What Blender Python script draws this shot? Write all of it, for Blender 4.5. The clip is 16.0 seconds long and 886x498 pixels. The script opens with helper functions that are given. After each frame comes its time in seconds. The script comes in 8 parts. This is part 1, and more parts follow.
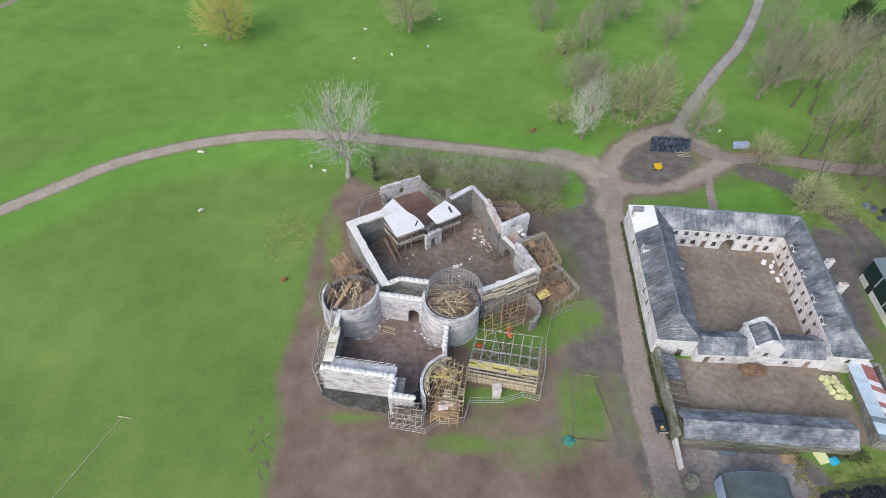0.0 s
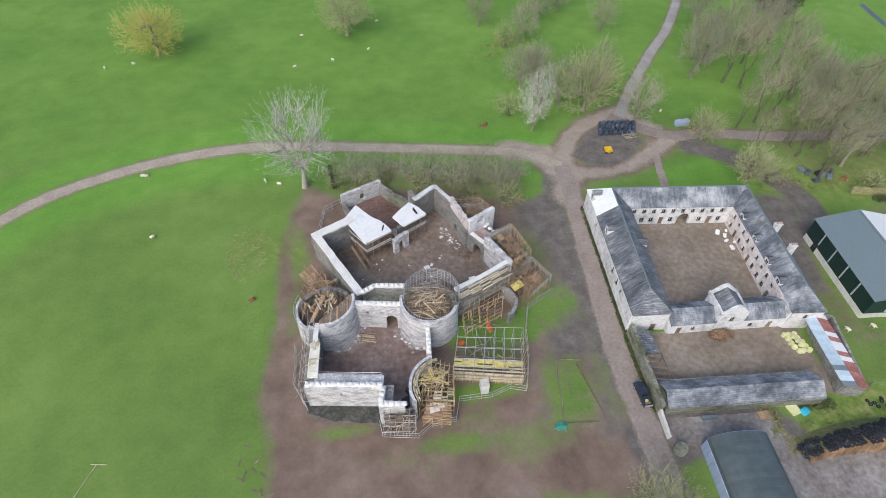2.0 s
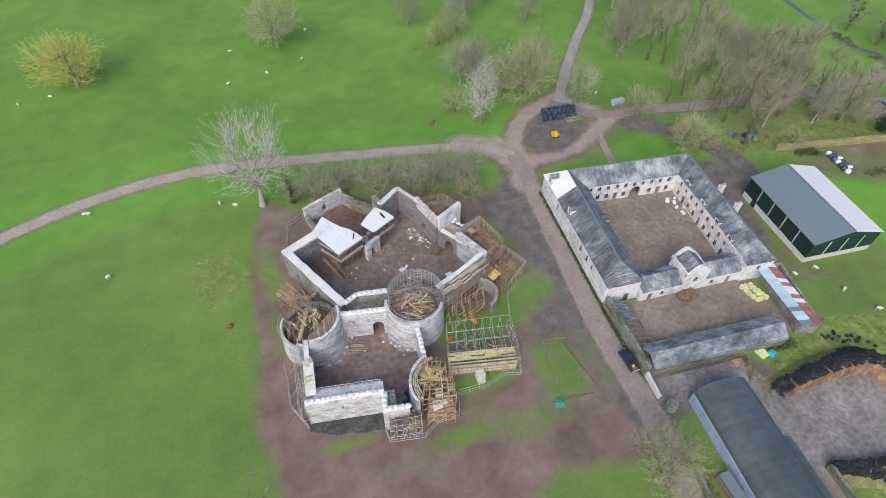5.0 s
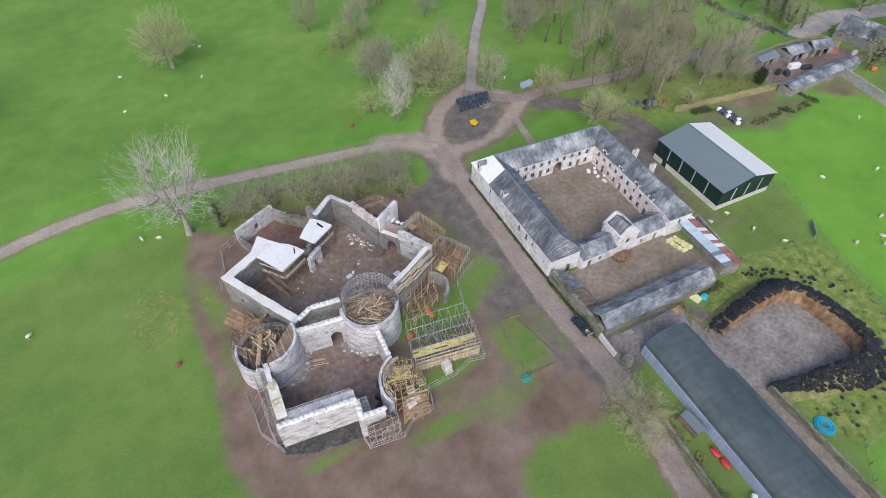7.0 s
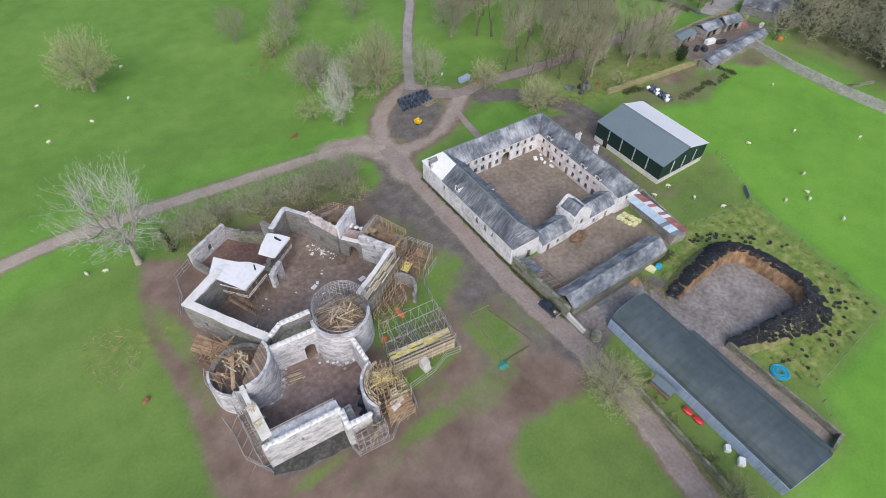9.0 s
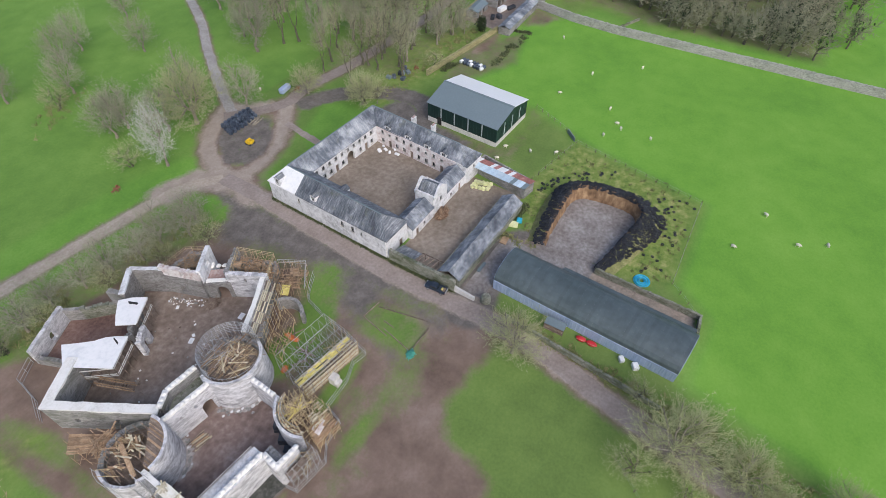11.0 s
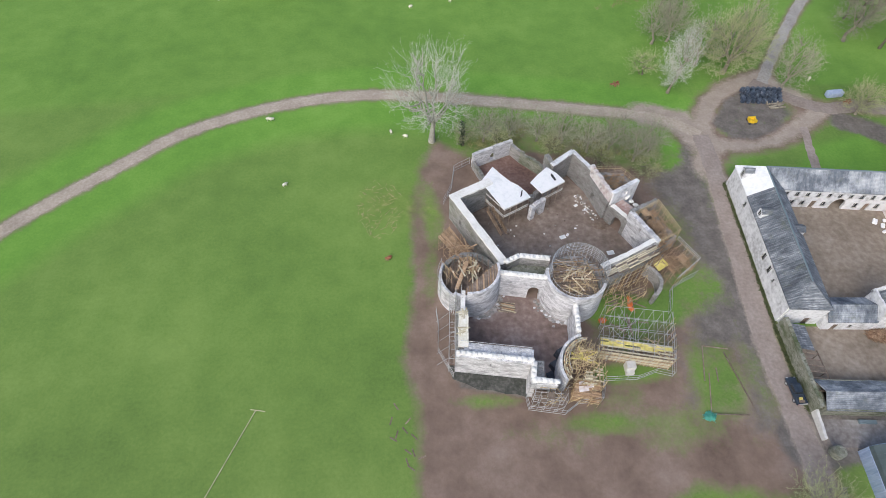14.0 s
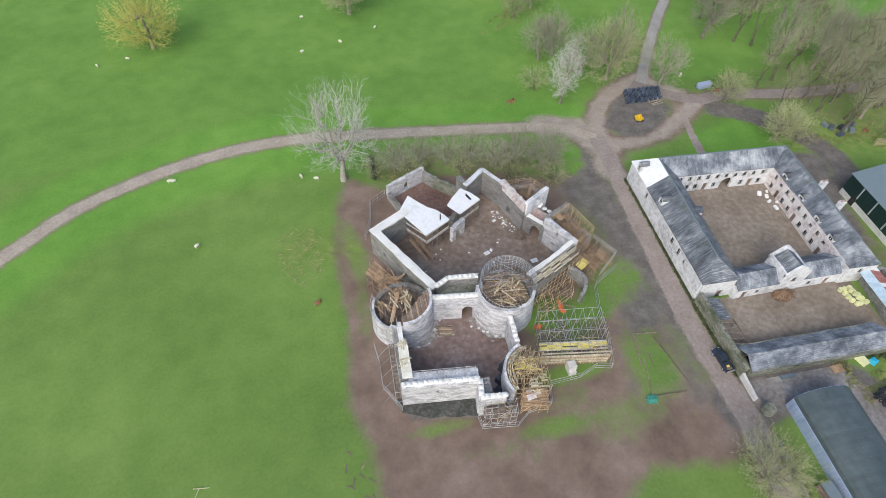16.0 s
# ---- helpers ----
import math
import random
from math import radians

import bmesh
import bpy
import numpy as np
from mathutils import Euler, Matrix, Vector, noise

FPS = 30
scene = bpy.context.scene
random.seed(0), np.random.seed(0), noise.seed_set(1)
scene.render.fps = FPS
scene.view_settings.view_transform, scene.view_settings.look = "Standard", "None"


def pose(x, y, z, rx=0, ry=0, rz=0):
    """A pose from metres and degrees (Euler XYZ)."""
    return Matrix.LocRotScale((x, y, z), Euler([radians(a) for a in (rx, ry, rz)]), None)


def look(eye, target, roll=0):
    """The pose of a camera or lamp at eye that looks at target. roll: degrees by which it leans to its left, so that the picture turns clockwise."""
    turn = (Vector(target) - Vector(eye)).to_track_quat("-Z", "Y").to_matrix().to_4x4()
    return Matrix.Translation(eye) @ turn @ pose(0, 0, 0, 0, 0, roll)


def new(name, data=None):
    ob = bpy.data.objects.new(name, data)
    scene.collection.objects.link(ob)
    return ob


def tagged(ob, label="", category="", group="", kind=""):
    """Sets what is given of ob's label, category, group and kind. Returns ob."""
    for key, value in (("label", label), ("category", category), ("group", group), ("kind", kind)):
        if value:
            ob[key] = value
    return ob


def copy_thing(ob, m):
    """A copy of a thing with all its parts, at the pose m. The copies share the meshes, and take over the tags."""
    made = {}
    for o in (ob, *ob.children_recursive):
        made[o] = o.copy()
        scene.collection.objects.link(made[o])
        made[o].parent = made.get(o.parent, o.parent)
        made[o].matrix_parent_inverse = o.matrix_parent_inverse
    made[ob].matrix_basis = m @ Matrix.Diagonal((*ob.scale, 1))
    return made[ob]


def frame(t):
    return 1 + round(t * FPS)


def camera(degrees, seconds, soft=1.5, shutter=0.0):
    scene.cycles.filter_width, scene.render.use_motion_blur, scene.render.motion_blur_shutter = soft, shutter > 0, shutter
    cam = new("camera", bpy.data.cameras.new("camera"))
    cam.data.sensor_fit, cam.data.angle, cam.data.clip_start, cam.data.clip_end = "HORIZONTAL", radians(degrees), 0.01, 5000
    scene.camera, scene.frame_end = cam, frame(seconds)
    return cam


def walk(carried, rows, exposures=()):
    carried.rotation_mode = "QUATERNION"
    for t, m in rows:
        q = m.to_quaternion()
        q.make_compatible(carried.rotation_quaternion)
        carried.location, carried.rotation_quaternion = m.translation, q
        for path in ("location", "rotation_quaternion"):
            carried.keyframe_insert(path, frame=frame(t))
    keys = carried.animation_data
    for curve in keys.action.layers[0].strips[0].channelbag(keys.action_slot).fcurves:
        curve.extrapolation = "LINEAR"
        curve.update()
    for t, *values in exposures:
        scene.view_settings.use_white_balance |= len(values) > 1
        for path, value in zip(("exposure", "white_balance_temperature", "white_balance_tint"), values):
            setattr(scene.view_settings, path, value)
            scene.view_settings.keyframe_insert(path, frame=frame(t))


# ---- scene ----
cam = camera(78.52, 16.0, soft=0.55)
# seconds, place in metres, then yaw, pitch and roll in degrees
ROWS = [
    (0.0, 0.0, 0.0, 91.8, 0.0, -48.03, 0.79),
    (0.5, -1.06, 0.29, 91.78, -1.85, -48.03, 0.75),
    (1.0, -2.14, 0.48, 91.74, -3.79, -48.05, 0.79),
    (1.5, -3.36, 0.73, 91.59, -5.82, -48.09, 0.98),
    (2.0, -4.67, 0.85, 91.6, -8.24, -48.05, 0.99),
    (2.5, -6.02, 0.92, 91.65, -9.9, -48.04, 1.06),
    (3.0, -7.24, 1.02, 91.78, -10.85, -47.99, 1.01),
    (3.5, -8.5, 1.09, 92.01, -11.91, -48.02, 1.02),
    (4.0, -9.79, 1.21, 92.1, -13.31, -48.0, 0.92),
    (6.5, -16.03, 2.24, 92.35, -27.38, -48.0, 0.87),
    (7.0, -17.02, 2.52, 92.4, -30.17, -48.01, 0.87),
    (7.5, -17.91, 2.85, 92.49, -32.47, -48.02, 0.83),
    (8.0, -18.83, 3.21, 92.63, -34.74, -48.03, 0.88),
    (8.5, -19.67, 3.63, 92.75, -36.89, -48.05, 0.87),
    (9.0, -20.46, 4.08, 92.88, -38.77, -48.08, 0.88),
    (9.5, -21.12, 4.45, 92.79, -41.54, -48.06, 0.89),
    (10.0, -21.79, 4.94, 92.74, -47.41, -48.01, 0.91),
    (10.2, -22.04, 5.12, 92.72, -50.5, -48.01, 0.89),
    (11.25, -23.27, 5.68, 92.75, -61.5, -48.2, 0.85),
    (12.3, -24.49, 6.24, 92.78, -57.68, -50.91, 0.74),
    (12.5, -24.56, 6.48, 92.79, -54.88, -53.24, 0.67),
    (13.0, -24.65, 7.08, 93.06, -44.68, -59.16, 0.89),
    (13.5, -24.85, 8.17, 93.14, -17.95, -59.71, 0.77),
    (14.0, -25.17, 8.98, 93.09, -2.06, -54.66, 0.44),
    (14.5, -25.18, 9.13, 93.15, -0.46, -50.75, 0.54),
    (15.0, -24.98, 8.99, 93.22, -6.53, -51.07, 0.69),
    (15.5, -24.74, 8.77, 93.15, -11.84, -51.46, 0.79),
    (16.0, -24.53, 8.51, 93.0, -14.28, -51.31, 0.78),
]
walk(cam, [(t, pose(x, y, z, 90 + pitch, 0, yaw) @ pose(0, 0, 0, 0, 0, roll)) for t, x, y, z, yaw, pitch, roll in ROWS],
     [(0.0, 0.23, 6420, 10), (4.0, 0.22, 6400, 9), (7.0, 0.19, 6350, 12), (10.0, 0.17, 6350, 12), (12.5, 0.12, 6350, 12), (13.2, 0.18, 6380, 12), (14.5, 0.30, 6450, 8), (16.0, 0.28, 6420, 8)])

# ---- light: a bright overcast sky ----
world = bpy.data.worlds.new("overcast")
scene.world = world
world.use_nodes = True
wn = world.node_tree
sky = wn.nodes.new("ShaderNodeTexSky")
sky.sky_type, sky.sun_disc = "NISHITA", False
sky.sun_elevation, sky.sun_rotation = radians(38), radians(215)
sky.air_density, sky.dust_density, sky.ozone_density = 1.0, 3.0, 1.0
wn.links.new(sky.outputs[0], wn.nodes["Background"].inputs[0])
wn.nodes["Background"].inputs[1].default_value = 0.14
sun = new("sun", bpy.data.lights.new("sun", "SUN"))
sun.data.energy, sun.data.angle, sun.data.color = 1.25, radians(50), (1.0, 0.985, 0.97)
sun.matrix_basis = look((-60, -90, 100), (0, 0, 0))

# ---- materials ----
def nodes_of(name):
    m = bpy.data.materials.new(name)
    m.use_nodes = True
    return m, m.node_tree.nodes, m.node_tree.links, m.node_tree.nodes["Principled BSDF"]


def coords(n, l, scale=(1, 1, 1), world_space=True):
    mp = n.new("ShaderNodeMapping")
    mp.inputs["Scale"].default_value = scale
    if world_space:
        l.new(n.new("ShaderNodeNewGeometry").outputs["Position"], mp.inputs[0])
    else:
        l.new(n.new("ShaderNodeTexCoord").outputs["Object"], mp.inputs[0])
    return mp.outputs[0]


def noise_of(n, l, vec, scale, detail=4.0, rough=0.55):
    t = n.new("ShaderNodeTexNoise")
    t.inputs["Scale"].default_value, t.inputs["Detail"].default_value, t.inputs["Roughness"].default_value = scale, detail, rough
    l.new(vec, t.inputs["Vector"])
    return t.outputs["Fac"]


def ramp(n, l, fac, stops):
    r = n.new("ShaderNodeValToRGB")
    e = r.color_ramp.elements
    while len(e) < len(stops):
        e.new(0.5)
    for el, (pos, col) in zip(e, stops):
        el.position = pos
        el.color = (*col, 1) if len(col) == 3 else col
    l.new(fac, r.inputs[0])
    return r.outputs[0]


def mixc(n, l, fac, a, b, mode="MIX"):
    m = n.new("ShaderNodeMix")
    m.data_type, m.blend_type = "RGBA", mode
    for sock, v in ((m.inputs[0], fac), (m.inputs[6], a), (m.inputs[7], b)):
        if isinstance(v, (int, float)):
            sock.default_value = v
        elif isinstance(v, tuple):
            sock.default_value = (*v, 1)
        else:
            l.new(v, sock)
    return m.outputs[2]


def math_of(n, l, op, a, b=0.0, clamp=False):
    m = n.new("ShaderNodeMath")
    m.operation, m.use_clamp = op, clamp
    for sock, v in ((m.inputs[0], a), (m.inputs[1], b)):
        if isinstance(v, (int, float)):
            sock.default_value = v
        else:
            l.new(v, sock)
    return m.outputs[0]


def bump(n, l, bsdf, height, strength, distance):
    b = n.new("ShaderNodeBump")
    b.inputs["Strength"].default_value, b.inputs["Distance"].default_value = strength, distance
    l.new(height, b.inputs["Height"])
    l.new(b.outputs[0], bsdf.inputs["Normal"])


def material(name, dark, mid, light, fine=6.0, coarse=0.5, rough=0.85, metal=0.0, relief=0.03, stretch=(1, 1, 1), world_space=True, vary=0.25):
    """A surface with grain and larger stains; dark, mid and light are its real colours."""
    m, n, l, b = nodes_of(name)
    v = coords(n, l, stretch, world_space)
    f, c = noise_of(n, l, v, fine, 5), noise_of(n, l, v, coarse, 4)
    s = math_of(n, l, "ADD", math_of(n, l, "MULTIPLY", f, 0.5), math_of(n, l, "MULTIPLY", c, 0.5))
    col = ramp(n, l, s, [(0.33, dark), (0.5, mid), (0.66, light)])
    info = n.new("ShaderNodeObjectInfo")
    k = math_of(n, l, "ADD", math_of(n, l, "MULTIPLY", info.outputs["Random"], vary), 1 - vary / 2)
    grey = n.new("ShaderNodeCombineColor")
    for i in range(3):
        l.new(k, grey.inputs[i])
    l.new(mixc(n, l, 1.0, col, grey.outputs[0], "MULTIPLY"), b.inputs["Base Color"])
    b.inputs["Roughness"].default_value, b.inputs["Metallic"].default_value = rough, metal
    if relief:
        bump(n, l, b, f, 0.6, relief)
    return m


def stone_material(name, pale, mid, dark, joint, size=1.9, patch=0.25, stain=(0.10, 0.10, 0.09), stained=0.5):
    """Coursed rubble: blocks of uneven tone with recessed joints and weather stains."""
    m, n, l, b = nodes_of(name)
    v = coords(n, l, (1, 1, 2.3))
    wob = n.new("ShaderNodeVectorMath")
    wob.operation = "ADD"
    nz = n.new("ShaderNodeTexNoise")
    nz.inputs["Scale"].default_value = 1.5
    l.new(v, nz.inputs["Vector"])
    sc = n.new("ShaderNodeVectorMath")
    sc.operation = "SCALE"
    sc.inputs["Scale"].default_value = 0.35
    l.new(nz.outputs["Color"], sc.inputs[0])
    l.new(v, wob.inputs[0])
    l.new(sc.outputs[0], wob.inputs[1])
    vo = n.new("ShaderNodeTexVoronoi")
    vo.inputs["Scale"].default_value = size
    l.new(wob.outputs[0], vo.inputs["Vector"])
    edge = n.new("ShaderNodeTexVoronoi")
    edge.feature = "DISTANCE_TO_EDGE"
    edge.inputs["Scale"].default_value = size
    l.new(wob.outputs[0], edge.inputs["Vector"])
    sep = n.new("ShaderNodeSeparateColor")
    l.new(vo.outputs["Color"], sep.inputs[0])
    col = ramp(n, l, sep.outputs[0], [(0.0, dark), (0.35, mid), (1.0, pale)])
    big = noise_of(n, l, v, patch, 5, 0.6)
    fine = noise_of(n, l, v, 5.0, 5)
    col = mixc(n, l, ramp(n, l, fine, [(0.4, (0, 0, 0)), (0.75, (1, 1, 1))]), col, pale)
    wash = math_of(n, l, "MULTIPLY", ramp(n, l, big, [(0.46, (0, 0, 0)), (0.72, (1, 1, 1))]), stained)
    col = mixc(n, l, wash, col, stain)
    col = mixc(n, l, ramp(n, l, edge.outputs["Distance"], [(0.02, (0.3, 0.3, 0.3)), (0.07, (0, 0, 0))]), col, joint)
    l.new(col, b.inputs["Base Color"])
    b.inputs["Roughness"].default_value = 0.92
    h = math_of(n, l, "ADD", ramp(n, l, edge.outputs["Distance"], [(0.0, (0, 0, 0)), (0.12, (1, 1, 1))]), fine)
    bump(n, l, b, h, 0.8, 0.09)
    return m


M_WHITESTONE = stone_material("limewashed_rubble", (0.83, 0.83, 0.855), (0.69, 0.69, 0.715), (0.45, 0.45, 0.475), (0.38, 0.38, 0.40), size=1.7, patch=0.45, stain=(0.20, 0.20, 0.215), stained=0.8)
M_GREYSTONE = stone_material("grey_rubble", (0.44, 0.43, 0.42), (0.30, 0.295, 0.29), (0.17, 0.17, 0.165), (0.16, 0.155, 0.15), stain=(0.10, 0.11, 0.07), stained=0.7)
M_INNERSTONE = stone_material("inner_rubble", (0.36, 0.355, 0.35), (0.26, 0.255, 0.25), (0.16, 0.155, 0.15), (0.13, 0.13, 0.13), stain=(0.12, 0.10, 0.09), stained=0.6)
M_MOSSWALL = stone_material("mossy_rubble", (0.36, 0.36, 0.31), (0.24, 0.25, 0.19), (0.13, 0.14, 0.09), (0.12, 0.12, 0.10), stain=(0.07, 0.10, 0.03), stained=0.9)
M_CAP = material("pale_mortar_capping", (0.68, 0.67, 0.63), (0.83, 0.82, 0.79), (0.89, 0.88, 0.86), 3, 0.4, 0.85, vary=0.1)
M_SHEET = material("white_roof_sheet", (0.74, 0.76, 0.78), (0.86, 0.87, 0.88), (0.90, 0.90, 0.91), 1.2, 0.3, 0.55, vary=0.08)
M_PLASTER = material("old_white_render", (0.36, 0.365, 0.375), (0.67, 0.68, 0.70), (0.81, 0.82, 0.84), 1.3, 0.35, 0.9, vary=0.1)
M_BRICKPATCH = material("patched_red_render", (0.34, 0.20, 0.18), (0.48, 0.34, 0.31), (0.62, 0.54, 0.51), 2.5, 0.5, 0.9)
M_WOODNEW = material("orange_scaffold_board", (0.23, 0.145, 0.085), (0.39, 0.26, 0.155), (0.54, 0.40, 0.265), 8, 1.0, 0.8, vary=0.6)
M_WOODOLD = material("weathered_board", (0.13, 0.095, 0.075), (0.215, 0.165, 0.13), (0.34, 0.28, 0.23), 8, 1.0, 0.85, vary=0.6)
M_STRAWPOLE = material("straw_coloured_pole", (0.34, 0.25, 0.13), (0.52, 0.41, 0.24), (0.68, 0.58, 0.38), 6, 1.0, 0.75, 0.0, 0, vary=0.6)
M_CREAMBOARD = material("cream_scaffold_board", (0.42, 0.36, 0.23), (0.60, 0.54, 0.39), (0.74, 0.69, 0.55), 5, 0.8, 0.8, vary=0.35)
M_CREAMLIME = material("cream_lime_capping", (0.60, 0.56, 0.45), (0.80, 0.77, 0.67), (0.88, 0.86, 0.80), 2.2, 0.6, 0.9, relief=0.08, vary=0.1)
M_TARP = material("dark_blue_tarpaulin", (0.03, 0.038, 0.05), (0.06, 0.07, 0.09), (0.14, 0.155, 0.18), 1.4, 0.5, 0.45, relief=0.1)
M_LIMESPILL = material("dried_lime_spill", (0.24, 0.215, 0.20), (0.37, 0.345, 0.33), (0.52, 0.50, 0.49), 1.8, 0.4, 0.8, relief=0.05)
M_TUBE = material("galvanised_tube", (0.34, 0.35, 0.36), (0.47, 0.48, 0.49), (0.6, 0.6, 0.6), 6, 1.0, 0.45, 0.35, 0, vary=0.4)
M_RUSTTUBE = material("rusty_tube", (0.25, 0.16, 0.095), (0.41, 0.285, 0.18), (0.56, 0.435, 0.30), 6, 1.0, 0.7, 0.1, 0, vary=0.5)
M_YELLOW = material("yellow_painted_board", (0.55, 0.46, 0.12), (0.76, 0.66, 0.20), (0.85, 0.78, 0.36), 5, 1, 0.6)
M_PINKRENDER = material("pink_patched_render", (0.44, 0.33, 0.31), (0.69, 0.645, 0.635), (0.83, 0.82, 0.82), 1.3, 0.4, 0.9)
M_TWIGDARK = material("dark_twig", (0.22, 0.22, 0.15), (0.34, 0.34, 0.235), (0.47, 0.465, 0.34), 3, 0.3, 0.9, relief=0, world_space=False, vary=0.4)
M_DARK = material("dark_interior", (0.015, 0.015, 0.015), (0.03, 0.03, 0.03), (0.05, 0.05, 0.05), 3, 1, 0.9)
M_GLASS = material("dark_window_glass", (0.015, 0.018, 0.02), (0.03, 0.035, 0.04), (0.05, 0.055, 0.06), 3, 1, 0.15, relief=0)
M_FRAME = material("painted_frame", (0.50, 0.49, 0.46), (0.62, 0.61, 0.58), (0.72, 0.71, 0.68), 5, 1, 0.7)
M_GREENMETAL = material("dark_green_cladding", (0.008, 0.028, 0.025), (0.012, 0.038, 0.033), (0.018, 0.052, 0.045), 2, 0.3, 0.5, stretch=(3, 3, 0.3), relief=0.01)
M_CONCRETE = material("pale_concrete", (0.50, 0.49, 0.47), (0.64, 0.63, 0.61), (0.72, 0.71, 0.69), 2, 0.4, 0.85)
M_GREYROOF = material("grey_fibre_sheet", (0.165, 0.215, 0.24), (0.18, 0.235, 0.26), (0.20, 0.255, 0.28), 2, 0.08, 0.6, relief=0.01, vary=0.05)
M_PALESTRIP = material("translucent_strip", (0.30, 0.36, 0.38), (0.42, 0.48, 0.50), (0.55, 0.60, 0.62), 4, 1.5, 0.4, relief=0)
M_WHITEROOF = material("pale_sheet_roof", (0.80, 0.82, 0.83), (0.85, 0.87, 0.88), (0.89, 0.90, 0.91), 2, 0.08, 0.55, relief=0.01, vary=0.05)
M_ARCHROOF = material("dark_curved_sheet", (0.07, 0.095, 0.10), (0.098, 0.127, 0.136), (0.135, 0.167, 0.178), 0.6, 0.09, 0.42, relief=0.01, vary=0.16)
M_BLUESIDE = material("faded_blue_sheet", (0.27, 0.36, 0.54), (0.37, 0.46, 0.64), (0.47, 0.55, 0.71), 2, 0.3, 0.6, stretch=(2, 2, 0.3))
M_BLUEROOF = material("pale_blue_sheet", (0.42, 0.55, 0.66), (0.52, 0.65, 0.75), (0.64, 0.74, 0.81), 2, 0.3, 0.5)
M_REDROOF = material("rust_red_sheet", (0.26, 0.10, 0.085), (0.38, 0.16, 0.135), (0.48, 0.25, 0.21), 2, 0.4, 0.7, vary=0.4)
M_TYRE = material("tyre_rubber", (0.014, 0.016, 0.021), (0.034, 0.039, 0.05), (0.075, 0.083, 0.10), 4, 0.6, 0.75, vary=0.6)
# black wrap; its bluish sky gleam is painted into the paler base tones
M_BALE = material("black_wrap_sky_gleam", (0.02, 0.03, 0.05), (0.06, 0.08, 0.115), (0.17, 0.20, 0.25), 2.5, 0.8, 0.3, vary=0.3)
M_EARTH = material("cut_earth", (0.10, 0.062, 0.035), (0.24, 0.15, 0.085), (0.45, 0.31, 0.18), 1.2, 0.35, 0.95, relief=0.25, stretch=(1, 1, 0.5))
M_BARK = material("pale_bark", (0.16, 0.14, 0.11), (0.27, 0.24, 0.19), (0.42, 0.38, 0.31), 5, 1, 0.9, world_space=False)
M_TWIGWOOD = material("brown_olive_twig", (0.23, 0.225, 0.135), (0.38, 0.375, 0.24), (0.52, 0.51, 0.35), 3, 0.3, 0.9, relief=0, world_space=False, vary=0.4)
M_TWIG = material("grey_twig", (0.22, 0.225, 0.15), (0.345, 0.352, 0.245), (0.48, 0.485, 0.355), 3, 0.3, 0.9, relief=0, world_space=False, vary=0.35)
M_TWIGGREEN = material("olive_twig", (0.29, 0.31, 0.16), (0.43, 0.45, 0.24), (0.57, 0.585, 0.34), 3, 0.3, 0.9, relief=0, world_space=False, vary=0.35)
M_TWIGPALE = material("lichen_twig", (0.38, 0.385, 0.34), (0.52, 0.525, 0.47), (0.66, 0.66, 0.60), 3, 0.3, 0.9, relief=0, world_space=False, vary=0.2)
M_WILLOW = material("yellow_willow_shoot", (0.36, 0.36, 0.09), (0.50, 0.49, 0.14), (0.62, 0.60, 0.20), 3, 0.3, 0.8, relief=0, world_space=False, vary=0.2)
M_IVY = material("ivy_leaf", (0.018, 0.035, 0.012), (0.035, 0.065, 0.022), (0.06, 0.10, 0.035), 3, 0.6, 0.7, relief=0, world_space=False, vary=0.5)
M_BRUSH = material("dry_bramble", (0.14, 0.15, 0.06), (0.23, 0.24, 0.09), (0.36, 0.34, 0.17), 3, 0.5, 0.9, relief=0, vary=0.4)
M_HEDGE = material("dark_hedge_leaf", (0.05, 0.07, 0.025), (0.09, 0.115, 0.045), (0.16, 0.17, 0.08), 3, 0.6, 0.8, relief=0, vary=0.3)
M_WOOL = material("wool", (0.62, 0.58, 0.48), (0.74, 0.70, 0.60), (0.82, 0.79, 0.70), 6, 1, 0.95, world_space=False, relief=0.01)
M_RED = material("red_paint", (0.50, 0.02, 0.03), (0.62, 0.03, 0.04), (0.7, 0.06, 0.06), 3, 1, 0.45)
M_ORANGE = material("orange_mesh", (0.62, 0.16, 0.04), (0.75, 0.22, 0.06), (0.85, 0.32, 0.12), 3, 1, 0.7)
M_CYAN = material("bright_blue_pipe", (0.02, 0.36, 0.58), (0.03, 0.46, 0.70), (0.08, 0.56, 0.78), 3, 1, 0.45)
M_TEAL = material("green_debris_net", (0.05, 0.28, 0.22), (0.09, 0.40, 0.32), (0.16, 0.50, 0.42), 3, 1, 0.7)
M_MACHINE = material("yellow_machine_paint", (0.55, 0.36, 0.01), (0.75, 0.50, 0.02), (0.82, 0.58, 0.06), 3, 1, 0.5)
M_RUSTRED = material("rusted_iron", (0.20, 0.08, 0.045), (0.31, 0.13, 0.07), (0.42, 0.21, 0.12), 4, 1, 0.8)
M_CARPAINT = material("dark_blue_paint", (0.03, 0.042, 0.06), (0.04, 0.055, 0.08), (0.055, 0.072, 0.10), 3, 1, 0.25, relief=0)
M_LIMEBAG = material("pale_yellow_wrap", (0.62, 0.63, 0.30), (0.74, 0.75, 0.42), (0.82, 0.83, 0.55), 4, 1, 0.45)
M_STRAW = material("dead_brush_heap", (0.22, 0.13, 0.085), (0.36, 0.24, 0.16), (0.50, 0.37, 0.26), 4, 1, 0.95)


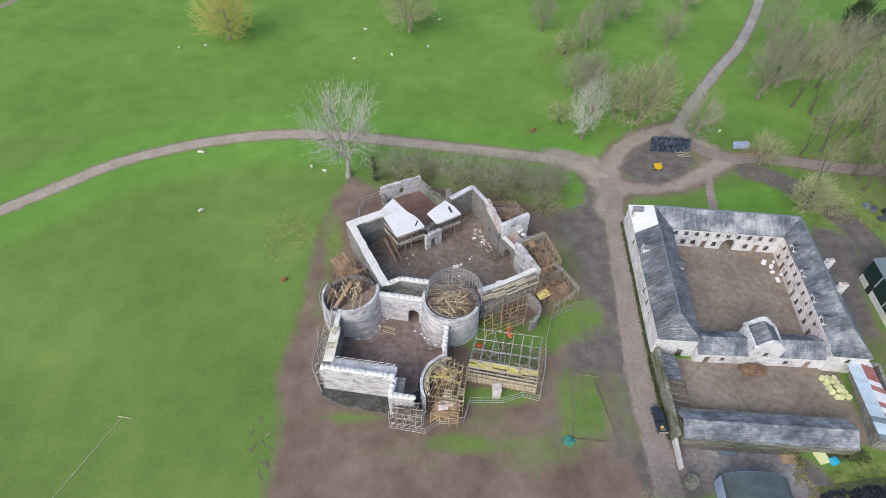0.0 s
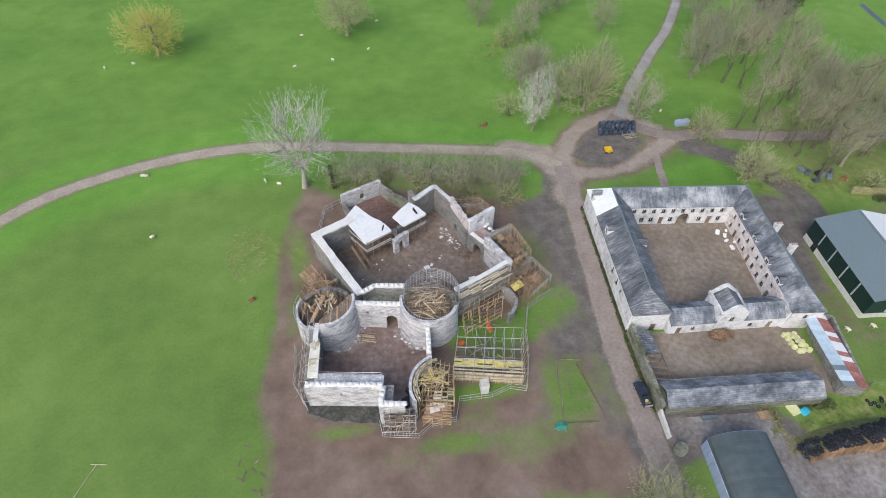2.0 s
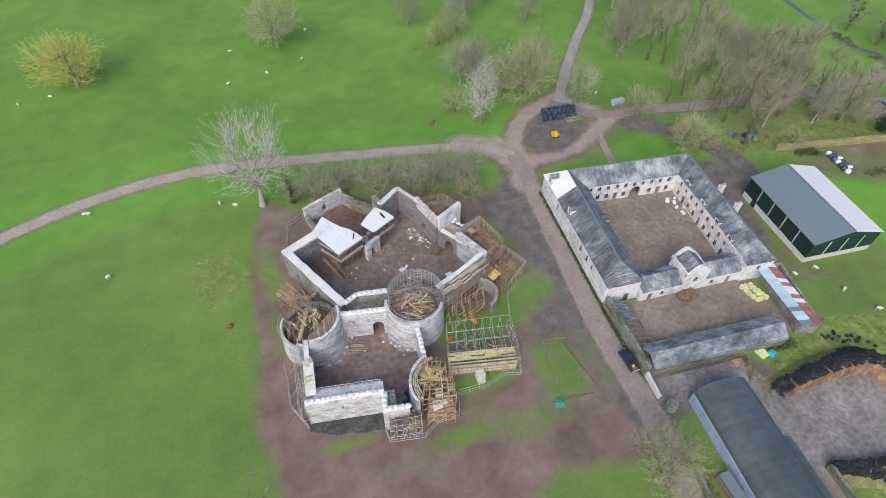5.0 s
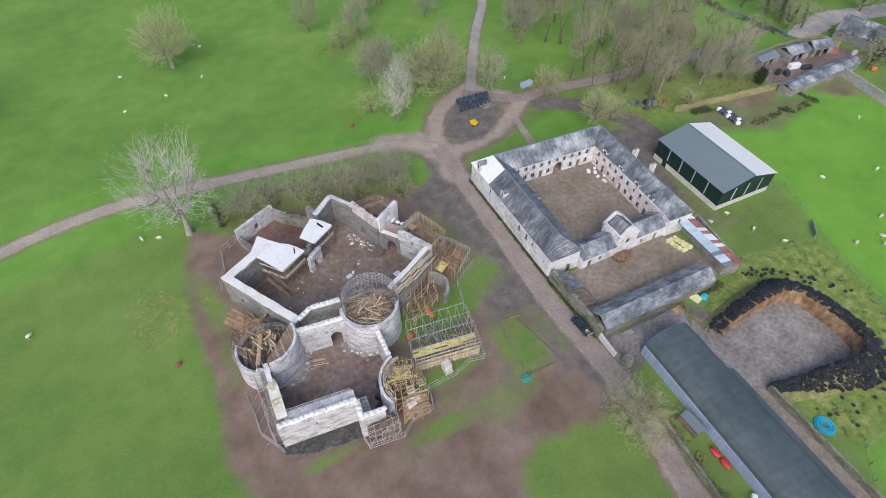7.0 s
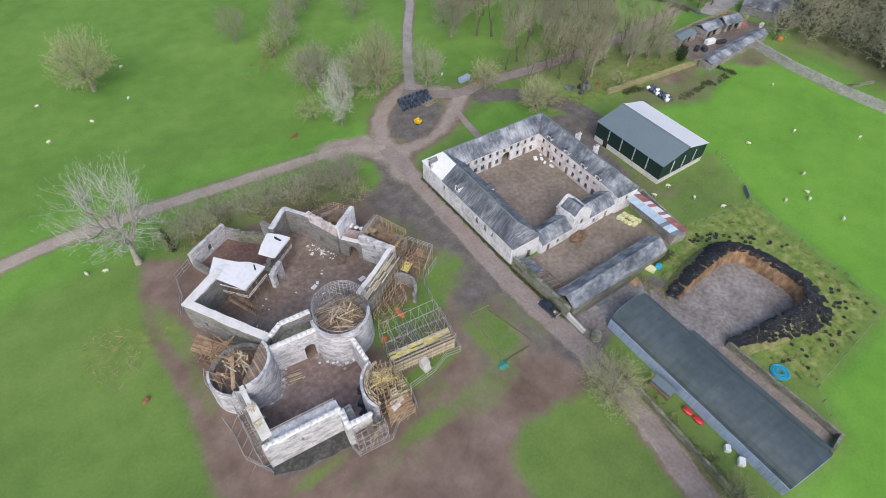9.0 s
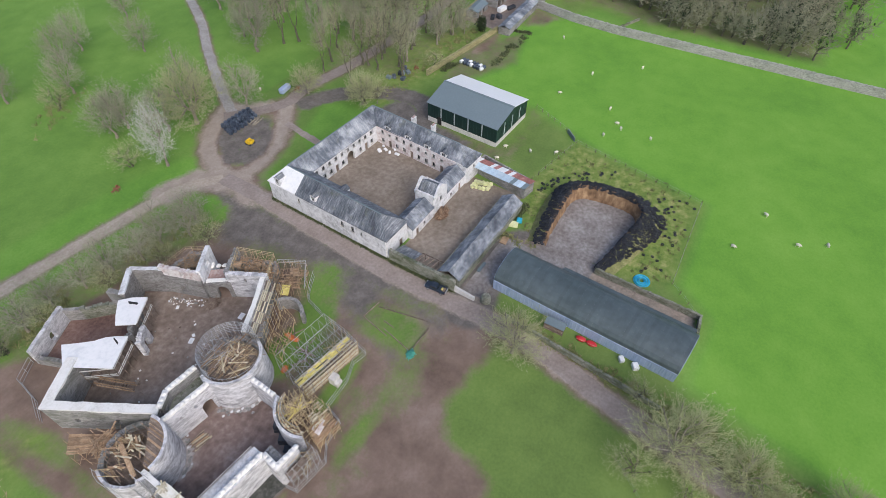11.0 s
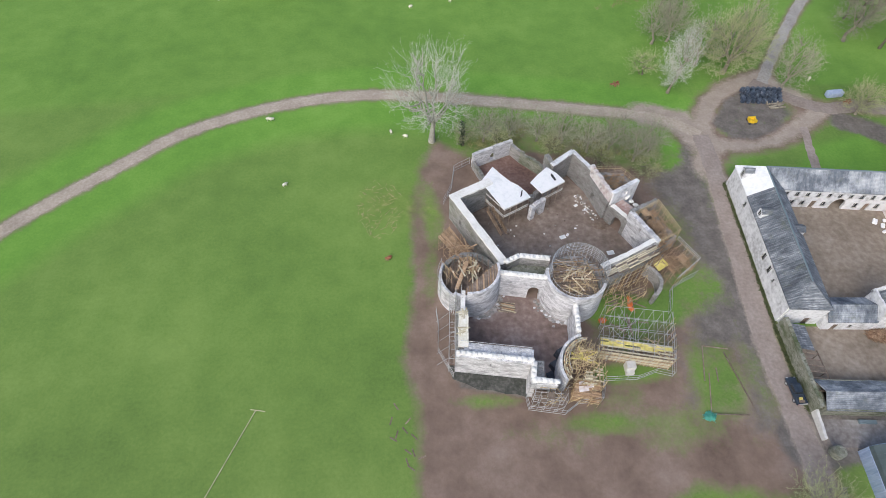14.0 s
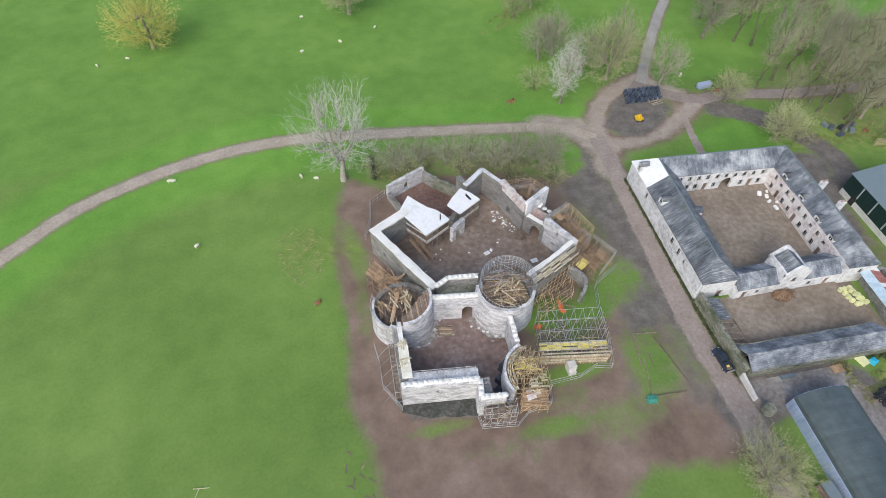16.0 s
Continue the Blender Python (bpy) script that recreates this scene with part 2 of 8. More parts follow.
def slate_material(name, stretch, pale=1.0, streak=0.55):
    m, n, l, b = nodes_of(name)
    v = coords(n, l, (1, 1, 1))
    f, c = noise_of(n, l, v, 7, 4), noise_of(n, l, v, 0.22, 5, 0.65)
    st = noise_of(n, l, coords(n, l, stretch), 1.1, 7, 0.75)
    s = math_of(n, l, "ADD", math_of(n, l, "MULTIPLY", st, streak), math_of(n, l, "MULTIPLY", c, 1 - streak))
    col = ramp(n, l, s, [(0.38, (0.045 * pale, 0.055 * pale, 0.073 * pale)), (0.475, (0.118 * pale, 0.134 * pale, 0.156 * pale)), (0.56, (0.25 * pale, 0.27 * pale, 0.298 * pale)), (0.65, (0.60, 0.615, 0.635))])
    col = mixc(n, l, ramp(n, l, noise_of(n, l, v, 0.5, 4), [(0.56, (0, 0, 0)), (0.75, (0.45, 0.45, 0.45))]), col, (0.16, 0.17, 0.10))
    rows = n.new("ShaderNodeTexWave")
    rows.bands_direction, rows.inputs["Scale"].default_value, rows.inputs["Distortion"].default_value = "Z", 1.6, 1.5
    l.new(v, rows.inputs["Vector"])
    col = mixc(n, l, math_of(n, l, "MULTIPLY", rows.outputs["Fac"], 0.22), col, (0.05, 0.055, 0.06))
    l.new(col, b.inputs["Base Color"])
    b.inputs["Roughness"].default_value = 0.62
    bump(n, l, b, math_of(n, l, "ADD", f, rows.outputs["Fac"]), 0.5, 0.04)
    return m


M_SLATE = slate_material("worn_slate", (0.42, 3.4, 0.3), 1.0, 0.6)
M_SLATEE = slate_material("mossy_grey_slate", (0.5, 1.6, 0.3), 1.35, 0.35)
M_SLATEN = slate_material("grey_slate", (1.6, 0.5, 0.3), 1.55, 0.35)


def ground_material():
    """Pasture, mud and stony hardstanding, mixed by where the wear lies (attributes of the sheet)."""
    m, n, l, b = nodes_of("pasture_and_mud")
    v = coords(n, l)
    att = {}
    for k in ("mud", "stone", "lush", "rough_grass", "gravel"):
        a = n.new("ShaderNodeAttribute")
        a.attribute_name = k
        att[k] = a.outputs["Fac"]
    f1, f2, f3 = noise_of(n, l, v, 1.6, 8, 0.78), noise_of(n, l, v, 0.16, 5, 0.6), noise_of(n, l, v, 0.03, 3)
    gs = math_of(n, l, "ADD", math_of(n, l, "MULTIPLY", f1, 0.35), math_of(n, l, "ADD", math_of(n, l, "MULTIPLY", f2, 0.28), math_of(n, l, "MULTIPLY", f3, 0.37)))
    olive = ramp(n, l, gs, [(0.34, (0.104, 0.165, 0.046)), (0.5, (0.165, 0.248, 0.066)), (0.66, (0.238, 0.325, 0.095))])
    green = ramp(n, l, gs, [(0.34, (0.10, 0.268, 0.038)), (0.5, (0.158, 0.365, 0.052)), (0.66, (0.225, 0.44, 0.08))])
    lime = ramp(n, l, gs, [(0.34, (0.115, 0.288, 0.04)), (0.5, (0.172, 0.378, 0.052)), (0.66, (0.235, 0.45, 0.076))])
    grass = mixc(n, l, att["lush"], olive, green)
    grass = mixc(n, l, ramp(n, l, att["lush"], [(0.8, (0, 0, 0)), (1.0, (1, 1, 1))]), grass, lime)
    rough = ramp(n, l, noise_of(n, l, v, 0.45, 6, 0.7), [(0.32, (0.10, 0.17, 0.04)), (0.5, (0.21, 0.29, 0.07)), (0.68, (0.40, 0.385, 0.16))])
    grass = mixc(n, l, att["rough_grass"], grass, rough)
    mudc = ramp(n, l, math_of(n, l, "ADD", math_of(n, l, "MULTIPLY", f1, 0.22), math_of(n, l, "MULTIPLY", noise_of(n, l, v, 0.11, 7, 0.62), 0.78)),
                [(0.32, (0.14, 0.10, 0.077)), (0.5, (0.228, 0.167, 0.134)), (0.68, (0.325, 0.255, 0.213))])
    stonec = ramp(n, l, math_of(n, l, "ADD", math_of(n, l, "MULTIPLY", f1, 0.4), math_of(n, l, "MULTIPLY", noise_of(n, l, v, 0.35, 6, 0.7), 0.6)),
                  [(0.34, (0.11, 0.099, 0.09)), (0.5, (0.172, 0.155, 0.141)), (0.66, (0.25, 0.23, 0.212))])
    edge = math_of(n, l, "SUBTRACT", math_of(n, l, "ADD", math_of(n, l, "MULTIPLY", noise_of(n, l, v, 0.26, 7, 0.72), 1.15), math_of(n, l, "MULTIPLY", f1, 0.5)), 0.825)
    fm = ramp(n, l, math_of(n, l, "ADD", att["mud"], edge), [(0.2, (0, 0, 0)), (0.82, (1, 1, 1))])
    fs = ramp(n, l, math_of(n, l, "ADD", att["stone"], edge), [(0.30, (0, 0, 0)), (0.72, (1, 1, 1))])
    col = mixc(n, l, fs, mixc(n, l, fm, grass, mudc), stonec)
    gravelc = ramp(n, l, math_of(n, l, "ADD", math_of(n, l, "MULTIPLY", f1, 0.45), math_of(n, l, "MULTIPLY", noise_of(n, l, v, 0.3, 6, 0.7), 0.55)),
                   [(0.3, (0.275, 0.228, 0.19)), (0.5, (0.385, 0.325, 0.275)), (0.7, (0.51, 0.44, 0.38))])
    col = mixc(n, l, ramp(n, l, math_of(n, l, "ADD", att["gravel"], edge), [(0.3, (0, 0, 0)), (0.75, (1, 1, 1))]), col, gravelc)
    l.new(col, b.inputs["Base Color"])
    b.inputs["Roughness"].default_value = 0.95
    b.inputs["Specular IOR Level"].default_value = 0.2
    bump(n, l, b, math_of(n, l, "ADD", f1, noise_of(n, l, v, 9, 3)), 0.5, 0.10)
    return m


M_GROUND = ground_material()
M_ROAD = material("gravel_track", (0.25, 0.205, 0.18), (0.32, 0.268, 0.24), (0.395, 0.34, 0.31), 1.6, 0.22, 0.95, relief=0.06)
M_TRACKPALE = material("worn_stony_track", (0.35, 0.29, 0.235), (0.46, 0.39, 0.322), (0.56, 0.485, 0.415), 1.6, 0.22, 0.95, relief=0.06)
M_GREYTRACK = material("grey_gravel_track", (0.225, 0.21, 0.197), (0.335, 0.317, 0.30), (0.47, 0.45, 0.43), 2.2, 0.22, 0.95, relief=0.06)
M_COURT = material("muddy_court", (0.145, 0.108, 0.085), (0.25, 0.195, 0.158), (0.38, 0.318, 0.275), 0.9, 0.13, 0.42, relief=0.08)
M_GATECOURT = material("red_brown_wet_mud", (0.155, 0.108, 0.092), (0.275, 0.20, 0.175), (0.42, 0.345, 0.315), 0.9, 0.15, 0.42, relief=0.08)
M_REDCOURT = material("red_earth_floor", (0.12, 0.07, 0.058), (0.19, 0.115, 0.095), (0.25, 0.17, 0.145), 1.6, 0.2, 0.85, relief=0.08)
M_YARD = material("concrete_yard", (0.165, 0.132, 0.10), (0.245, 0.202, 0.16), (0.34, 0.29, 0.245), 0.9, 0.11, 0.9, relief=0.04)
M_PITFLOOR = material("wet_concrete_floor", (0.15, 0.128, 0.115), (0.265, 0.24, 0.225), (0.40, 0.38, 0.365), 1.2, 0.2, 0.6, relief=0.03)


# ---- building helpers ----
def thing(name, label, category, at=(0, 0, 0), group="", kind=""):
    ob = new(name)
    ob.location = at
    ob.empty_display_size = 0.5
    return tagged(ob, label, category, group, kind)


def origin_of(ob):
    p = Vector((0, 0, 0))
    while ob is not None:
        p += ob.location
        ob = ob.parent
    return p


def part(name, bm, mat, parent=None, label="", smooth=False):
    """Links a bmesh, given in world metres, as one mesh under a thing or a part."""
    me = bpy.data.meshes.new(name)
    if parent is not None:
        bmesh.ops.translate(bm, verts=bm.verts, vec=-origin_of(parent))
    bmesh.ops.remove_doubles(bm, verts=bm.verts, dist=0.0008)
    bm.to_mesh(me)
    bm.free()
    for x in mat if isinstance(mat, (list, tuple)) else [mat]:
        me.materials.append(x)
    if smooth:
        for p in me.polygons:
            p.use_smooth = True
    ob = new(name, me)
    if parent is not None:
        ob.parent = parent
    if label:
        ob["label"] = label
    return ob


def hexa(bm, v):
    """A block from eight corners: four below, four above, both counter-clockwise."""
    w = [bm.verts.new(p) for p in v]
    for f in ((3, 2, 1, 0), (4, 5, 6, 7), (0, 1, 5, 4), (1, 2, 6, 5), (2, 3, 7, 6), (3, 0, 4, 7)):
        bm.faces.new([w[i] for i in f])


def box(bm, x0, y0, z0, x1, y1, z1):
    hexa(bm, [(x0, y0, z0), (x1, y0, z0), (x1, y1, z0), (x0, y1, z0), (x0, y0, z1), (x1, y0, z1), (x1, y1, z1), (x0, y1, z1)])


def slab(bm, poly, dz):
    """A flat piece from a 3D outline (counter-clockwise from above), dz thick, its top on the outline."""
    up_ = [bm.verts.new(p) for p in poly]
    dn = [bm.verts.new((p[0], p[1], p[2] - dz)) for p in poly]
    bm.faces.new(up_)
    bm.faces.new(dn[::-1])
    for i in range(len(poly)):
        j = (i + 1) % len(poly)
        bm.faces.new((up_[j], up_[i], dn[i], dn[j]))


def wall(bm, p0, p1, thick, z0, z1, openings=(), ragged=0.0, z1b=None, seed=1, side=0.0):
    """A wall from p0 to p1 (plan), its openings (from, to, sill, head, arched) cut right through; ragged: how broken its top is."""
    p0, p1 = Vector((p0[0], p0[1])), Vector((p1[0], p1[1]))
    run = (p1 - p0).length
    u = (p1 - p0) / run
    nrm = Vector((-u.y, u.x))
    a0, a1 = nrm * (side - 0.5) * thick, nrm * (side + 0.5) * thick
    z1b = z1 if z1b is None else z1b
    rng = random.Random(seed)
    cuts = {0.0, run}
    for s0, s1, zs, zh, arch in openings:
        cuts |= {s0, s1}
        if arch:
            cuts |= {s0 + (s1 - s0) * k / 8 for k in range(1, 8)}
    if ragged:
        s = 0.0
        while s < run - 0.6:
            s += rng.uniform(0.35, 0.9)
            if s < run - 0.2:
                cuts.add(s)
    cuts = sorted(cuts)
    cuts = [c for i, c in enumerate(cuts) if i == 0 or c - cuts[i - 1] > 0.02]
    if abs(cuts[-1] - run) > 1e-6:
        cuts[-1] = run
    def col(s0, s1, za0, za1, zb0, zb1):
        q = [p0 + u * s0 + a0, p0 + u * s1 + a0, p0 + u * s1 + a1, p0 + u * s0 + a1]
        hexa(bm, [(q[0].x, q[0].y, za0), (q[1].x, q[1].y, za1), (q[2].x, q[2].y, za1), (q[3].x, q[3].y, za0),
                  (q[0].x, q[0].y, zb0), (q[1].x, q[1].y, zb1), (q[2].x, q[2].y, zb1), (q[3].x, q[3].y, zb0)])
    for s0, s1 in zip(cuts, cuts[1:]):
        mid = (s0 + s1) / 2
        drop = rng.uniform(-ragged, ragged * 0.4) if ragged else 0.0
        t0, t1 = z1 + (z1b - z1) * s0 / run + drop, z1 + (z1b - z1) * s1 / run + drop
        here = sorted([o for o in openings if o[0] - 1e-6 <= mid <= o[1] + 1e-6], key=lambda o: o[2])
        base0 = base1 = z0
        for o0, o1, zs, zh, arch in here:
            if zs > max(base0, base1) + 0.01:
                col(s0, s1, base0, base1, zs, zs)
            if arch:
                r = (o1 - o0) / 2
                f = lambda s: zh - r + math.sqrt(max(0.0, r * r - (s - (o0 + o1) / 2) ** 2))
                base0, base1 = f(s0), f(s1)
            else:
                base0 = base1 = zh
        col(s0, s1, base0, base1, max(t0, base0 + 0.05), max(t1, base1 + 0.05))


def ring_wall(bm, c, r, thick, z0, z1, a0, a1, steps, ragged=0.0, seed=3, batter=0.0):
    """A curved wall about c between two angles in degrees."""
    rng = random.Random(seed)
    for k in range(steps):
        b0, b1 = radians(a0 + (a1 - a0) * k / steps), radians(a0 + (a1 - a0) * (k + 1) / steps)
        t = z1 + (rng.uniform(-ragged, ragged * 0.3) if ragged else 0)
        pts = []
        for z, ro in ((z0, r + batter), (t, r)):
            ri = r - thick
            pts += [(c[0] + ri * math.cos(b0), c[1] + ri * math.sin(b0), z), (c[0] + ro * math.cos(b0), c[1] + ro * math.sin(b0), z),
                    (c[0] + ro * math.cos(b1), c[1] + ro * math.sin(b1), z), (c[0] + ri * math.cos(b1), c[1] + ri * math.sin(b1), z)]
        hexa(bm, pts)


def rod_mesh(name, mat, r, sides=5):
    bm = bmesh.new()
    bmesh.ops.create_cone(bm, cap_ends=True, segments=sides, radius1=r, radius2=r, depth=1.0)
    me = bpy.data.meshes.new(name)
    bm.to_mesh(me)
    bm.free()
    me.materials.append(mat)
    return me


def board_mesh(name, mat, w, t):
    bm = bmesh.new()
    box(bm, -w / 2, -t / 2, -0.5, w / 2, t / 2, 0.5)
    me = bpy.data.meshes.new(name)
    bm.to_mesh(me)
    bm.free()
    me.materials.append(mat)
    return me


TUBE, RUST, FENCE = rod_mesh("tube", M_TUBE, 0.04), rod_mesh("rusty_tube", M_RUSTTUBE, 0.045), rod_mesh("rail", M_TUBE, 0.045, 4)
PLANK, OLDPLANK, YPLANK = board_mesh("plank", M_WOODNEW, 0.24, 0.05), board_mesh("old_plank", M_WOODOLD, 0.24, 0.05), board_mesh("yellow_plank", M_YELLOW, 0.3, 0.05)
STRAW = rod_mesh("straw_pole", M_STRAWPOLE, 0.045)
CREAM = board_mesh("cream_plank", M_CREAMBOARD, 0.26, 0.05)
WHITERAIL = board_mesh("white_rail", M_FRAME, 0.16, 0.09)
WIRE = rod_mesh("wire", M_TUBE, 0.012, 4)
TIMBER = board_mesh("timber", M_WOODOLD, 0.16, 0.16)
POST = board_mesh("post", M_WOODOLD, 0.12, 0.12)


def stick(name, mesh, parent, a, b):
    """One straight piece from a to b, sharing its mesh with its like; its flat side lies level."""
    a, b = Vector(a), Vector(b)
    d = b - a
    z = d.normalized()
    x = Vector((0, 0, 1)).cross(z)
    if x.length < 0.05:
        x = Vector((1, 0, 0))
    x.normalize()
    y = z.cross(x)
    m = Matrix((x, y, z)).transposed().to_4x4()
    ob = new(name, mesh)
    ob.parent = parent
    ob.matrix_basis = Matrix.Translation((a + b) / 2 - origin_of(parent)) @ m @ Matrix.Diagonal((1, 1, d.length, 1))
    return ob


def inside(px, py, poly):
    """Signed distance of grid points to an outline: positive inside."""
    ins = np.zeros(px.shape, bool)
    dist = np.full(px.shape, 1e9)
    for (x0, y0), (x1, y1) in zip(poly, poly[1:] + poly[:1]):
        c = ((y0 > py) != (y1 > py)) & (px < (x1 - x0) * (py - y0) / ((y1 - y0) if y1 != y0 else 1e-9) + x0)
        ins ^= c
        dx, dy = x1 - x0, y1 - y0
        t = np.clip(((px - x0) * dx + (py - y0) * dy) / (dx * dx + dy * dy + 1e-9), 0, 1)
        dist = np.minimum(dist, np.hypot(px - x0 - t * dx, py - y0 - t * dy))
    return np.where(ins, dist, -dist)


def near_line(px, py, pts):
    dist = np.full(px.shape, 1e9)
    for (x0, y0), (x1, y1) in zip(pts, pts[1:]):
        dx, dy = x1 - x0, y1 - y0
        t = np.clip(((px - x0) * dx + (py - y0) * dy) / (dx * dx + dy * dy + 1e-9), 0, 1)
        dist = np.minimum(dist, np.hypot(px - x0 - t * dx, py - y0 - t * dy))
    return dist


def curve_points(pts, step=2.0):
    """A smooth line through plan points."""
    out = []
    P = [Vector(p) for p in pts]
    for i in range(len(P) - 1):
        a, b, c, d = P[max(i - 1, 0)], P[i], P[i + 1], P[min(i + 2, len(P) - 1)]
        k = max(2, int((c - b).length / step))
        for j in range(k):
            t = j / k
            out.append(0.5 * (2 * b + (c - a) * t + (2 * a - 5 * b + 4 * c - d) * t * t + (3 * b - a - 3 * c + d) * t ** 3))
    return out + [P[-1]]


# ---- ground ----
TRACK_W = [(-190, 8), (-150, 47), (-120, 79.5), (-109, 90.9), (-97.4, 101.6), (-87.2, 110.8), (-74.5, 117.4), (-60, 122.4), (-45, 125.0), (-31.1, 124.8), (-13.6, 122.5), (14.4, 118.1), (32.5, 114.5), (42, 108)]
ROAD = [(42, 108), (41.8, 98.5), (39.8, 77), (38.3, 62), (37.2, 48), (37.3, 31), (35.8, 16), (32.3, 2), (29, -14), (24, -34), (18, -60), (12, -90)]
LOOP_W = [(42, 106), (46, 116), (52, 123), (60, 128), (66, 130)]
LOOP_E = [(42, 104), (52, 104.5), (62, 107), (70, 112), (77, 117)]
TRACK_N = [(64, 126), (66.9, 131), (72, 139), (78.2, 148), (89, 163), (100, 177), (112, 196), (128, 225), (150, 260)]
TRACK_E = [(62, 128), (70, 121), (77.6, 117), (86, 117.5), (95, 115.5), (106, 113.5), (125, 112), (150, 110), (180, 112)]
PATH_E = [(69, 110), (67, 101), (66, 92)]
DARK_E = [(80, 112), (87, 108), (93, 101), (98.4, 90), (97, 80), (86, 76)]
FARM_ROAD = [(38, 34), (48, 35), (58, 32.5), (64, 22)]
MUD = [(-24, 108), (-28, 97), (-29.5, 84), (-29.5, 62), (-31, 50), (-28, 40), (-28.2, 28), (-28.6, 13), (-10.7, 12.8), (9.0, 13.6), (11.2, 24), (17, 27), (25, 26), (35, 24), (37, 50), (38, 98), (30, 100), (24, 97), (12, 102), (-4, 104), (-16, 102)]
HARD = [(18, 38), (22, 50), (25, 62), (29, 72), (27, 84), (24, 92), (30, 101), (40, 108), (40, 60), (37, 44), (34, 34), (29, 35), (30.5, 50), (25, 48), (21, 38)]
ISLAND = [(46, 112), (49, 106.5), (55, 105.5), (62, 109), (68, 115), (66, 122), (59, 125.5), (52, 121)]
PLOT = [(74, 37), (82.1, 38.6), (102.7, 33.9), (97, 12), (94.5, -0.8), (66.2, -0.9), (60, 13), (60, 30)]


def build_ground():
    xs = np.concatenate([np.array([-2600, -1200, -600, -350, -240, -200]), np.arange(-180, 205, 1.0), np.array([220, 260, 340, 600, 1200, 2600])])
    ys = np.concatenate([np.array([-2600, -1200, -500, -250, -140, -90]), np.arange(-75, 215, 1.0), np.array([225, 250, 300, 400, 700, 1300, 2600])])
    X, Y = np.meshgrid(xs, ys)
    def soft(d, w):
        return np.clip(0.5 + d / (2 * w), 0, 1)
    mud = soft(inside(X, Y, MUD), 2.0)
    for cx, cy, r in ((42, 105, 8), (50, 121, 4), (64, 127, 5), (73, 117, 5), (37, 98, 6)):
        mud = np.maximum(mud, soft(r - np.hypot(X - cx, Y - cy), 3))
    for line, w, s in ((TRACK_W, 2.6, 1.2), (ROAD, 3.4, 1.2), (TRACK_N, 2.2, 1.0), (TRACK_E, 3.0, 1.2), (LOOP_W, 4.2, 1.5), (LOOP_E, 4.0, 1.5)):
        mud = np.maximum(mud, 0.85 * soft(w - near_line(X, Y, [tuple(p) for p in curve_points(line)]), s))
    mud = np.maximum(mud, 0.55 * soft(7 - np.hypot((X + 6) / 1.6, Y - 110), 3.5))
    mud = np.maximum(mud, 0.6 * soft(6 - np.hypot((X - 10) / 2.5, Y - 106), 3.5))
    mud = np.maximum(mud, 0.5 * soft(inside(X, Y, [(-12, 104), (-10, 116), (30, 112), (35, 104), (28, 98), (5, 101)]), 3))
    mud = mud * (1 - 0.3 * soft(inside(X, Y, HARD), 4))
    stone = np.maximum(soft(inside(X, Y, HARD), 4) * 0.85, soft(inside(X, Y, ISLAND), 1.2) * 0.8)
    for line, w in ((DARK_E, 3.6), (FARM_ROAD, 5.5)):
        stone = np.maximum(stone, soft(w - near_line(X, Y, [tuple(p) for p in curve_points(line)]), 1.5))
    stone = np.maximum(stone, soft(inside(X, Y, [(40, 38), (60, 36), (66, 26), (62, 12), (60, -8), (55, -9), (56, 30), (40, 32)]), 1.0))
    stone = np.maximum(stone, 0.85 * soft(inside(X, Y, [(80, 80), (88, 92), (98, 88), (92, 76), (88, 60), (84, 60)]), 2))
    stone = np.maximum(stone, 1.0 * soft(inside(X, Y, [(-22.2, 48.6), (-8.4, 47), (-8.6, 42.3), (-20.6, 44.6)]), 0.7))
    # grass that has come through
    for cx, cy, rx, ry, k in ((25, 63, 4.5, 4.5, .65), (28.5, 66, 4, 4, .4), (20.5, 60, 3, 4, .9), (13.5, 58.2, 8, 3.2, 0.85), (12.6, 53.2, 6.5, 3.2, 0.5), (6.5, 46.4, 3.2, 1.6, 1.0), (6.5, 40, 6, 4, 0.22), (9.5, 43, 4, 2, 0.25), (23.6, 44.5, 2.4, 7, 0.7), (27.5, 45, 2.6, 6.5, 0.75), (20.5, 37.5, 7, 4, 0.15), (-24.5, 82, 2.2, 7, .6), (-25.6, 68, 1.6, 6, .5), (9, 60.5, 4, 3, .9), (3.5, 37.6, 5, 1.6, .6), (12.5, 58.8, 6, 2, .9), (12, 46.6, 5.5, 1.6, .9), (31, 101, 4, 5, 0.8), (12, 60, 5, 3, 0.9), (-4, 35, 8, 2.5, 0.2), (-32, 70, 2.5, 12, 0.5), (14, 36, 5, 3, .2), (31, 64, 4, 6, .3), (27, 80, 4, 6, .4), (16, 36, 8, 4, .25), (-2, 37.5, 12, 2.0, .2), (33, 46, 1.6, 8, .35), (30, 104, 5, 3, .8), (-26, 88, 2, 6, .5), (-16, 42.0, 6, 1.3, 0.6)):
        g = k * soft(1 - np.hypot((X - cx) / rx, (Y - cy) / ry), 0.5)
        mud, stone = mud * (1 - g), stone * (1 - g)
    gravel = np.zeros_like(X)
    for line, w, s, k in ((LOOP_W, 3.0, 1.6, 0.9), (LOOP_E, 2.6, 1.6, 0.85), (TRACK_W, 2.2, 0.9, 0.85), (ROAD, 2.6, 0.9, 0.75), (TRACK_N, 1.7, 0.8, 0.8), (TRACK_E, 2.2, 1.0, 0.7), ([(30, 116), (38, 113), (42, 106)], 4.5, 2.0, 0.9), ([(56, 126), (64, 128), (72, 121)], 3.5, 2, 0.85), ([(40, 96), (42, 106)], 3.6, 2, 0.8)):
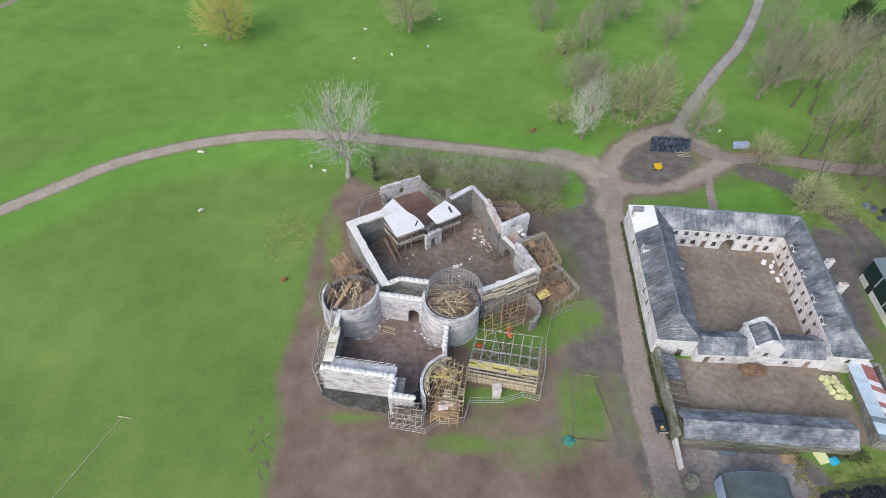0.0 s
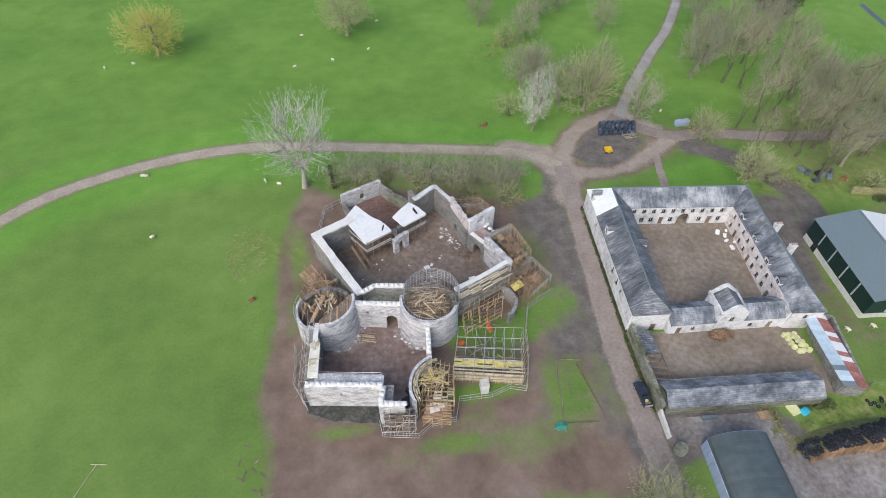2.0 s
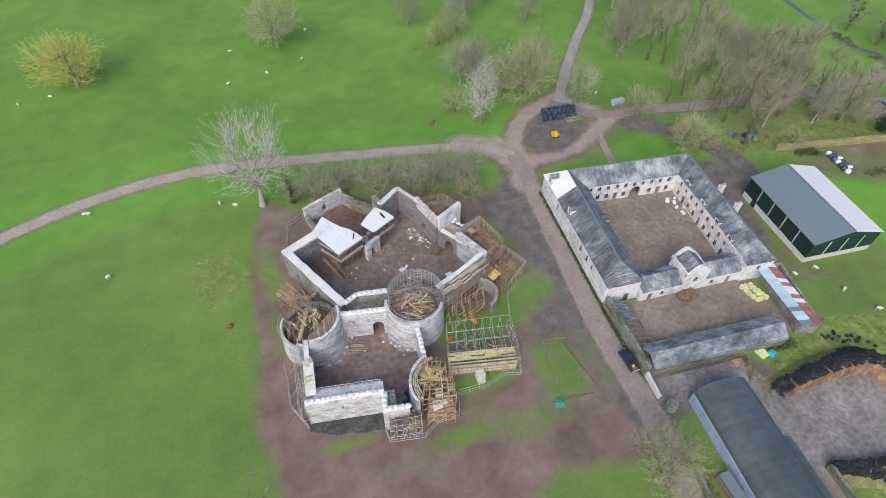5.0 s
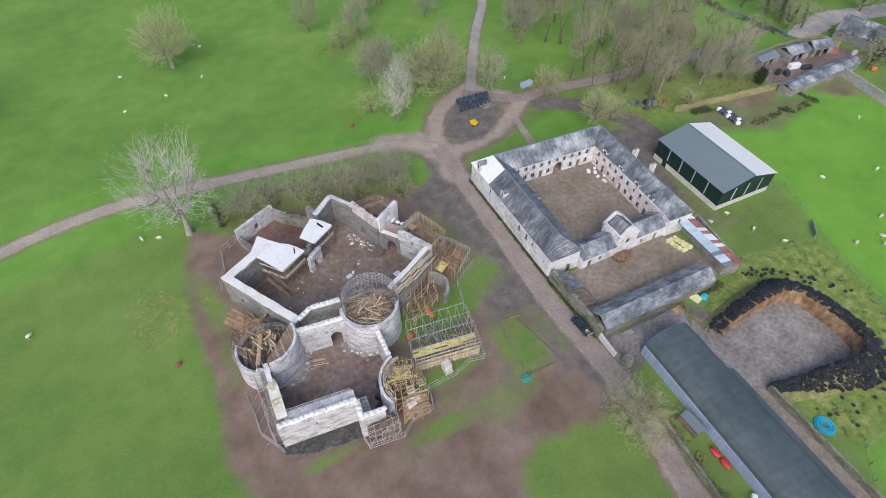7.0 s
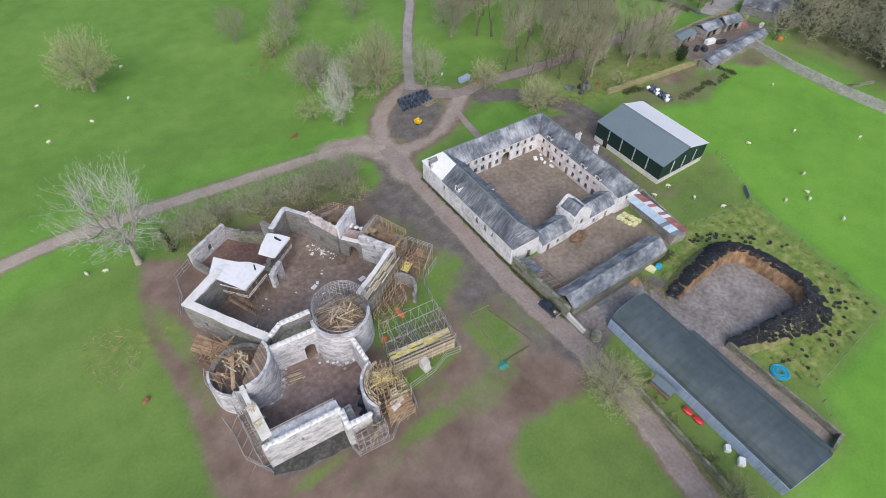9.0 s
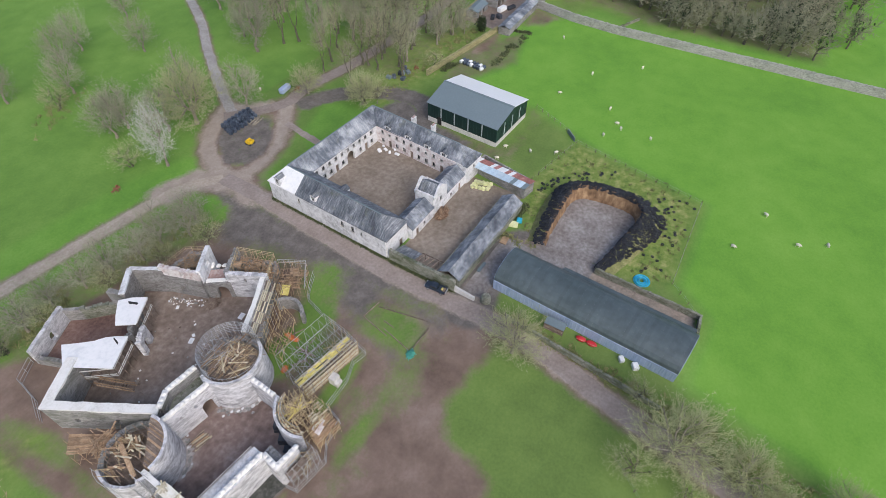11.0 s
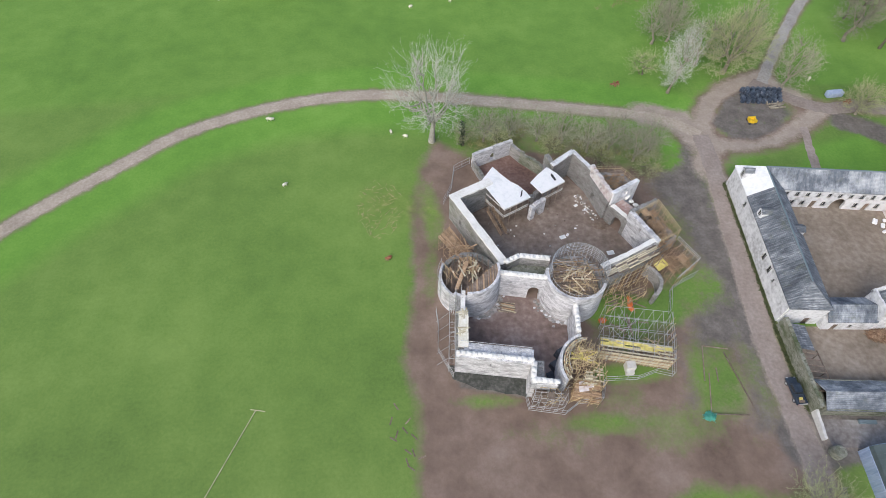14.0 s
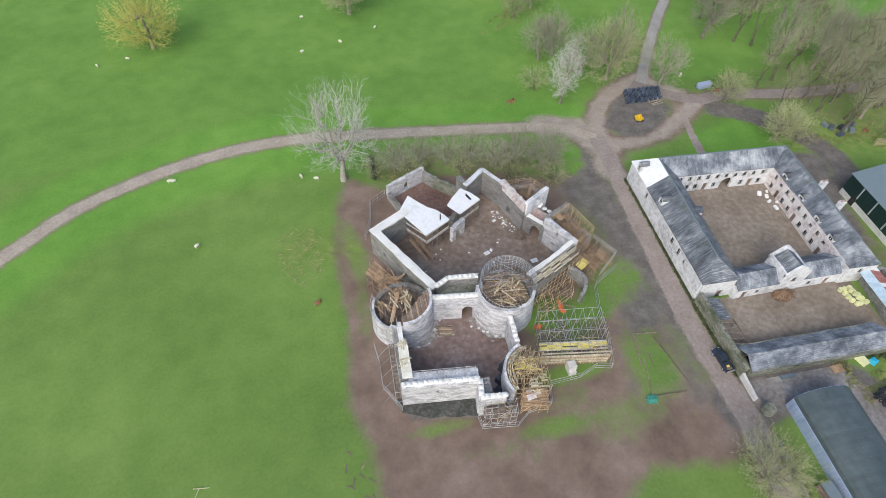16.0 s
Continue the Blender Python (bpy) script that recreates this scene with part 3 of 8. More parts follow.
        gravel = np.maximum(gravel, k * soft(w - near_line(X, Y, [tuple(p) for p in curve_points(line)]), s))
    gravel = np.maximum(gravel, 0.6 * soft(inside(X, Y, [(40, 38), (60, 36), (66, 26), (62, 12), (60, -8), (55, -9), (56, 30), (40, 32)]), 1.0))
    gravel = gravel * (1 - 0.9 * soft(inside(X, Y, ISLAND), 1.2))
    lush = soft(inside(X, Y, [(84, 76), (150, 82), (172, 70), (300, -30), (300, -300), (40, -300), (30, -60), (42, -9), (60, -10), (66, -2), (95, -2), (104, 35), (112, 50), (110, 77)]), 3)
    lush = np.maximum(lush, 0.5 * soft(Y - (126 + 0.0008 * (X + 30) ** 2 * -1), 5) * (X < 60))
    lush = np.maximum(lush, 0.5 * (Y > 126))
    lush = np.maximum(lush, 0.75 * soft(9 - np.abs(near_line(X, Y, [tuple(p) for p in curve_points(TRACK_W)]) - 6), 5))
    lush = np.maximum(lush, 0.7 * soft(inside(X, Y, [(58, 93), (68, 104), (82, 108), (94, 96), (84, 90), (82, 89)]), 2))
    lush = np.maximum(lush, 0.05 + 0.2 * soft(Y - 35, 25))
    rough = soft(inside(X, Y, PLOT), 2)
    mud = np.maximum(mud, 0.5 * soft(inside(X, Y, [(82, 78), (90, 80), (92, 76), (90, 50), (104, 49), (112, 52), (110, 48), (86, 47), (83, 58)]), 2.5))
    lush = lush * (1 - 0.8 * soft(inside(X, Y, [(84, 76), (92, 74), (90, 53), (107, 51), (106, 38), (82, 39), (80, 52)]), 3))
    lush = lush * (1 - 0.9 * soft(inside(X, Y, [(40, 30), (45, 30), (43, -8), (36, -8)]), 1.5))
    yard = soft(inside(X, Y, [(112.9, 83.3), (136, 86.4), (156, 73.6), (133.5, 67.6), (113, 77.4)]), 2)
    mud, lush = np.maximum(mud, 0.5 * yard), lush * (1 - 0.8 * yard)
    wood = soft(inside(X, Y, [(186, -20), (184, 40), (190, 62), (184, 70), (206, 78), (330, 95), (330, -20)]), 4)
    mud, stone, lush = np.maximum(mud, 0.45 * wood), stone, lush * (1 - wood)
    lush = np.maximum(lush, 0.75 * soft(inside(X, Y, [(140, 120), (152, 104), (182, 101), (184, 112), (181, 124), (177, 142), (160, 170), (120, 170)]), 6))
    lush = lush * (1 - 0.35 * soft(inside(X, Y, [(176, 80), (172, 60), (171, 20), (186, 20), (190, 62)]), 3))
    litter = soft(inside(X, Y, [(94, 118), (100, 100), (112, 92), (152, 88), (156, 100), (140, 118), (112, 132)]), 6)
    mud, lush = np.maximum(mud, 0.33 * litter), lush * (1 - 0.5 * litter)
    mud = np.maximum(mud, 0.7 * soft(inside(X, Y, [(176, 79), (160, 76), (163, 70), (172, 66)]), 2))
    mud = np.maximum(mud, 0.8 * soft(inside(X, Y, [(126, 86), (150, 83), (150, 80), (136, 78)]), 2))
    mud = np.maximum(mud, 0.42 * soft(inside(X, Y, [(-20, 101), (-18, 110), (4, 113), (32, 108), (34, 100), (24, 94), (8, 99)]), 4))
    rough = np.maximum(rough, 0.5 * soft(8 - near_line(X, Y, [(96, 96), (150, 92), (170, 84)]), 4))
    rough = np.maximum(rough, 0.6 * soft(4 - near_line(X, Y, [(-27, 86), (-36, 88)]), 4))
    Z = np.zeros_like(X)
    nx, ny = len(xs), len(ys)
    idx = np.arange(nx * ny).reshape(ny, nx)
    faces = np.stack([idx[:-1, :-1], idx[:-1, 1:], idx[1:, 1:], idx[1:, :-1]], -1).reshape(-1, 4)
    me = bpy.data.meshes.new("ground")
    me.from_pydata(np.stack([X, Y, Z], -1).reshape(-1, 3).tolist(), [], faces.tolist())
    for name, val in (("mud", mud), ("stone", stone), ("lush", lush), ("rough_grass", rough), ("gravel", gravel)):
        me.attributes.new(name, "FLOAT", "POINT").data.foreach_set("value", val.reshape(-1).astype(np.float32))
    me.materials.append(M_GROUND)
    for p in me.polygons:
        p.use_smooth = True
    return tagged(new("ground", me), "green sheep pasture with muddy, worn patches round the ruin", "ground", kind="structure")


build_ground()


def ribbon(name, line, width, mat, label, z=0.03, seed=1, jag=0.22):
    rng = random.Random(seed)
    pts = curve_points(line, 1.2)
    bm = bmesh.new()
    rows = []
    for i, p in enumerate(pts):
        d = (pts[min(i + 1, len(pts) - 1)] - pts[max(i - 1, 0)]).normalized()
        nrm = Vector((-d.y, d.x))
        w0, w1 = width / 2 + rng.uniform(-jag, jag), width / 2 + rng.uniform(-jag, jag)
        rows.append([bm.verts.new((*(p + nrm * k), zz)) for k, zz in ((-w0, z - 0.05), (-w0 * 0.8, z), (w1 * 0.8, z), (w1, z - 0.05))])
    for a, b in zip(rows, rows[1:]):
        for k in range(3):
            bm.faces.new((a[k], b[k], b[k + 1], a[k + 1]))
    bmesh.ops.recalc_face_normals(bm, faces=bm.faces)
    for f in bm.faces:
        if f.normal.z < 0:
            f.normal_flip()
    return tagged(part(name, bm, mat), label, "road", kind="structure")


ribbon("road_west", TRACK_W, 3.6, M_TRACKPALE, "pale stony farm track curving through the pasture", 0.03, 1)
ribbon("road_main", ROAD, 4.4, M_ROAD, "wide pinkish gravel road beside the stable court", 0.04, 2)
ribbon("road_north", TRACK_N, 3.0, M_GREYTRACK, "narrow gravel track leading away among trees", 0.07, 5)
ribbon("road_east", TRACK_E, 4.2, M_ROAD, "gravel track leading into the wood", 0.08, 6)
ribbon("footpath", PATH_E, 2.2, M_ROAD, "short gravel path to the stable court", 0.09, 7)


def floor_piece(name, poly, z, mat, label):
    bm = bmesh.new()
    slab(bm, [(x, y, z) for x, y in poly], 0.05)
    return tagged(part(name, bm, mat), label, "floor", kind="structure")


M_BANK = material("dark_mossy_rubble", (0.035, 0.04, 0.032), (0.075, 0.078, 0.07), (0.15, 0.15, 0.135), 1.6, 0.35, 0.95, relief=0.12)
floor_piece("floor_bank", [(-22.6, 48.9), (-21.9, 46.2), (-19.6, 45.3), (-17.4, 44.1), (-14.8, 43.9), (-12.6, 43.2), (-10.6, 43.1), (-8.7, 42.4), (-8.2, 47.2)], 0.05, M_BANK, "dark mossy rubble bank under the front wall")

# ---- castle ----
castle = thing("castle_ruin", "roofless whitewashed stone castle ruin under repair on muddy ground", "castle ruin", (-4, 66, 0))
HALL = [(-19.4, 82.2), (-13.2, 85.8), (-9.5, 88), (-3, 87), (2, 91.5), (6.4, 95), (9.6, 90.2), (12, 82.4), (15.5, 77.5), (19, 71), (12.6, 68), (7, 66), (-2.5, 67.3), (-8.3, 68.2), (-11, 67.2)]
floor_piece("floor_hall", HALL, 0.06, M_COURT, "wet brown mud floor of the hall court")
floor_piece("floor_keep", [(-20, 60.5), (-20.4, 49), (-8.5, 47.6), (-8.2, 44), (-4, 43.5), (-3, 48), (0, 52), (0.4, 58), (-3.5, 62.3), (-12.5, 63.8)], 0.09, M_GATECOURT, "wet red-brown mud floor of the gate court")
floor_piece("floor_apse", [(-14.5, 97.8), (-11.5, 90.5), (-6, 88), (-2.5, 89.5), (0.6, 94.5), (-3.8, 99), (-6, 102)], 0.08, M_REDCOURT, "red earth floor of the small apse")


def castle_wall(p0, p1, thick, h, mat=M_WHITESTONE, openings=(), ragged=0.25, h2=None, label="", seed=1, z0=-0.2, name="wall"):
    bm = bmesh.new()
    wall(bm, p0, p1, thick, z0, h, openings, ragged, h2, seed)
    return part(name, bm, mat, castle, label)


def capping(w, p0, p1, thick, z, lumps=False, seed=1, z1=None, mat=None):
    """White capping on a wall top: a continuous strip, or rounded lumps like worn merlons."""
    rng = random.Random(seed)
    p0, p1 = Vector(p0), Vector(p1)
    z1 = z if z1 is None else z1
    run = (p1 - p0).length
    u = (p1 - p0) / run
    nrm = Vector((-u.y, u.x))
    if not lumps:
        bm = bmesh.new()
        k = max(2, int(run / 1.1))
        wide = [(thick / 2 + rng.uniform(-0.05, 0.08), thick / 2 + rng.uniform(-0.05, 0.08), rng.uniform(0.10, 0.16)) for _ in range(k + 1)]
        for i in range(k):
            a, b = p0 + u * run * i / k, p0 + u * run * (i + 1) / k
            za, zb = z + (z1 - z) * i / k, z + (z1 - z) * (i + 1) / k
            (al, ar, ta), (bl, br, tb) = wide[i], wide[i + 1]
            q = [a - nrm * al, b - nrm * bl, b + nrm * br, a + nrm * ar]
            hexa(bm, [(q[0].x, q[0].y, za - 0.3), (q[1].x, q[1].y, zb - 0.3), (q[2].x, q[2].y, zb - 0.3), (q[3].x, q[3].y, za - 0.3),
                      (q[0].x, q[0].y, za + ta), (q[1].x, q[1].y, zb + tb), (q[2].x, q[2].y, zb + tb), (q[3].x, q[3].y, za + ta)])
        part("capping", bm, mat or M_CAP, w, "smooth white lime capping")
        return
    capping(w, p0, p1, thick, z - 0.05, False, seed + 100, z1 - 0.05)
    s = 0.5
    while s < run:
        c = p0 + u * s
        bm = bmesh.new()
        bmesh.ops.create_icosphere(bm, subdivisions=2, radius=1.0)
        size, rise = rng.uniform(0.34, 0.5), rng.uniform(0.16, 0.3)
        for v in bm.verts:
            v.co += Vector((rng.uniform(-.16, .16), rng.uniform(-.16, .16), rng.uniform(-.16, .16)))
            v.co = Vector((v.co.x * size, v.co.y * thick * 0.52, v.co.z * rise))
            v.co = Vector((c.x + u.x * v.co.x + nrm.x * v.co.y, c.y + u.y * v.co.x + nrm.y * v.co.y, z + (z1 - z) * s / run + v.co.z + 0.1))
        part("merlon", bm, M_CAP, w, smooth=True)
        s += rng.uniform(0.8, 1.15)


# hall
w = castle_wall((-20.3, 83.2), (-12.2, 87.6), 1.8, 6.9, M_GREYSTONE, ragged=0.05, seed=2)
capping(w, (-20.9, 82.9), (-12.2, 87.6), 1.85, 7.0, seed=3)
w = castle_wall((-20.6, 83.6), (-11.3, 66.6), 1.5, 6.9, M_GREYSTONE, [(4, 4.9, 2.5, 4, False), (11, 12, 2.5, 4, False)], 0.05, seed=4)
capping(w, (-20.6, 83.9), (-11.3, 66.4), 1.55, 7.0, seed=5)
w = castle_wall((-10.9, 66.4), (-8.3, 67.7), 0.9, 7.4, M_GREYSTONE, seed=6)
capping(w, (-11.2, 66.3), (-8.3, 67.7), 0.9, 7.6, True, 7)
w = castle_wall((-8.3, 67.7), (-2.6, 66.9), 0.9, 7.4, M_GREYSTONE, seed=8)
capping(w, (-8.3, 67.7), (-2.6, 66.9), 0.9, 7.6, True, 9)
w = castle_wall((-12.6, 64.1), (-3.4, 62.6), 1.1, 7.3, M_WHITESTONE, [(2.2, 2.8, 4.6, 5.4, False), (5.0, 5.6, 4.6, 5.4, False), (6.0, 8.2, -0.2, 4.2, True)], 0.15, label="whitewashed gate wall with an arched doorway", seed=10)
capping(w, (-12.6, 64.1), (-3.2, 62.6), 0.9, 7.5, True, 11)
bm = bmesh.new()
slab(bm, [(-11.6, 64.6, 5.2), (-3.3, 63.2, 5.2), (-2.8, 66.4, 5.2), (-8.3, 67.1, 5.2), (-10.6, 66.0, 5.2)], 0.4)
part("wall_walk", bm, M_MOSSWALL, castle, "mossy wall walk between the two parapets")
castle_wall((0.9, 95.4), (1.9, 92.0), 1.0, 7.0, M_GREYSTONE, seed=12)
w = castle_wall((1.6, 91.9), (6.8, 96.0), 1.0, 7.2, M_INNERSTONE, seed=13)
capping(w, (1.6, 91.9), (6.8, 96.0), 1.05, 7.15, seed=14, mat=M_PLASTER)
w = castle_wall((6.8, 96.2), (10.2, 90.3), 1.1, 7.0, M_INNERSTONE, seed=15)
capping(w, (6.8, 96.2), (10.2, 90.3), 0.8, 7.0, seed=16, mat=M_PLASTER)
castle_wall((10.0, 90.8), (12.7, 82.4), 1.2, 5.6, M_INNERSTONE, [(3.2, 4.8, 1.0, 3.0, True)], 0.1, seed=17)
castle_wall((10.0, 90.8), (12.7, 82.4), 0.9, 8.0, M_PINKRENDER, [(1.0, 2.0, 5.9, 7.2, False), (4.6, 5.6, 5.9, 7.2, False)], 0.3, seed=18, z0=5.6, label="pinkish patched upper wall")
w = castle_wall((12.7, 82.5), (18.9, 86.1), 0.9, 8.3, M_PLASTER, [(2.2, 4.4, 5.6, 7.1, False)], 0.1, seed=19, label="pale rendered wall with a window opening")
castle_wall((18.7, 86.1), (16.4, 90.2), 0.9, 6.0, M_GREYSTONE, seed=20)
castle_wall((10.2, 90.6), (16.4, 90.2), 0.9, 5.6, M_GREYSTONE, seed=21)
w = castle_wall((12.9, 82.2), (15.9, 77.8), 1.0, 4.8, M_INNERSTONE, [(2.0, 4.4, -0.2, 3.6, True)], 0.1, seed=22, label="wall with an arched gateway")
capping(w, (13.3, 82.0), (16.2, 78.0), 0.9, 4.85, seed=23)
castle_wall((16.2, 83.8), (18.8, 80.0), 0.9, 4.0, M_GREYSTONE, [(1.2, 3.4, -0.2, 3.0, True)], 0.3, seed=24)
bm = bmesh.new()
slab(bm, [(13.2, 82.2, 4.2), (16.3, 78.2, 4.2), (19.3, 79.8, 4.2), (16.2, 84, 4.2)], 0.4)
part("gate_floor", bm, M_BRICKPATCH, castle, "rubble-strewn floor over the gateway")
for k, (x, y) in enumerate(((17, 84.4), (17.9, 83.4), (18.6, 82.4), (19.3, 81.4), (17.6, 84.9))):
    rr = random.Random(k)
    bm = bmesh.new()
    bmesh.ops.create_icosphere(bm, subdivisions=2, radius=0.7)
    for v in bm.verts:
        v.co = Vector((x + v.co.x * 0.8 + rr.uniform(-.12, .12), y + v.co.y * 0.75 + rr.uniform(-.1, .1), 4.25 + v.co.z * 0.5 + rr.uniform(-.06, .06)))
    part("merlon", bm, M_CAP, castle, smooth=True)
w = castle_wall((15.8, 78.2), (19.6, 70.6), 1.0, 7.4, M_WHITESTONE, [(3.6, 4.1, 5.2, 6.3, False)], 0.15, seed=25)
castle_wall((15.8, 78.2), (21.9, 81.2), 0.9, 7.4, M_GREYSTONE, seed=26)
castle_wall((21.8, 81.2), (25.3, 74.4), 0.8, 3.2, M_GREYSTONE, seed=27)
castle_wall((25.3, 74.4), (19.8, 71.0), 0.8, 3.2, M_GREYSTONE, seed=28)
for a, b, sd in (((19.0, 70.8), (12.8, 67.4), 29), ((12.8, 67.4), (7.3, 64.9), 30)):
    w = castle_wall(a, b, 1.5, 6.9, M_GREYSTONE, ragged=0.05, seed=sd)
    n_ = (Vector(b) - Vector(a)).normalized()
    off = Vector((n_.y, -n_.x)) * 0.35
    capping(w, Vector(a) + off, Vector(b) + off, 0.85, 7.0, seed=sd + 5)
castle_wall((12.5, 66.0), (7.6, 63.8), 0.7, 3.2, M_GREYSTONE, ragged=0.4, seed=33)
bm = bmesh.new()
ring_wall(bm, (15.6, 64.2), 4.3, 0.7, -0.2, 3.4, -62, 62, 14, 0.3, 4)
part("turret", bm, M_GREYSTONE, castle, "low D-shaped stone turret")
# round towers
bm = bmesh.new()
ring_wall(bm, (-18.1, 64.7), 5.75, 0.45, -0.2, 6.1, 150, 236, 22, 0.12, 55, 0.35)
ring_wall(bm, (-18.1, 64.7), 5.75, 0.5, -0.2, 7.0, 236, 262, 8, 0.12, 56, 0.35)
ring_wall(bm, (-18.1, 64.7), 5.75, 0.5, -0.2, 8.2, 262, 372, 30, 0.08, 5, 0.35)
tw = part("round_tower", bm, M_WHITESTONE, castle, "whitewashed half-round gate tower")
bm = bmesh.new()
ring_wall(bm, (-18.1, 64.7), 5.72, 0.9, -0.2, 5.2, 12, 150, 24, 0.3, 6)
part("back_wall", bm, M_GREYSTONE, tw)
bm = bmesh.new()
ring_wall(bm, (1.8, 62.9), 5.7, 0.55, -0.2, 8.2, 165, 335, 44, 0.06, 7, 0.35)
te = part("round_tower", bm, M_WHITESTONE, castle, "whitewashed half-round gate tower")
bm = bmesh.new()
ring_wall(bm, (1.8, 62.9), 5.6, 0.9, -0.2, 6.0, -25, 165, 30, 0.3, 8)
part("back_wall", bm, M_GREYSTONE, te)
# gate court
w = castle_wall((-19.9, 60.0), (-20.7, 49.2), 1.5, 6.8, M_GREYSTONE, ragged=0.1, seed=40)
capping(w, (-19.5, 60.5), (-19.8, 56.4), 0.8, 6.9, seed=41)
capping(w, (-19.7, 56.2), (-20.1, 49.3), 1.75, 6.95, seed=141, mat=M_CREAMLIME)
w = castle_wall((-21.4, 48.2), (-8.2, 46.4), 1.2, 6.7, M_WHITESTONE, [(6.0, 6.3, 4.0, 5.0, False)], 0.05, seed=42, label="whitewashed outer wall of the gate court")
capping(w, (-21.3, 48.3), (-8.2, 46.5), 0.75, 6.9, True, 43)
bm = bmesh.new()
slab(bm, [(-20.8, 48.7, 6.2), (-8.0, 46.9, 6.2), (-7.8, 48.7, 6.2), (-20.6, 50.5, 6.2)], 0.35)
part("wall_walk", bm, M_WHITESTONE, castle, "pale wall walk behind the parapet")
rail = thing("walk_rail", "grey tube guard rail along the wall walk", "guard rail", (-14, 50, 6.2))
for k in range(9):
    x = -20.4 + k * 1.52
    stick("post", TUBE, rail, (x, 50.3 - k * 0.21, 6.0), (x, 50.3 - k * 0.21, 7.3))
for z in (6.7, 7.25):
    stick("rail", TUBE, rail, (-20.4, 50.3, z), (-8.2, 48.6, z))
castle_wall((-20.4, 50.4), (-8.2, 48.7), 0.5, 6.0, M_GREYSTONE, ragged=0.05, seed=44)
w = castle_wall((-8.0, 46.6), (-8.6, 43.0), 1.0, 6.7, M_WHITESTONE, seed=45)
capping(w, (-8.1, 46.2), (-8.6, 43.4), 0.9, 6.9, True, 46)
w = castle_wall((-8.9, 43.1), (-4.6, 42.5), 1.0, 6.7, M_WHITESTONE, seed=47)
capping(w, (-8.9, 43.1), (-4.6, 42.5), 0.9, 6.9, True, 48)
bm = bmesh.new()
slab(bm, [(-7.6, 46.8, 5.9), (-8.0, 43.6, 5.9), (-6.6, 43.5, 5.9), (-6.2, 46.7, 5.9)], 0.3)
part("wall_walk", bm, M_INNERSTONE, castle)
w = castle_wall((0.9, 57.4), (0.5, 51.8), 0.9, 6.6, M_WHITESTONE, seed=49)
capping(w, (0.9, 57.4), (0.5, 51.8), 0.8, 6.75, True, 50)
bm = bmesh.new()
ring_wall(bm, (2.4, 45.7), 6.1, 0.5, -0.2, 6.3, 105, 208, 30, 0.08, 9)
part("corner_tower", bm, M_WHITESTONE, castle, "hollow corner tower, half built up")
# apse and covered gallery
w = castle_wall((-15.3, 98.3), (-5.8, 102.8), 0.8, 4.4, M_WHITESTONE, [(4.6, 6.0, 0.6, 2.8, True)], 0.12, seed=60, label="whitewashed apse wall with an arched window")
castle_wall((-5.9, 102.6), (-3.8, 99.8), 0.8, 3.4, M_GREYSTONE, ragged=0.3, seed=61)
castle_wall((-3.9, 100.0), (1.0, 95.2), 0.9, 3.2, M_MOSSWALL, ragged=0.5, seed=62)
castle_wall((-15.0, 98.2), (-12.0, 90.4), 0.8, 2.2, M_GREYSTONE, ragged=0.4, seed=63)
castle_wall((-9.0, 87.2), (-2.8, 85.4), 0.9, 4.2, M_INNERSTONE, [(4.4, 5.8, -0.2, 3.2, True)], 0.2, seed=64)
castle_wall((-2.6, 86.0), (2.0, 90.6), 0.9, 4.6, M_INNERSTONE, ragged=0.3, seed=65)
SHEETS = (([(-14.1, 87.8), (-13.3, 85.7), (-10.0, 80.2), (-4.1, 83.4), (-5.0, 84.9), (-6.4, 86.5), (-8.0, 87.5), (-9.8, 89.4), (-11.6, 91.5)], (-10.0, 80.2), (-0.477, 0.879), 6.3, 0.085, "white sheeting over a temporary gallery roof"),
          ([(-3.7, 87.4), (-1.5, 84.7), (4.0, 88.0), (2.4, 90.1), (0.4, 91.7), (-2.2, 89.2)], (-1.5, 84.7), (-0.514, 0.857), 6.0, 0.12, "white sheeting with a torn black flap"))
for pts, o, d, z, slope, lab in SHEETS:
    bm = bmesh.new()
    slab(bm, [(x, y, z + slope * ((x - o[0]) * d[0] + (y - o[1]) * d[1])) for x, y in pts], 0.18)
    part("roof_sheet", bm, M_SHEET, castle, lab)
for pts in ([(-6.3, 83.4, 6.48), (-5.9, 83.7, 6.48), (-5.6, 85.2, 6.6), (-5.9, 85.0, 6.6)], [(1.7, 88.0, 6.25), (2.1, 88.2, 6.25), (1.3, 90.0, 6.5), (1.0, 89.4, 6.45)]):
    bm = bmesh.new()
    slab(bm, pts, 0.07)
    part("torn_flap", bm, M_DARK, castle, "torn black edge of the sheeting")
# pale pier and arch between the two gallery roofs
bm = bmesh.new()
wall(bm, (-3.9, 82.3), (-0.6, 84.7), 0.9, -0.1, 4.6, [(1.2, 2.7, -0.1, 3.2, True)], 0.35, seed=164)
part("pier", bm, M_WHITESTONE, castle, "broken pale stone pier with an arch")
for a, b in (((-9.8, 80.5), (-4.3, 83.6)), ((-1.2, 85.0), (3.9, 88.0)), ((-13.3, 85.2), (-9.8, 80.5))):
    a, b = Vector(a), Vector(b)
    k = 4
    for i in range(k + 1):
        p = a.lerp(b, i / k)
        stick("gallery_post", POST, castle, (p.x, p.y, 0), (p.x, p.y, 5.5))
    for z in (2.7, 3.3, 3.8):
        stick("gallery_rail", POST if z < 3 else WHITERAIL, castle, (a.x, a.y, z), (b.x, b.y, z))
    stick("gallery_rail", WHITERAIL, castle, (a.x, a.y, 5.6), (b.x, b.y, 5.6))
bm = bmesh.new()
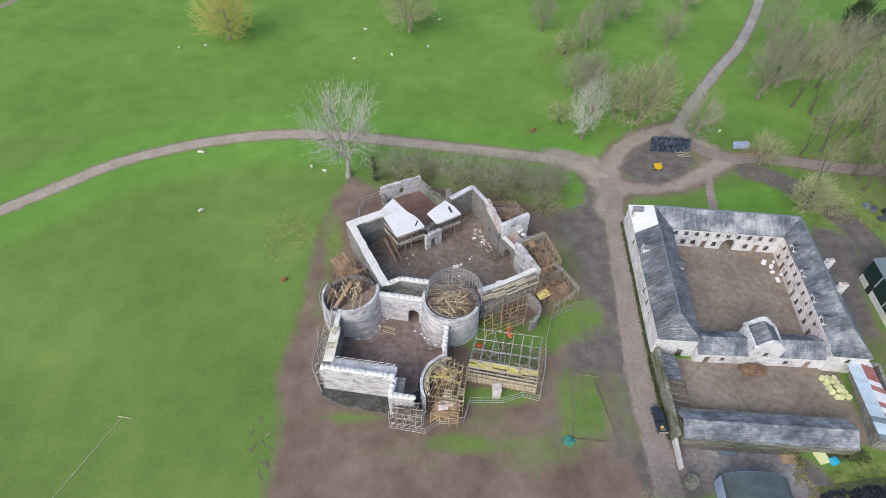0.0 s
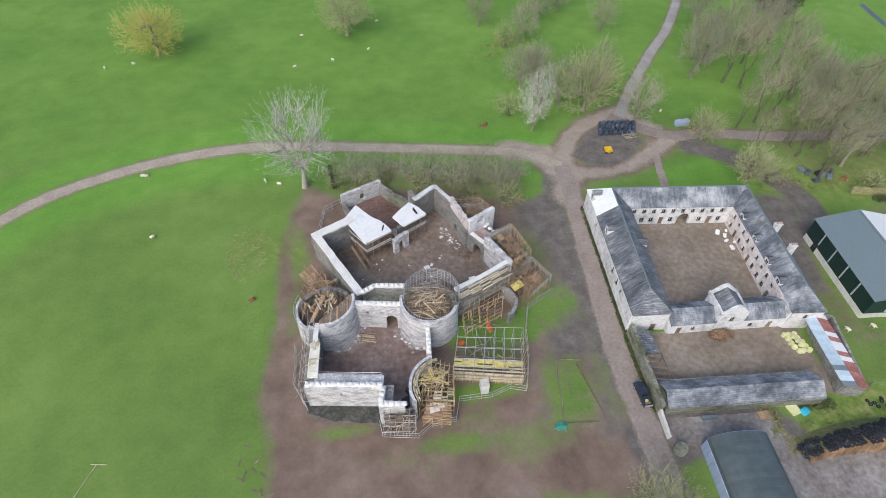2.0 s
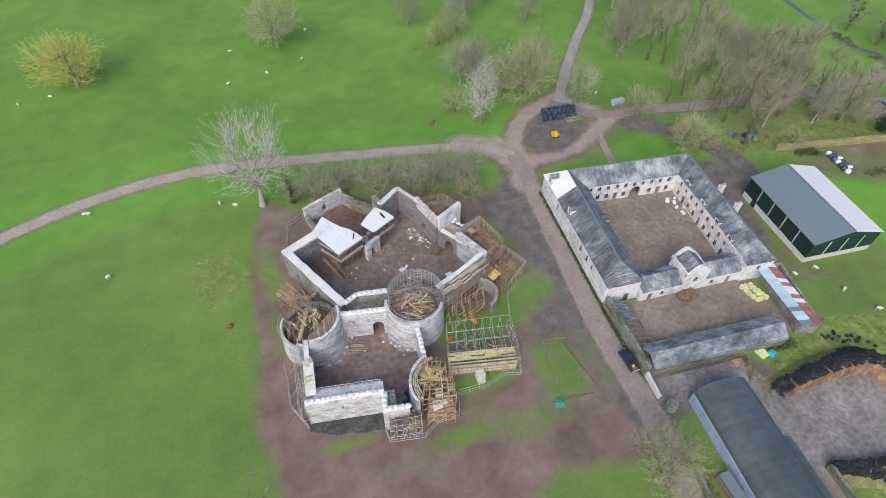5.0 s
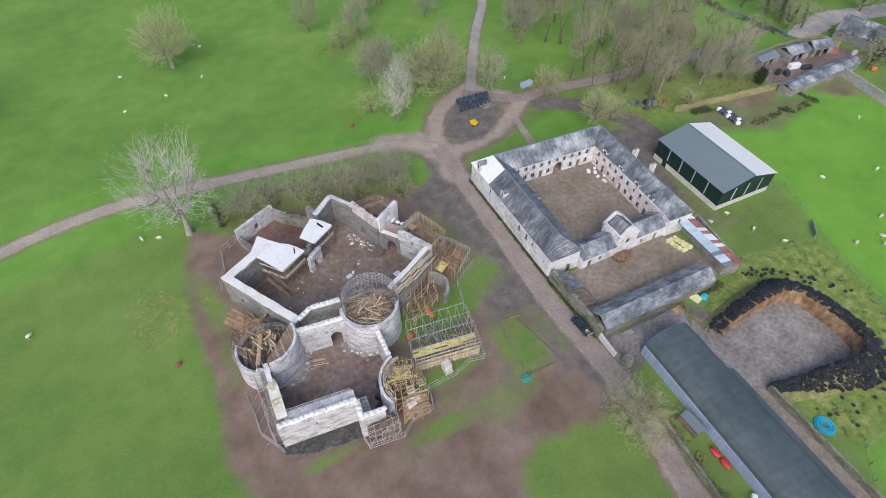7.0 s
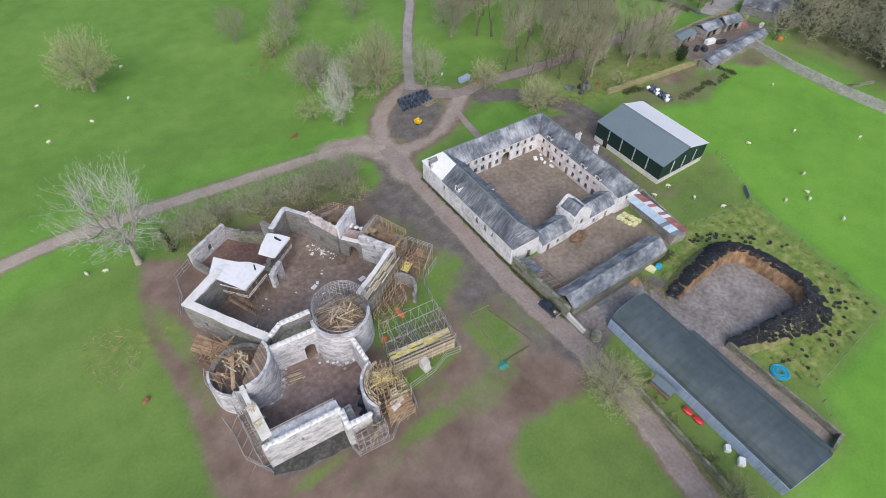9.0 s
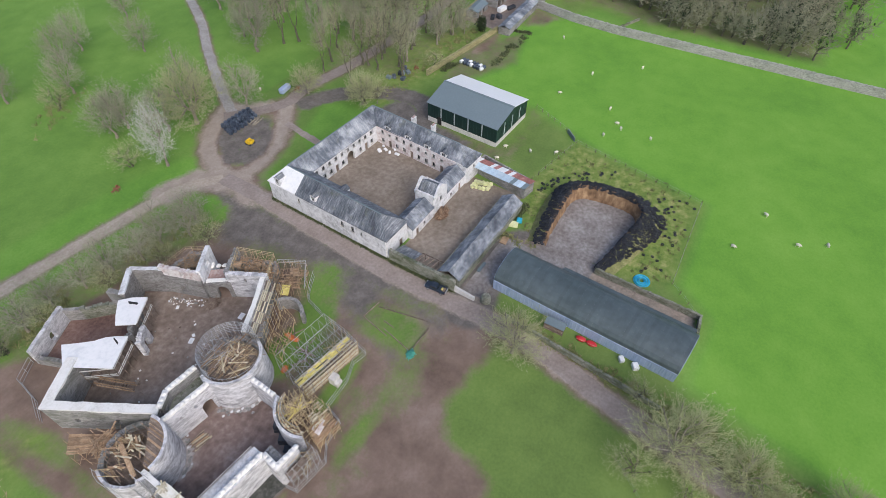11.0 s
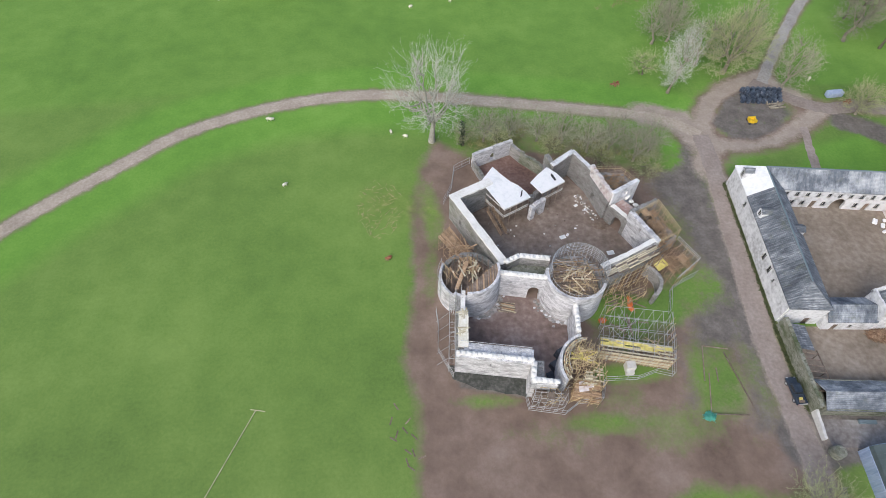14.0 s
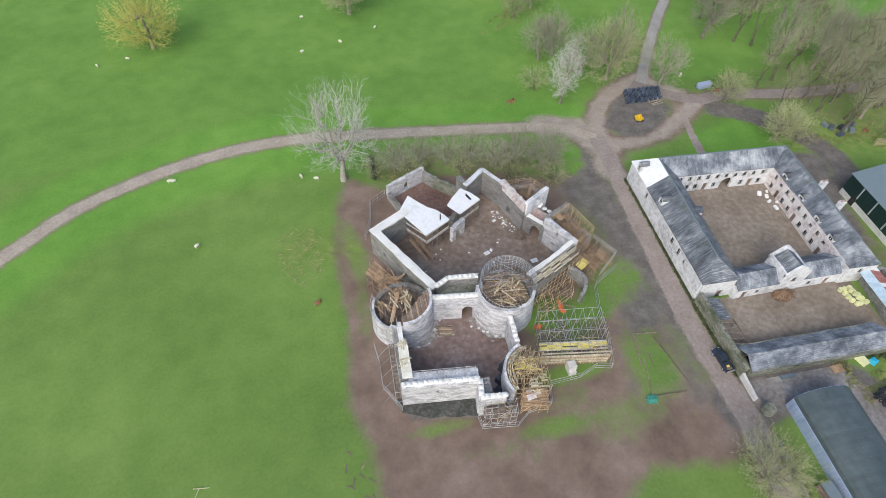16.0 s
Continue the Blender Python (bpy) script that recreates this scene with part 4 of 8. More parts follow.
slab(bm, [(-13, 85, 2.8), (-9.3, 81.1, 2.8), (-3.8, 83.5, 2.8), (-4.5, 85.4, 2.8), (-9, 87, 2.8)], 0.15)
part("gallery_floor", bm, M_WOODOLD, castle, "weathered timber gallery floor")
stair = thing("timber_stair", "weathered timber stair down into the hall court", "stair", (-11.5, 80, 0))
s0, s1 = Vector((-12.6, 83.0, 2.9)), Vector((-9.6, 78.2, 0.1))
for off in (-0.55, 0.55):
    stick("stringer", PLANK, stair, s0 + Vector((off, off * 0.6, 0)), s1 + Vector((off, off * 0.6, 0)))
    stick("handrail", PLANK, stair, s0 + Vector((off, off * 0.6, 0.9)), s1 + Vector((off, off * 0.6, 0.9)))
for i in range(13):
    p = s0.lerp(s1, (i + 0.5) / 13)
    stick("tread", OLDPLANK, stair, p + Vector((-0.55, -0.33, 0)), p + Vector((0.55, 0.33, 0)))


# ---- scaffolds ----
def scaffold(name, label, quad, height, levels, nu, nv, tube=TUBE, plank=PLANK, decks=(1.0,), seed=1, z0=0.0, ragged=0.5, braces=True, rails=True, planks=6):
    """Tube scaffold on a four-sided plan: standards, ledgers, transoms, braces and boarded lifts."""
    rng = random.Random(seed)
    q = [Vector((x, y, 0)) for x, y in quad]
    c = sum(q, Vector()) / 4
    root = thing(name, label, "scaffold", (c.x, c.y, z0))
    P = lambda s, t: q[0].lerp(q[1], s).lerp(q[3].lerp(q[2], s), t)
    top = {}
    for i in range(nu + 1):
        for j in range(nv + 1):
            p = P(i / nu, j / nv)
            top[i, j] = z0 + height + rng.uniform(-ragged, ragged)
            stick("standard", tube, root, (p.x, p.y, z0), (p.x + rng.uniform(-.05, .05), p.y, top[i, j]))
    for k, z in enumerate(levels):
        for dz in (0.0, 1.0) if rails and k >= len(levels) - 2 else (0.0,):
            for j in range(nv + 1):
                a, b = P(0, j / nv), P(1, j / nv)
                stick("ledger", tube, root, (a.x, a.y, z + dz), (b.x, b.y, z + dz + rng.uniform(-.05, .05)))
            for i in range(nu + 1):
                a, b = P(i / nu, 0), P(i / nu, 1)
                stick("transom", tube, root, (a.x, a.y, z + dz + 0.06), (b.x, b.y, z + dz + 0.06 + rng.uniform(-.05, .05)))
        share = decks[k % len(decks)]
        for i in range(nu):
            for j in range(nv):
                if rng.random() > share:
                    continue
                for m in range(planks):
                    if rng.random() < 0.15:
                        continue
                    t = (j + (m + 0.5) / planks) / nv
                    a, b = P((i - 0.04) / nu, t), P((i + 1.04) / nu, t + rng.uniform(-.02, .02))
                    stick("board", plank, root, (a.x, a.y, z + 0.12), (b.x, b.y, z + 0.12 + rng.uniform(-.04, .04)))
    if braces:
        for i in range(nu):
            for t in (0, 1):
                a, b = P(i / nu, t), P((i + 1) / nu, t)
                if rng.random() < 0.7:
                    stick("brace", tube, root, (a.x, a.y, z0 + 0.3), (b.x, b.y, z0 + height * rng.uniform(0.5, 0.9)))
    return root


def loose_timbers(root, c, r, z, count, mesh, seed, length=(3, 7), lean=0.5):
    rng = random.Random(seed)
    for k in range(count):
        a = rng.uniform(0, 2 * math.pi)
        p = Vector((c[0] + rng.uniform(-r, r) * 0.7, c[1] + rng.uniform(-r, r) * 0.7, z + rng.uniform(-lean, lean)))
        d = Vector((math.cos(a), math.sin(a), rng.uniform(-0.12, 0.12))) * rng.uniform(*length) / 2
        stick("pole", mesh, root, p - d, p + d)


# west wall-top platforms
sc = scaffold("timber_scaffold", "orange-brown timber platform on scaffold beside the hall wall", [(-23.8, 74.6), (-17.2, 65.4), (-15.2, 66.6), (-21.4, 77.2)], 5.6, (2.2, 4.6), 6, 2, RUST, PLANK, (0.3, 1.0), 11, planks=6, ragged=0.7, rails=False)
loose_timbers(sc, (-19.6, 71.6), 3, 4.95, 14, PLANK, 12, (2, 4), 0.15)
loose_timbers(sc, (-19.2, 71.0), 3.4, 5.2, 16, RUST, 112, (2, 4), 0.7)
sc = thing("tower_scaffold", "rough timber floor and poles inside the round tower", "scaffold", (-18.1, 65, 0))
rng = random.Random(171)
bm = bmesh.new()
slab(bm, [(-18.1 + 5.3 * math.cos(radians(k * 10)), 64.7 + 5.3 * math.sin(radians(k * 10)), 4.0) for k in range(36)], 0.12)
part("floor_deck", bm, M_WOODOLD, sc, "weathered boarded floor of the tower")
for k in range(10):
    x = -22.6 + k * 1.0
    dy = math.sqrt(max(0.5, 5.0 ** 2 - (x + 18.1) ** 2))
    stick("joist", TIMBER, sc, (x, 64.7 - dy, 5.5), (x + 0.4, 64.7 + dy, 5.5))
for k in range(58):
    x = -22.8 + rng.random() * 6.6
    dy = math.sqrt(max(0.5, 5.0 ** 2 - (x + 18.1) ** 2))
    y = 64.7 + rng.uniform(-0.5, 0.7) * dy
    stick("pole", (STRAW, RUST, CREAM, STRAW, PLANK)[k % 5], sc, (x, y - rng.uniform(-.4, 1.6), 6.0 + rng.uniform(0, 0.5)), (x + rng.uniform(-1.6, 1.8), y + rng.uniform(.6, 1.8), 6.0 + rng.uniform(0, 0.8)))
for k in range(3):
    stick("board", PLANK, sc, (-21.0 + k * 0.26, 61.2, 6.3), (-18.6 + k * 0.26, 67.4, 6.5))
# crescent of boards behind the tall rim
for k in range(19):
    t = k / 18
    x = -18.9 + 6.1 * t
    y0 = 64.7 - math.sqrt(max(0.02, 5.25 ** 2 - (x + 18.1) ** 2))
    y1 = min(64.7 + math.sqrt(max(0.02, 5.25 ** 2 - (x + 18.1) ** 2)), 60.6 + 5.6 * t)
    if y1 - y0 > 0.4:
        stick("deck_board", OLDPLANK if k % 3 else PLANK, sc, (x, y0, 7.75), (x + 0.1, y1, 7.75))
        stick("deck_board", PLANK if k % 4 == 1 else OLDPLANK, sc, (x + 0.17, y0 + 0.1, 7.76), (x + 0.27, y1 + 0.1, 7.76))
for k in range(9):
    a = radians(150 + k * 13)
    p = Vector((-18.1 + 6.0 * math.cos(a), 64.7 + 6.0 * math.sin(a), 0))
    if k % 2 == 0:
        stick("standard", TUBE, sc, p, p + Vector((0, 0, 7.2)))
    a2 = radians(150 + (k + 1) * 13)
    p2 = Vector((-18.1 + 6.0 * math.cos(a2), 64.7 + 6.0 * math.sin(a2), 0))
    stick("ledger", TUBE, sc, p + Vector((0, 0, 6.8)), p2 + Vector((0, 0, 6.8)))
for k in range(6):
    stick("standard", TUBE, sc, (-19.9 - (k % 2) * 1.0, 58.6 + (k // 2) * 0.9, 0), (-19.9 - (k % 2) * 1.0, 58.6 + (k // 2) * 0.9, 9.0))
for z in (3.0, 5.0, 7.0, 8.6):
    stick("ledger", TUBE, sc, (-19.9, 58.4, z), (-19.9, 60.8, z))
    stick("ledger", TUBE, sc, (-20.9, 58.4, z), (-20.9, 60.8, z))
# east gate tower cage
sc = thing("tower_scaffold", "tall tube scaffold cage round the gate tower", "scaffold", (1.8, 63.2, 0))
bm = bmesh.new()
slab(bm, [(1.8 + 5.1 * math.cos(radians(k * 10)), 62.9 + 5.1 * math.sin(radians(k * 10)), 4.6) for k in range(36)], 0.12)
part("floor_deck", bm, M_WOODOLD, sc, "weathered boarded floor of the tower")
for ring_r, z0_, z1_ in ((5.35, 5.5, 10.2),):
    for k in range(46):
        a, a2 = radians(k * 360 / 46), radians((k + 1) * 360 / 46)
        front = 185 < k * 360 / 46 < 345
        p, p2 = Vector((2.3 + ring_r * math.cos(a), 63.2 + ring_r * math.sin(a), 0)), Vector((2.3 + ring_r * math.cos(a2), 63.2 + ring_r * math.sin(a2), 0))
        zt = 8.6 if front else z1_
        stick("standard", TUBE, sc, p + Vector((0, 0, z0_)), p + Vector((0, 0, zt)))
        for z in ((8.5,) if front else (7.4, 7.9, 8.4, 8.9, 9.4, 9.8, 10.15)):
            stick("ledger", TUBE, sc, p + Vector((0, 0, z)), p2 + Vector((0, 0, z)))
for k in range(13):
    x = -3.2 + k * 0.84
    dy = math.sqrt(max(0.3, 5.2 ** 2 - (x - 1.9) ** 2))
    stick("transom", RUST, sc, (x, 63.0 - dy, 7.9), (x, 63.2 + dy, 7.9))
for k in range(16):
    y = 58.8 + k * 0.52
    dx = math.sqrt(max(0.3, 4.9 ** 2 - (y - 63.0) ** 2))
    if k % 4 != 3:
        stick("board", PLANK if k % 2 else OLDPLANK, sc, (1.9 - dx, y, 8.05), (1.9 + dx * (0.4 if k % 3 else 1), y + 0.2, 8.05))
loose_timbers(sc, (2.0, 62.0), 3.6, 8.3, 34, RUST, 14, (2, 5), 0.4)
loose_timbers(sc, (2.0, 61.6), 3.8, 8.4, 26, STRAW, 114, (2, 5), 0.4)
loose_timbers(sc, (1.9, 61.0), 3.0, 8.3, 8, CREAM, 115, (2, 4), 0.2)
loose_timbers(sc, (2.2, 64.6), 3.4, 8.6, 14, TUBE, 15, (2, 5), 0.7)
# rooms on the east side
def perimeter(root, quad, z, sides, mesh=None):
    """Guard rails and a toe board along some sides of a scaffold."""
    q = [Vector(p) for p in quad]
    for i in sides:
        a, b = q[i], q[(i + 1) % 4]
        for dz in (0.0, 0.5, 1.0):
            stick("guard_rail", mesh or TUBE, root, (*a, z + dz), (*b, z + dz))
        k = max(2, round((b - a).length / 1.3))
        for j in range(k + 1):
            p = a.lerp(b, j / k)
            stick("guard_post", mesh or TUBE, root, (*p, z - 1.2), (*p, z + 1.05))


Q = [(12.9, 83.6), (18.2, 86.6), (16.2, 89.8), (10.8, 90.0)]
sc = scaffold("room_scaffold", "brown pole scaffold filling the roofless tower room", Q, 7.6, (3.2, 5.4, 7.2), 4, 3, RUST, OLDPLANK, (0.35, 0.15, 0.06), 21, rails=False, planks=4)
loose_timbers(sc, (14.6, 87.2), 2.4, 6.6, 14, RUST, 22, (2, 4), 0.6)
perimeter(sc, Q, 7.2, (1, 2), STRAW)
Q = [(16.6, 77.6), (19.9, 70.6), (24.4, 73.0), (21.9, 80.7)]
sc = scaffold("room_scaffold", "brown pole scaffold filling the roofless tower room", Q, 7.3, (2.4, 4.6, 6.8), 5, 4, RUST, PLANK, (0.5, 0.16, 0.05), 23, planks=4, rails=False)
loose_timbers(sc, (20.7, 75.6), 3.0, 5.4, 20, RUST, 24, (2, 5), 0.9)
perimeter(sc, Q, 6.9, (1, 2, 3), STRAW)
Q = [(19.6, 69.8), (22.2, 63.6), (27.8, 67.9), (25.0, 73.2)]
sc = scaffold("outer_scaffold", "pole scaffold on the outer wall with brown boards", Q, 4.6, (1.8, 4.3), 4, 4, RUST, PLANK, (0.45, 0.12), 25, planks=4, rails=False)
loose_timbers(sc, (23.8, 68.8), 2.8, 3.2, 18, RUST, 26, (2, 5), 0.8)
perimeter(sc, Q, 4.2, (1, 2), TUBE)
bm = bmesh.new()
slab(bm, [(20.0, 66.6, 2.6), (22.4, 68.0, 2.6), (21.6, 69.6, 2.6), (19.4, 68.2, 2.6)], 0.12)
part("yellow_panel", bm, M_YELLOW, sc, "faded yellow board panel")
sc = thing("wall_deck", "cream scaffold boards laid along the hall wall top", "scaffold", (13, 66.5, 0))
for j in range(6):
    for k in range(5):
        if (j * 5 + k * 3) % 11 == 4:
            continue
        a, b = Vector((18.9 + j * 0.13, 69.9 - j * 0.26)), Vector((7.6 + j * 0.13, 64.1 - j * 0.26))
        p, q = a.lerp(b, k / 5 + 0.005), a.lerp(b, (k + 1) / 5 - 0.005)
        stick("board", CREAM if (j + k) % 4 else OLDPLANK, sc, (*p, 6.95 - 0.16 * j), (*q, 6.95 - 0.16 * j))
for k in range(11):
    p = Vector((19.9, 67.9)).lerp(Vector((8.6, 62.1)), k / 10)
    stick("standard", STRAW if k % 2 else TUBE, sc, (*p, 0), (*p, 6.6 + 0.3 * (k % 3)))
    stick("putlog", STRAW, sc, (*p, 5.6), (p.x - 0.5, p.y + 1.0, 5.6))
for z in (1.6, 3.0, 4.4, 5.7):
    stick("ledger", STRAW if z > 3 else RUST, sc, (19.9, 67.9, z), (8.6, 62.1, z))
sc = scaffold("low_scaffold", "straw-coloured pole scaffold and timber below the hall wall", [(8.4, 58.6), (16.4, 62.0), (17.4, 65.6), (8.4, 62.2)], 3.0, (1.2, 2.6), 5, 2, STRAW, OLDPLANK, (0.08, 0.12), 28, planks=3, rails=False)
loose_timbers(sc, (12.5, 61.8), 3.6, 1.2, 7, TIMBER, 29, (2, 4), 0.7)
loose_timbers(sc, (12.0, 61.4), 4.0, 1.8, 9, RUST, 129, (2, 5), 1.0)
# corner tower and front
sc = scaffold("corner_scaffold", "straw-coloured timber scaffold packed round the corner tower", [(-2.2, 43.4), (3.8, 42.6), (4.6, 49.0), (0.8, 50.4)], 6.6, (2.0, 4.0, 5.8), 5, 4, STRAW, CREAM, (0.2, 0.2, 0.12), 31, planks=3, rails=False)
loose_timbers(sc, (0.6, 47.2), 2.6, 6.0, 46, STRAW, 132, (1.6, 4), 0.9)
loose_timbers(sc, (0.9, 46.8), 2.6, 5.2, 20, RUST, 133, (1.6, 4), 1.0)
for k in range(18):
    a, a2 = radians(96 + k * 6.2), radians(102.5 + k * 6.2)
    for r_ in (4.9, 5.25):
        stick("ring_board", CREAM if (k + int(r_ * 3)) % 3 else PLANK, sc, (2.4 + r_ * math.cos(a), 45.7 + r_ * math.sin(a), 6.0), (2.4 + r_ * math.cos(a2), 45.7 + r_ * math.sin(a2), 6.0))
loose_timbers(sc, (1.4, 46.6), 2.4, 5.6, 6, YPLANK, 33, (2, 4), 0.7)
for k in range(9):
    a, a2 = radians(100 + k * 11), radians(111 + k * 11)
    p, p2 = Vector((2.4 + 4.6 * math.cos(a), 45.7 + 4.6 * math.sin(a), 0)), Vector((2.4 + 4.6 * math.cos(a2), 45.7 + 4.6 * math.sin(a2), 0))
    stick("standard", STRAW, sc, p, p + Vector((0, 0, 7.4)))
    for z in (6.4, 6.9, 7.3):
        stick("ledger", STRAW if z < 7 else TUBE, sc, p + Vector((0, 0, z)), p2 + Vector((0, 0, z)))
sc = scaffold("front_scaffold", "grey tube scaffold against the front parapet", [(-8.6, 40.4), (-3.2, 39.6), (-2.8, 42.0), (-8.2, 42.4)], 6.2, (1.9, 3.8, 5.6), 5, 2, TUBE, OLDPLANK, (0.5, 0.5, 0.12), 34, planks=5, rails=False)
loose_timbers(sc, (-5.2, 41.0), 1.6, 4.4, 10, STRAW, 134, (1.5, 3.5), 1.0)
bm = bmesh.new()
wall(bm, (-7.8, 41.9), (-3.4, 41.3), 0.1, 0.4, 4.6)
part("hoarding", bm, M_WOODOLD, sc, "weathered brown boarding behind the tubes")
sc = scaffold("stair_scaffold", "boarded loading platform of new orange planks", [(-1.8, 41.2), (3.0, 40.3), (3.4, 43.6), (-0.4, 44.5)], 4.2, (1.6, 3.4), 3, 2, STRAW, PLANK, (0.6, 1.0), 35, planks=7, rails=False)
for k, (x, y, z, w_, d_) in enumerate(((0.4, 42.4, 3.62, 1.7, 1.1), (1.6, 42.9, 3.66, 1.2, 0.9), (0.2, 43.4, 3.62, 0.9, 0.7))):
    bm = bmesh.new()
    slab(bm, [(x - w_ / 2, y - d_ / 2, z), (x + w_ / 2, y - d_ / 2 + 0.2, z), (x + w_ / 2 - 0.1, y + d_ / 2, z + 0.1), (x - w_ / 2, y + d_ / 2 - 0.1, z + 0.05)], 0.05)
    part("sheet", bm, M_PINKRENDER, sc, "pale pinkish sheet on the boards")
sc = scaffold("side_scaffold", "grey tube scaffold along the gate court's side wall", [(-22.6, 47.6), (-22.0, 59.6), (-21.0, 59.6), (-21.5, 47.4)], 7.0, (2.0, 4.0, 6.0), 7, 1, TUBE, OLDPLANK, (0.15, 0.15, 0.1), 36, planks=3, rails=False)
for k in range(5):
    stick("raker", TUBE, sc, (-24.6, 49.0 + k * 2.2, 0.1), (-21.6, 48.6 + k * 2.2, 5.2))
SHELTER = [(4.6, 49.3), (17.2, 46.9), (18.9, 55.8), (6.8, 57.6)]
sc = scaffold("work_shelter", "open tube scaffold shelter with yellow boarded lifts", SHELTER, 4.6, (1.7,), 7, 4, TUBE, OLDPLANK, (0.05,), 37, planks=4, rails=False, braces=False)
front_a, front_b = Vector((4.7, 49.4)), Vector((17.2, 47.0))
back = Vector((0.19, 0.98))
for k in range(9):
    for j in range(6):
        if (k * 5 + j * 7) % 13 in (3, 8) and j < 4:
            continue
        a, b = front_a.lerp(front_b, k / 9) + back * (1.2 + j * 0.3), front_a.lerp(front_b, (k + 1) / 9) + back * (1.2 + j * 0.3)
        stick("lift_board", YPLANK if j in (1, 2, 3, 4) and (k + j) % 5 else CREAM, sc, (*a, 3.45), (*b, 3.45))
for k in range(9):
    stick("front_board", CREAM if k % 3 else PLANK, sc, (*front_a, 0.35 + k * 0.36), (*front_b, 0.35 + k * 0.36))
for k in range(22):
    p = front_a.lerp(front_b, k / 21) - back * 0.1
    stick("upright", STRAW if k % 3 else RUST, sc, (*p, 0), (*p, 3.9))
for k in range(8):
    a, b = front_a.lerp(front_b, k / 7), Vector(SHELTER[3]).lerp(Vector(SHELTER[2]), k / 7)
    stick("roof_tube", TUBE, sc, (*a, 4.5), (*b, 5.3))
for j in range(5):
    a, b = Vector(SHELTER[0]).lerp(Vector(SHELTER[3]), j / 4), Vector(SHELTER[1]).lerp(Vector(SHELTER[2]), j / 4)
    stick("roof_tube", TUBE if j else CREAM, sc, (*a, 4.55 + 0.2 * j), (*b, 4.55 + 0.2 * j))
for k in range(8):
    a = Vector(SHELTER[1]).lerp(Vector(SHELTER[2]), k / 8)
    stick("side_pole", RUST if k % 2 else STRAW, sc, (*a, 0.2), (a.x + 0.8, a.y + 0.5, 4.4))
loose_timbers(sc, (11.6, 53.6), 4, 1.5, 16, OLDPLANK, 38, (2, 4), 0.5)
loose_timbers(sc, (11.6, 53.4), 4.6, 2.6, 16, TUBE, 39, (2, 5), 0.9)
loose_timbers(sc, (15.6, 49.6), 2.0, 3.0, 16, STRAW, 40, (2, 4), 0.9)
sc = thing("board_pile", "cream and yellow boards strewn on the side wall top", "timber stack", (-20.0, 54, 6.9))
loose_timbers(sc, (-19.9, 55.6), 0.9, 7.2, 7, CREAM, 141, (1.2, 2.2), 0.08)
loose_timbers(sc, (-20.0, 52.4), 1.0, 7.2, 6, CREAM, 142, (1.0, 1.8), 0.08)


def fence_run(name, label, pts, height=2.0, panel=2.2, mesh_wires=5):
    """Temporary site fence of wire panels on feet."""
    c = sum((Vector(p) for p in pts), Vector((0, 0))) / len(pts)
    root = thing(name, label, "fence", (c.x, c.y, 0))
    for a, b in zip(pts, pts[1:]):
        a, b = Vector(a), Vector(b)
        k = max(1, round((b - a).length / panel))
        for i in range(k):
            p, r = a.lerp(b, i / k), a.lerp(b, (i + 1) / k)
            stick("post", FENCE, root, (p.x, p.y, 0), (p.x, p.y, height))
            for z in (0.15, height * 0.5, height):
                stick("rail", FENCE, root, (p.x, p.y, z), (r.x, r.y, z))
    return root


fence_run("site_fence", "grey wire site fence in front of the scaffolds", [(20.4, 57.6), (19.6, 52.0), (17.8, 45.6), (14.9, 46.4), (11.3, 45.2), (5.2, 45.1), (4.1, 41.4), (-0.1, 41.0), (-2.7, 39.2), (-8.9, 40.2), (-9.2, 42.4)])
fence_run("site_fence", "grey wire site fence beside the ruin", [(20.6, 58.4), (22.1, 63.4), (24.5, 65.0), (28.2, 66.8)])
fence_run("site_fence", "grey wire site fence round the apse", [(-15.8, 99.6), (-19.6, 97.2), (-20.4, 91.6), (-22.4, 87)])
fence_run("site_fence", "grey wire site fence along the side wall", [(-21.8, 46.6), (-24.4, 51.6), (-24.2, 56.6), (-24.6, 60)])

# pale spoil along the feet of the gate towers
rng = random.Random(91)
for c, r, a0, a1 in (((-18.1, 64.7), 6.6, 285, 360), ((1.8, 62.9), 6.5, 190, 262)):
    for k in range(22):
        a = radians(a0 + (a1 - a0) * k / 22)
        q = r + abs(rng.gauss(0, 0.6)) - 0.3
        bm = bmesh.new()
        bmesh.ops.create_icosphere(bm, subdivisions=1, radius=1.0)
        sx = rng.uniform(.15, .6)
        for v in bm.verts:
            v.co = Vector((c[0] + q * math.cos(a) + v.co.x * sx, c[1] + q * math.sin(a) + v.co.y * sx * 0.8, 0.08 + v.co.z * rng.uniform(.08, .2)))
        tagged(part("spoil_stone", bm, rng.choice((M_PLASTER, M_GREYSTONE, M_INNERSTONE))), "pale mortar spoil at the tower's foot", "stone", "spoil in the gate court")
st = thing("timber_stack", "stacked yellowish boards lying by the gate arch", "timber stack", (-10.5, 60.6, 0))
rng = random.Random(17)
for k in range(14):
    y = 61.7 - (k % 7) * 0.32
    stick("board", (CREAM, OLDPLANK, PLANK)[k % 3], st, (-12.1 + rng.uniform(-.4, .4), y, 0.2 + 0.14 * (k // 7)), (-9.3 + rng.uniform(-.3, .3), y - 0.7 + rng.uniform(-.2, .2), 0.25 + 0.14 * (k // 7)))
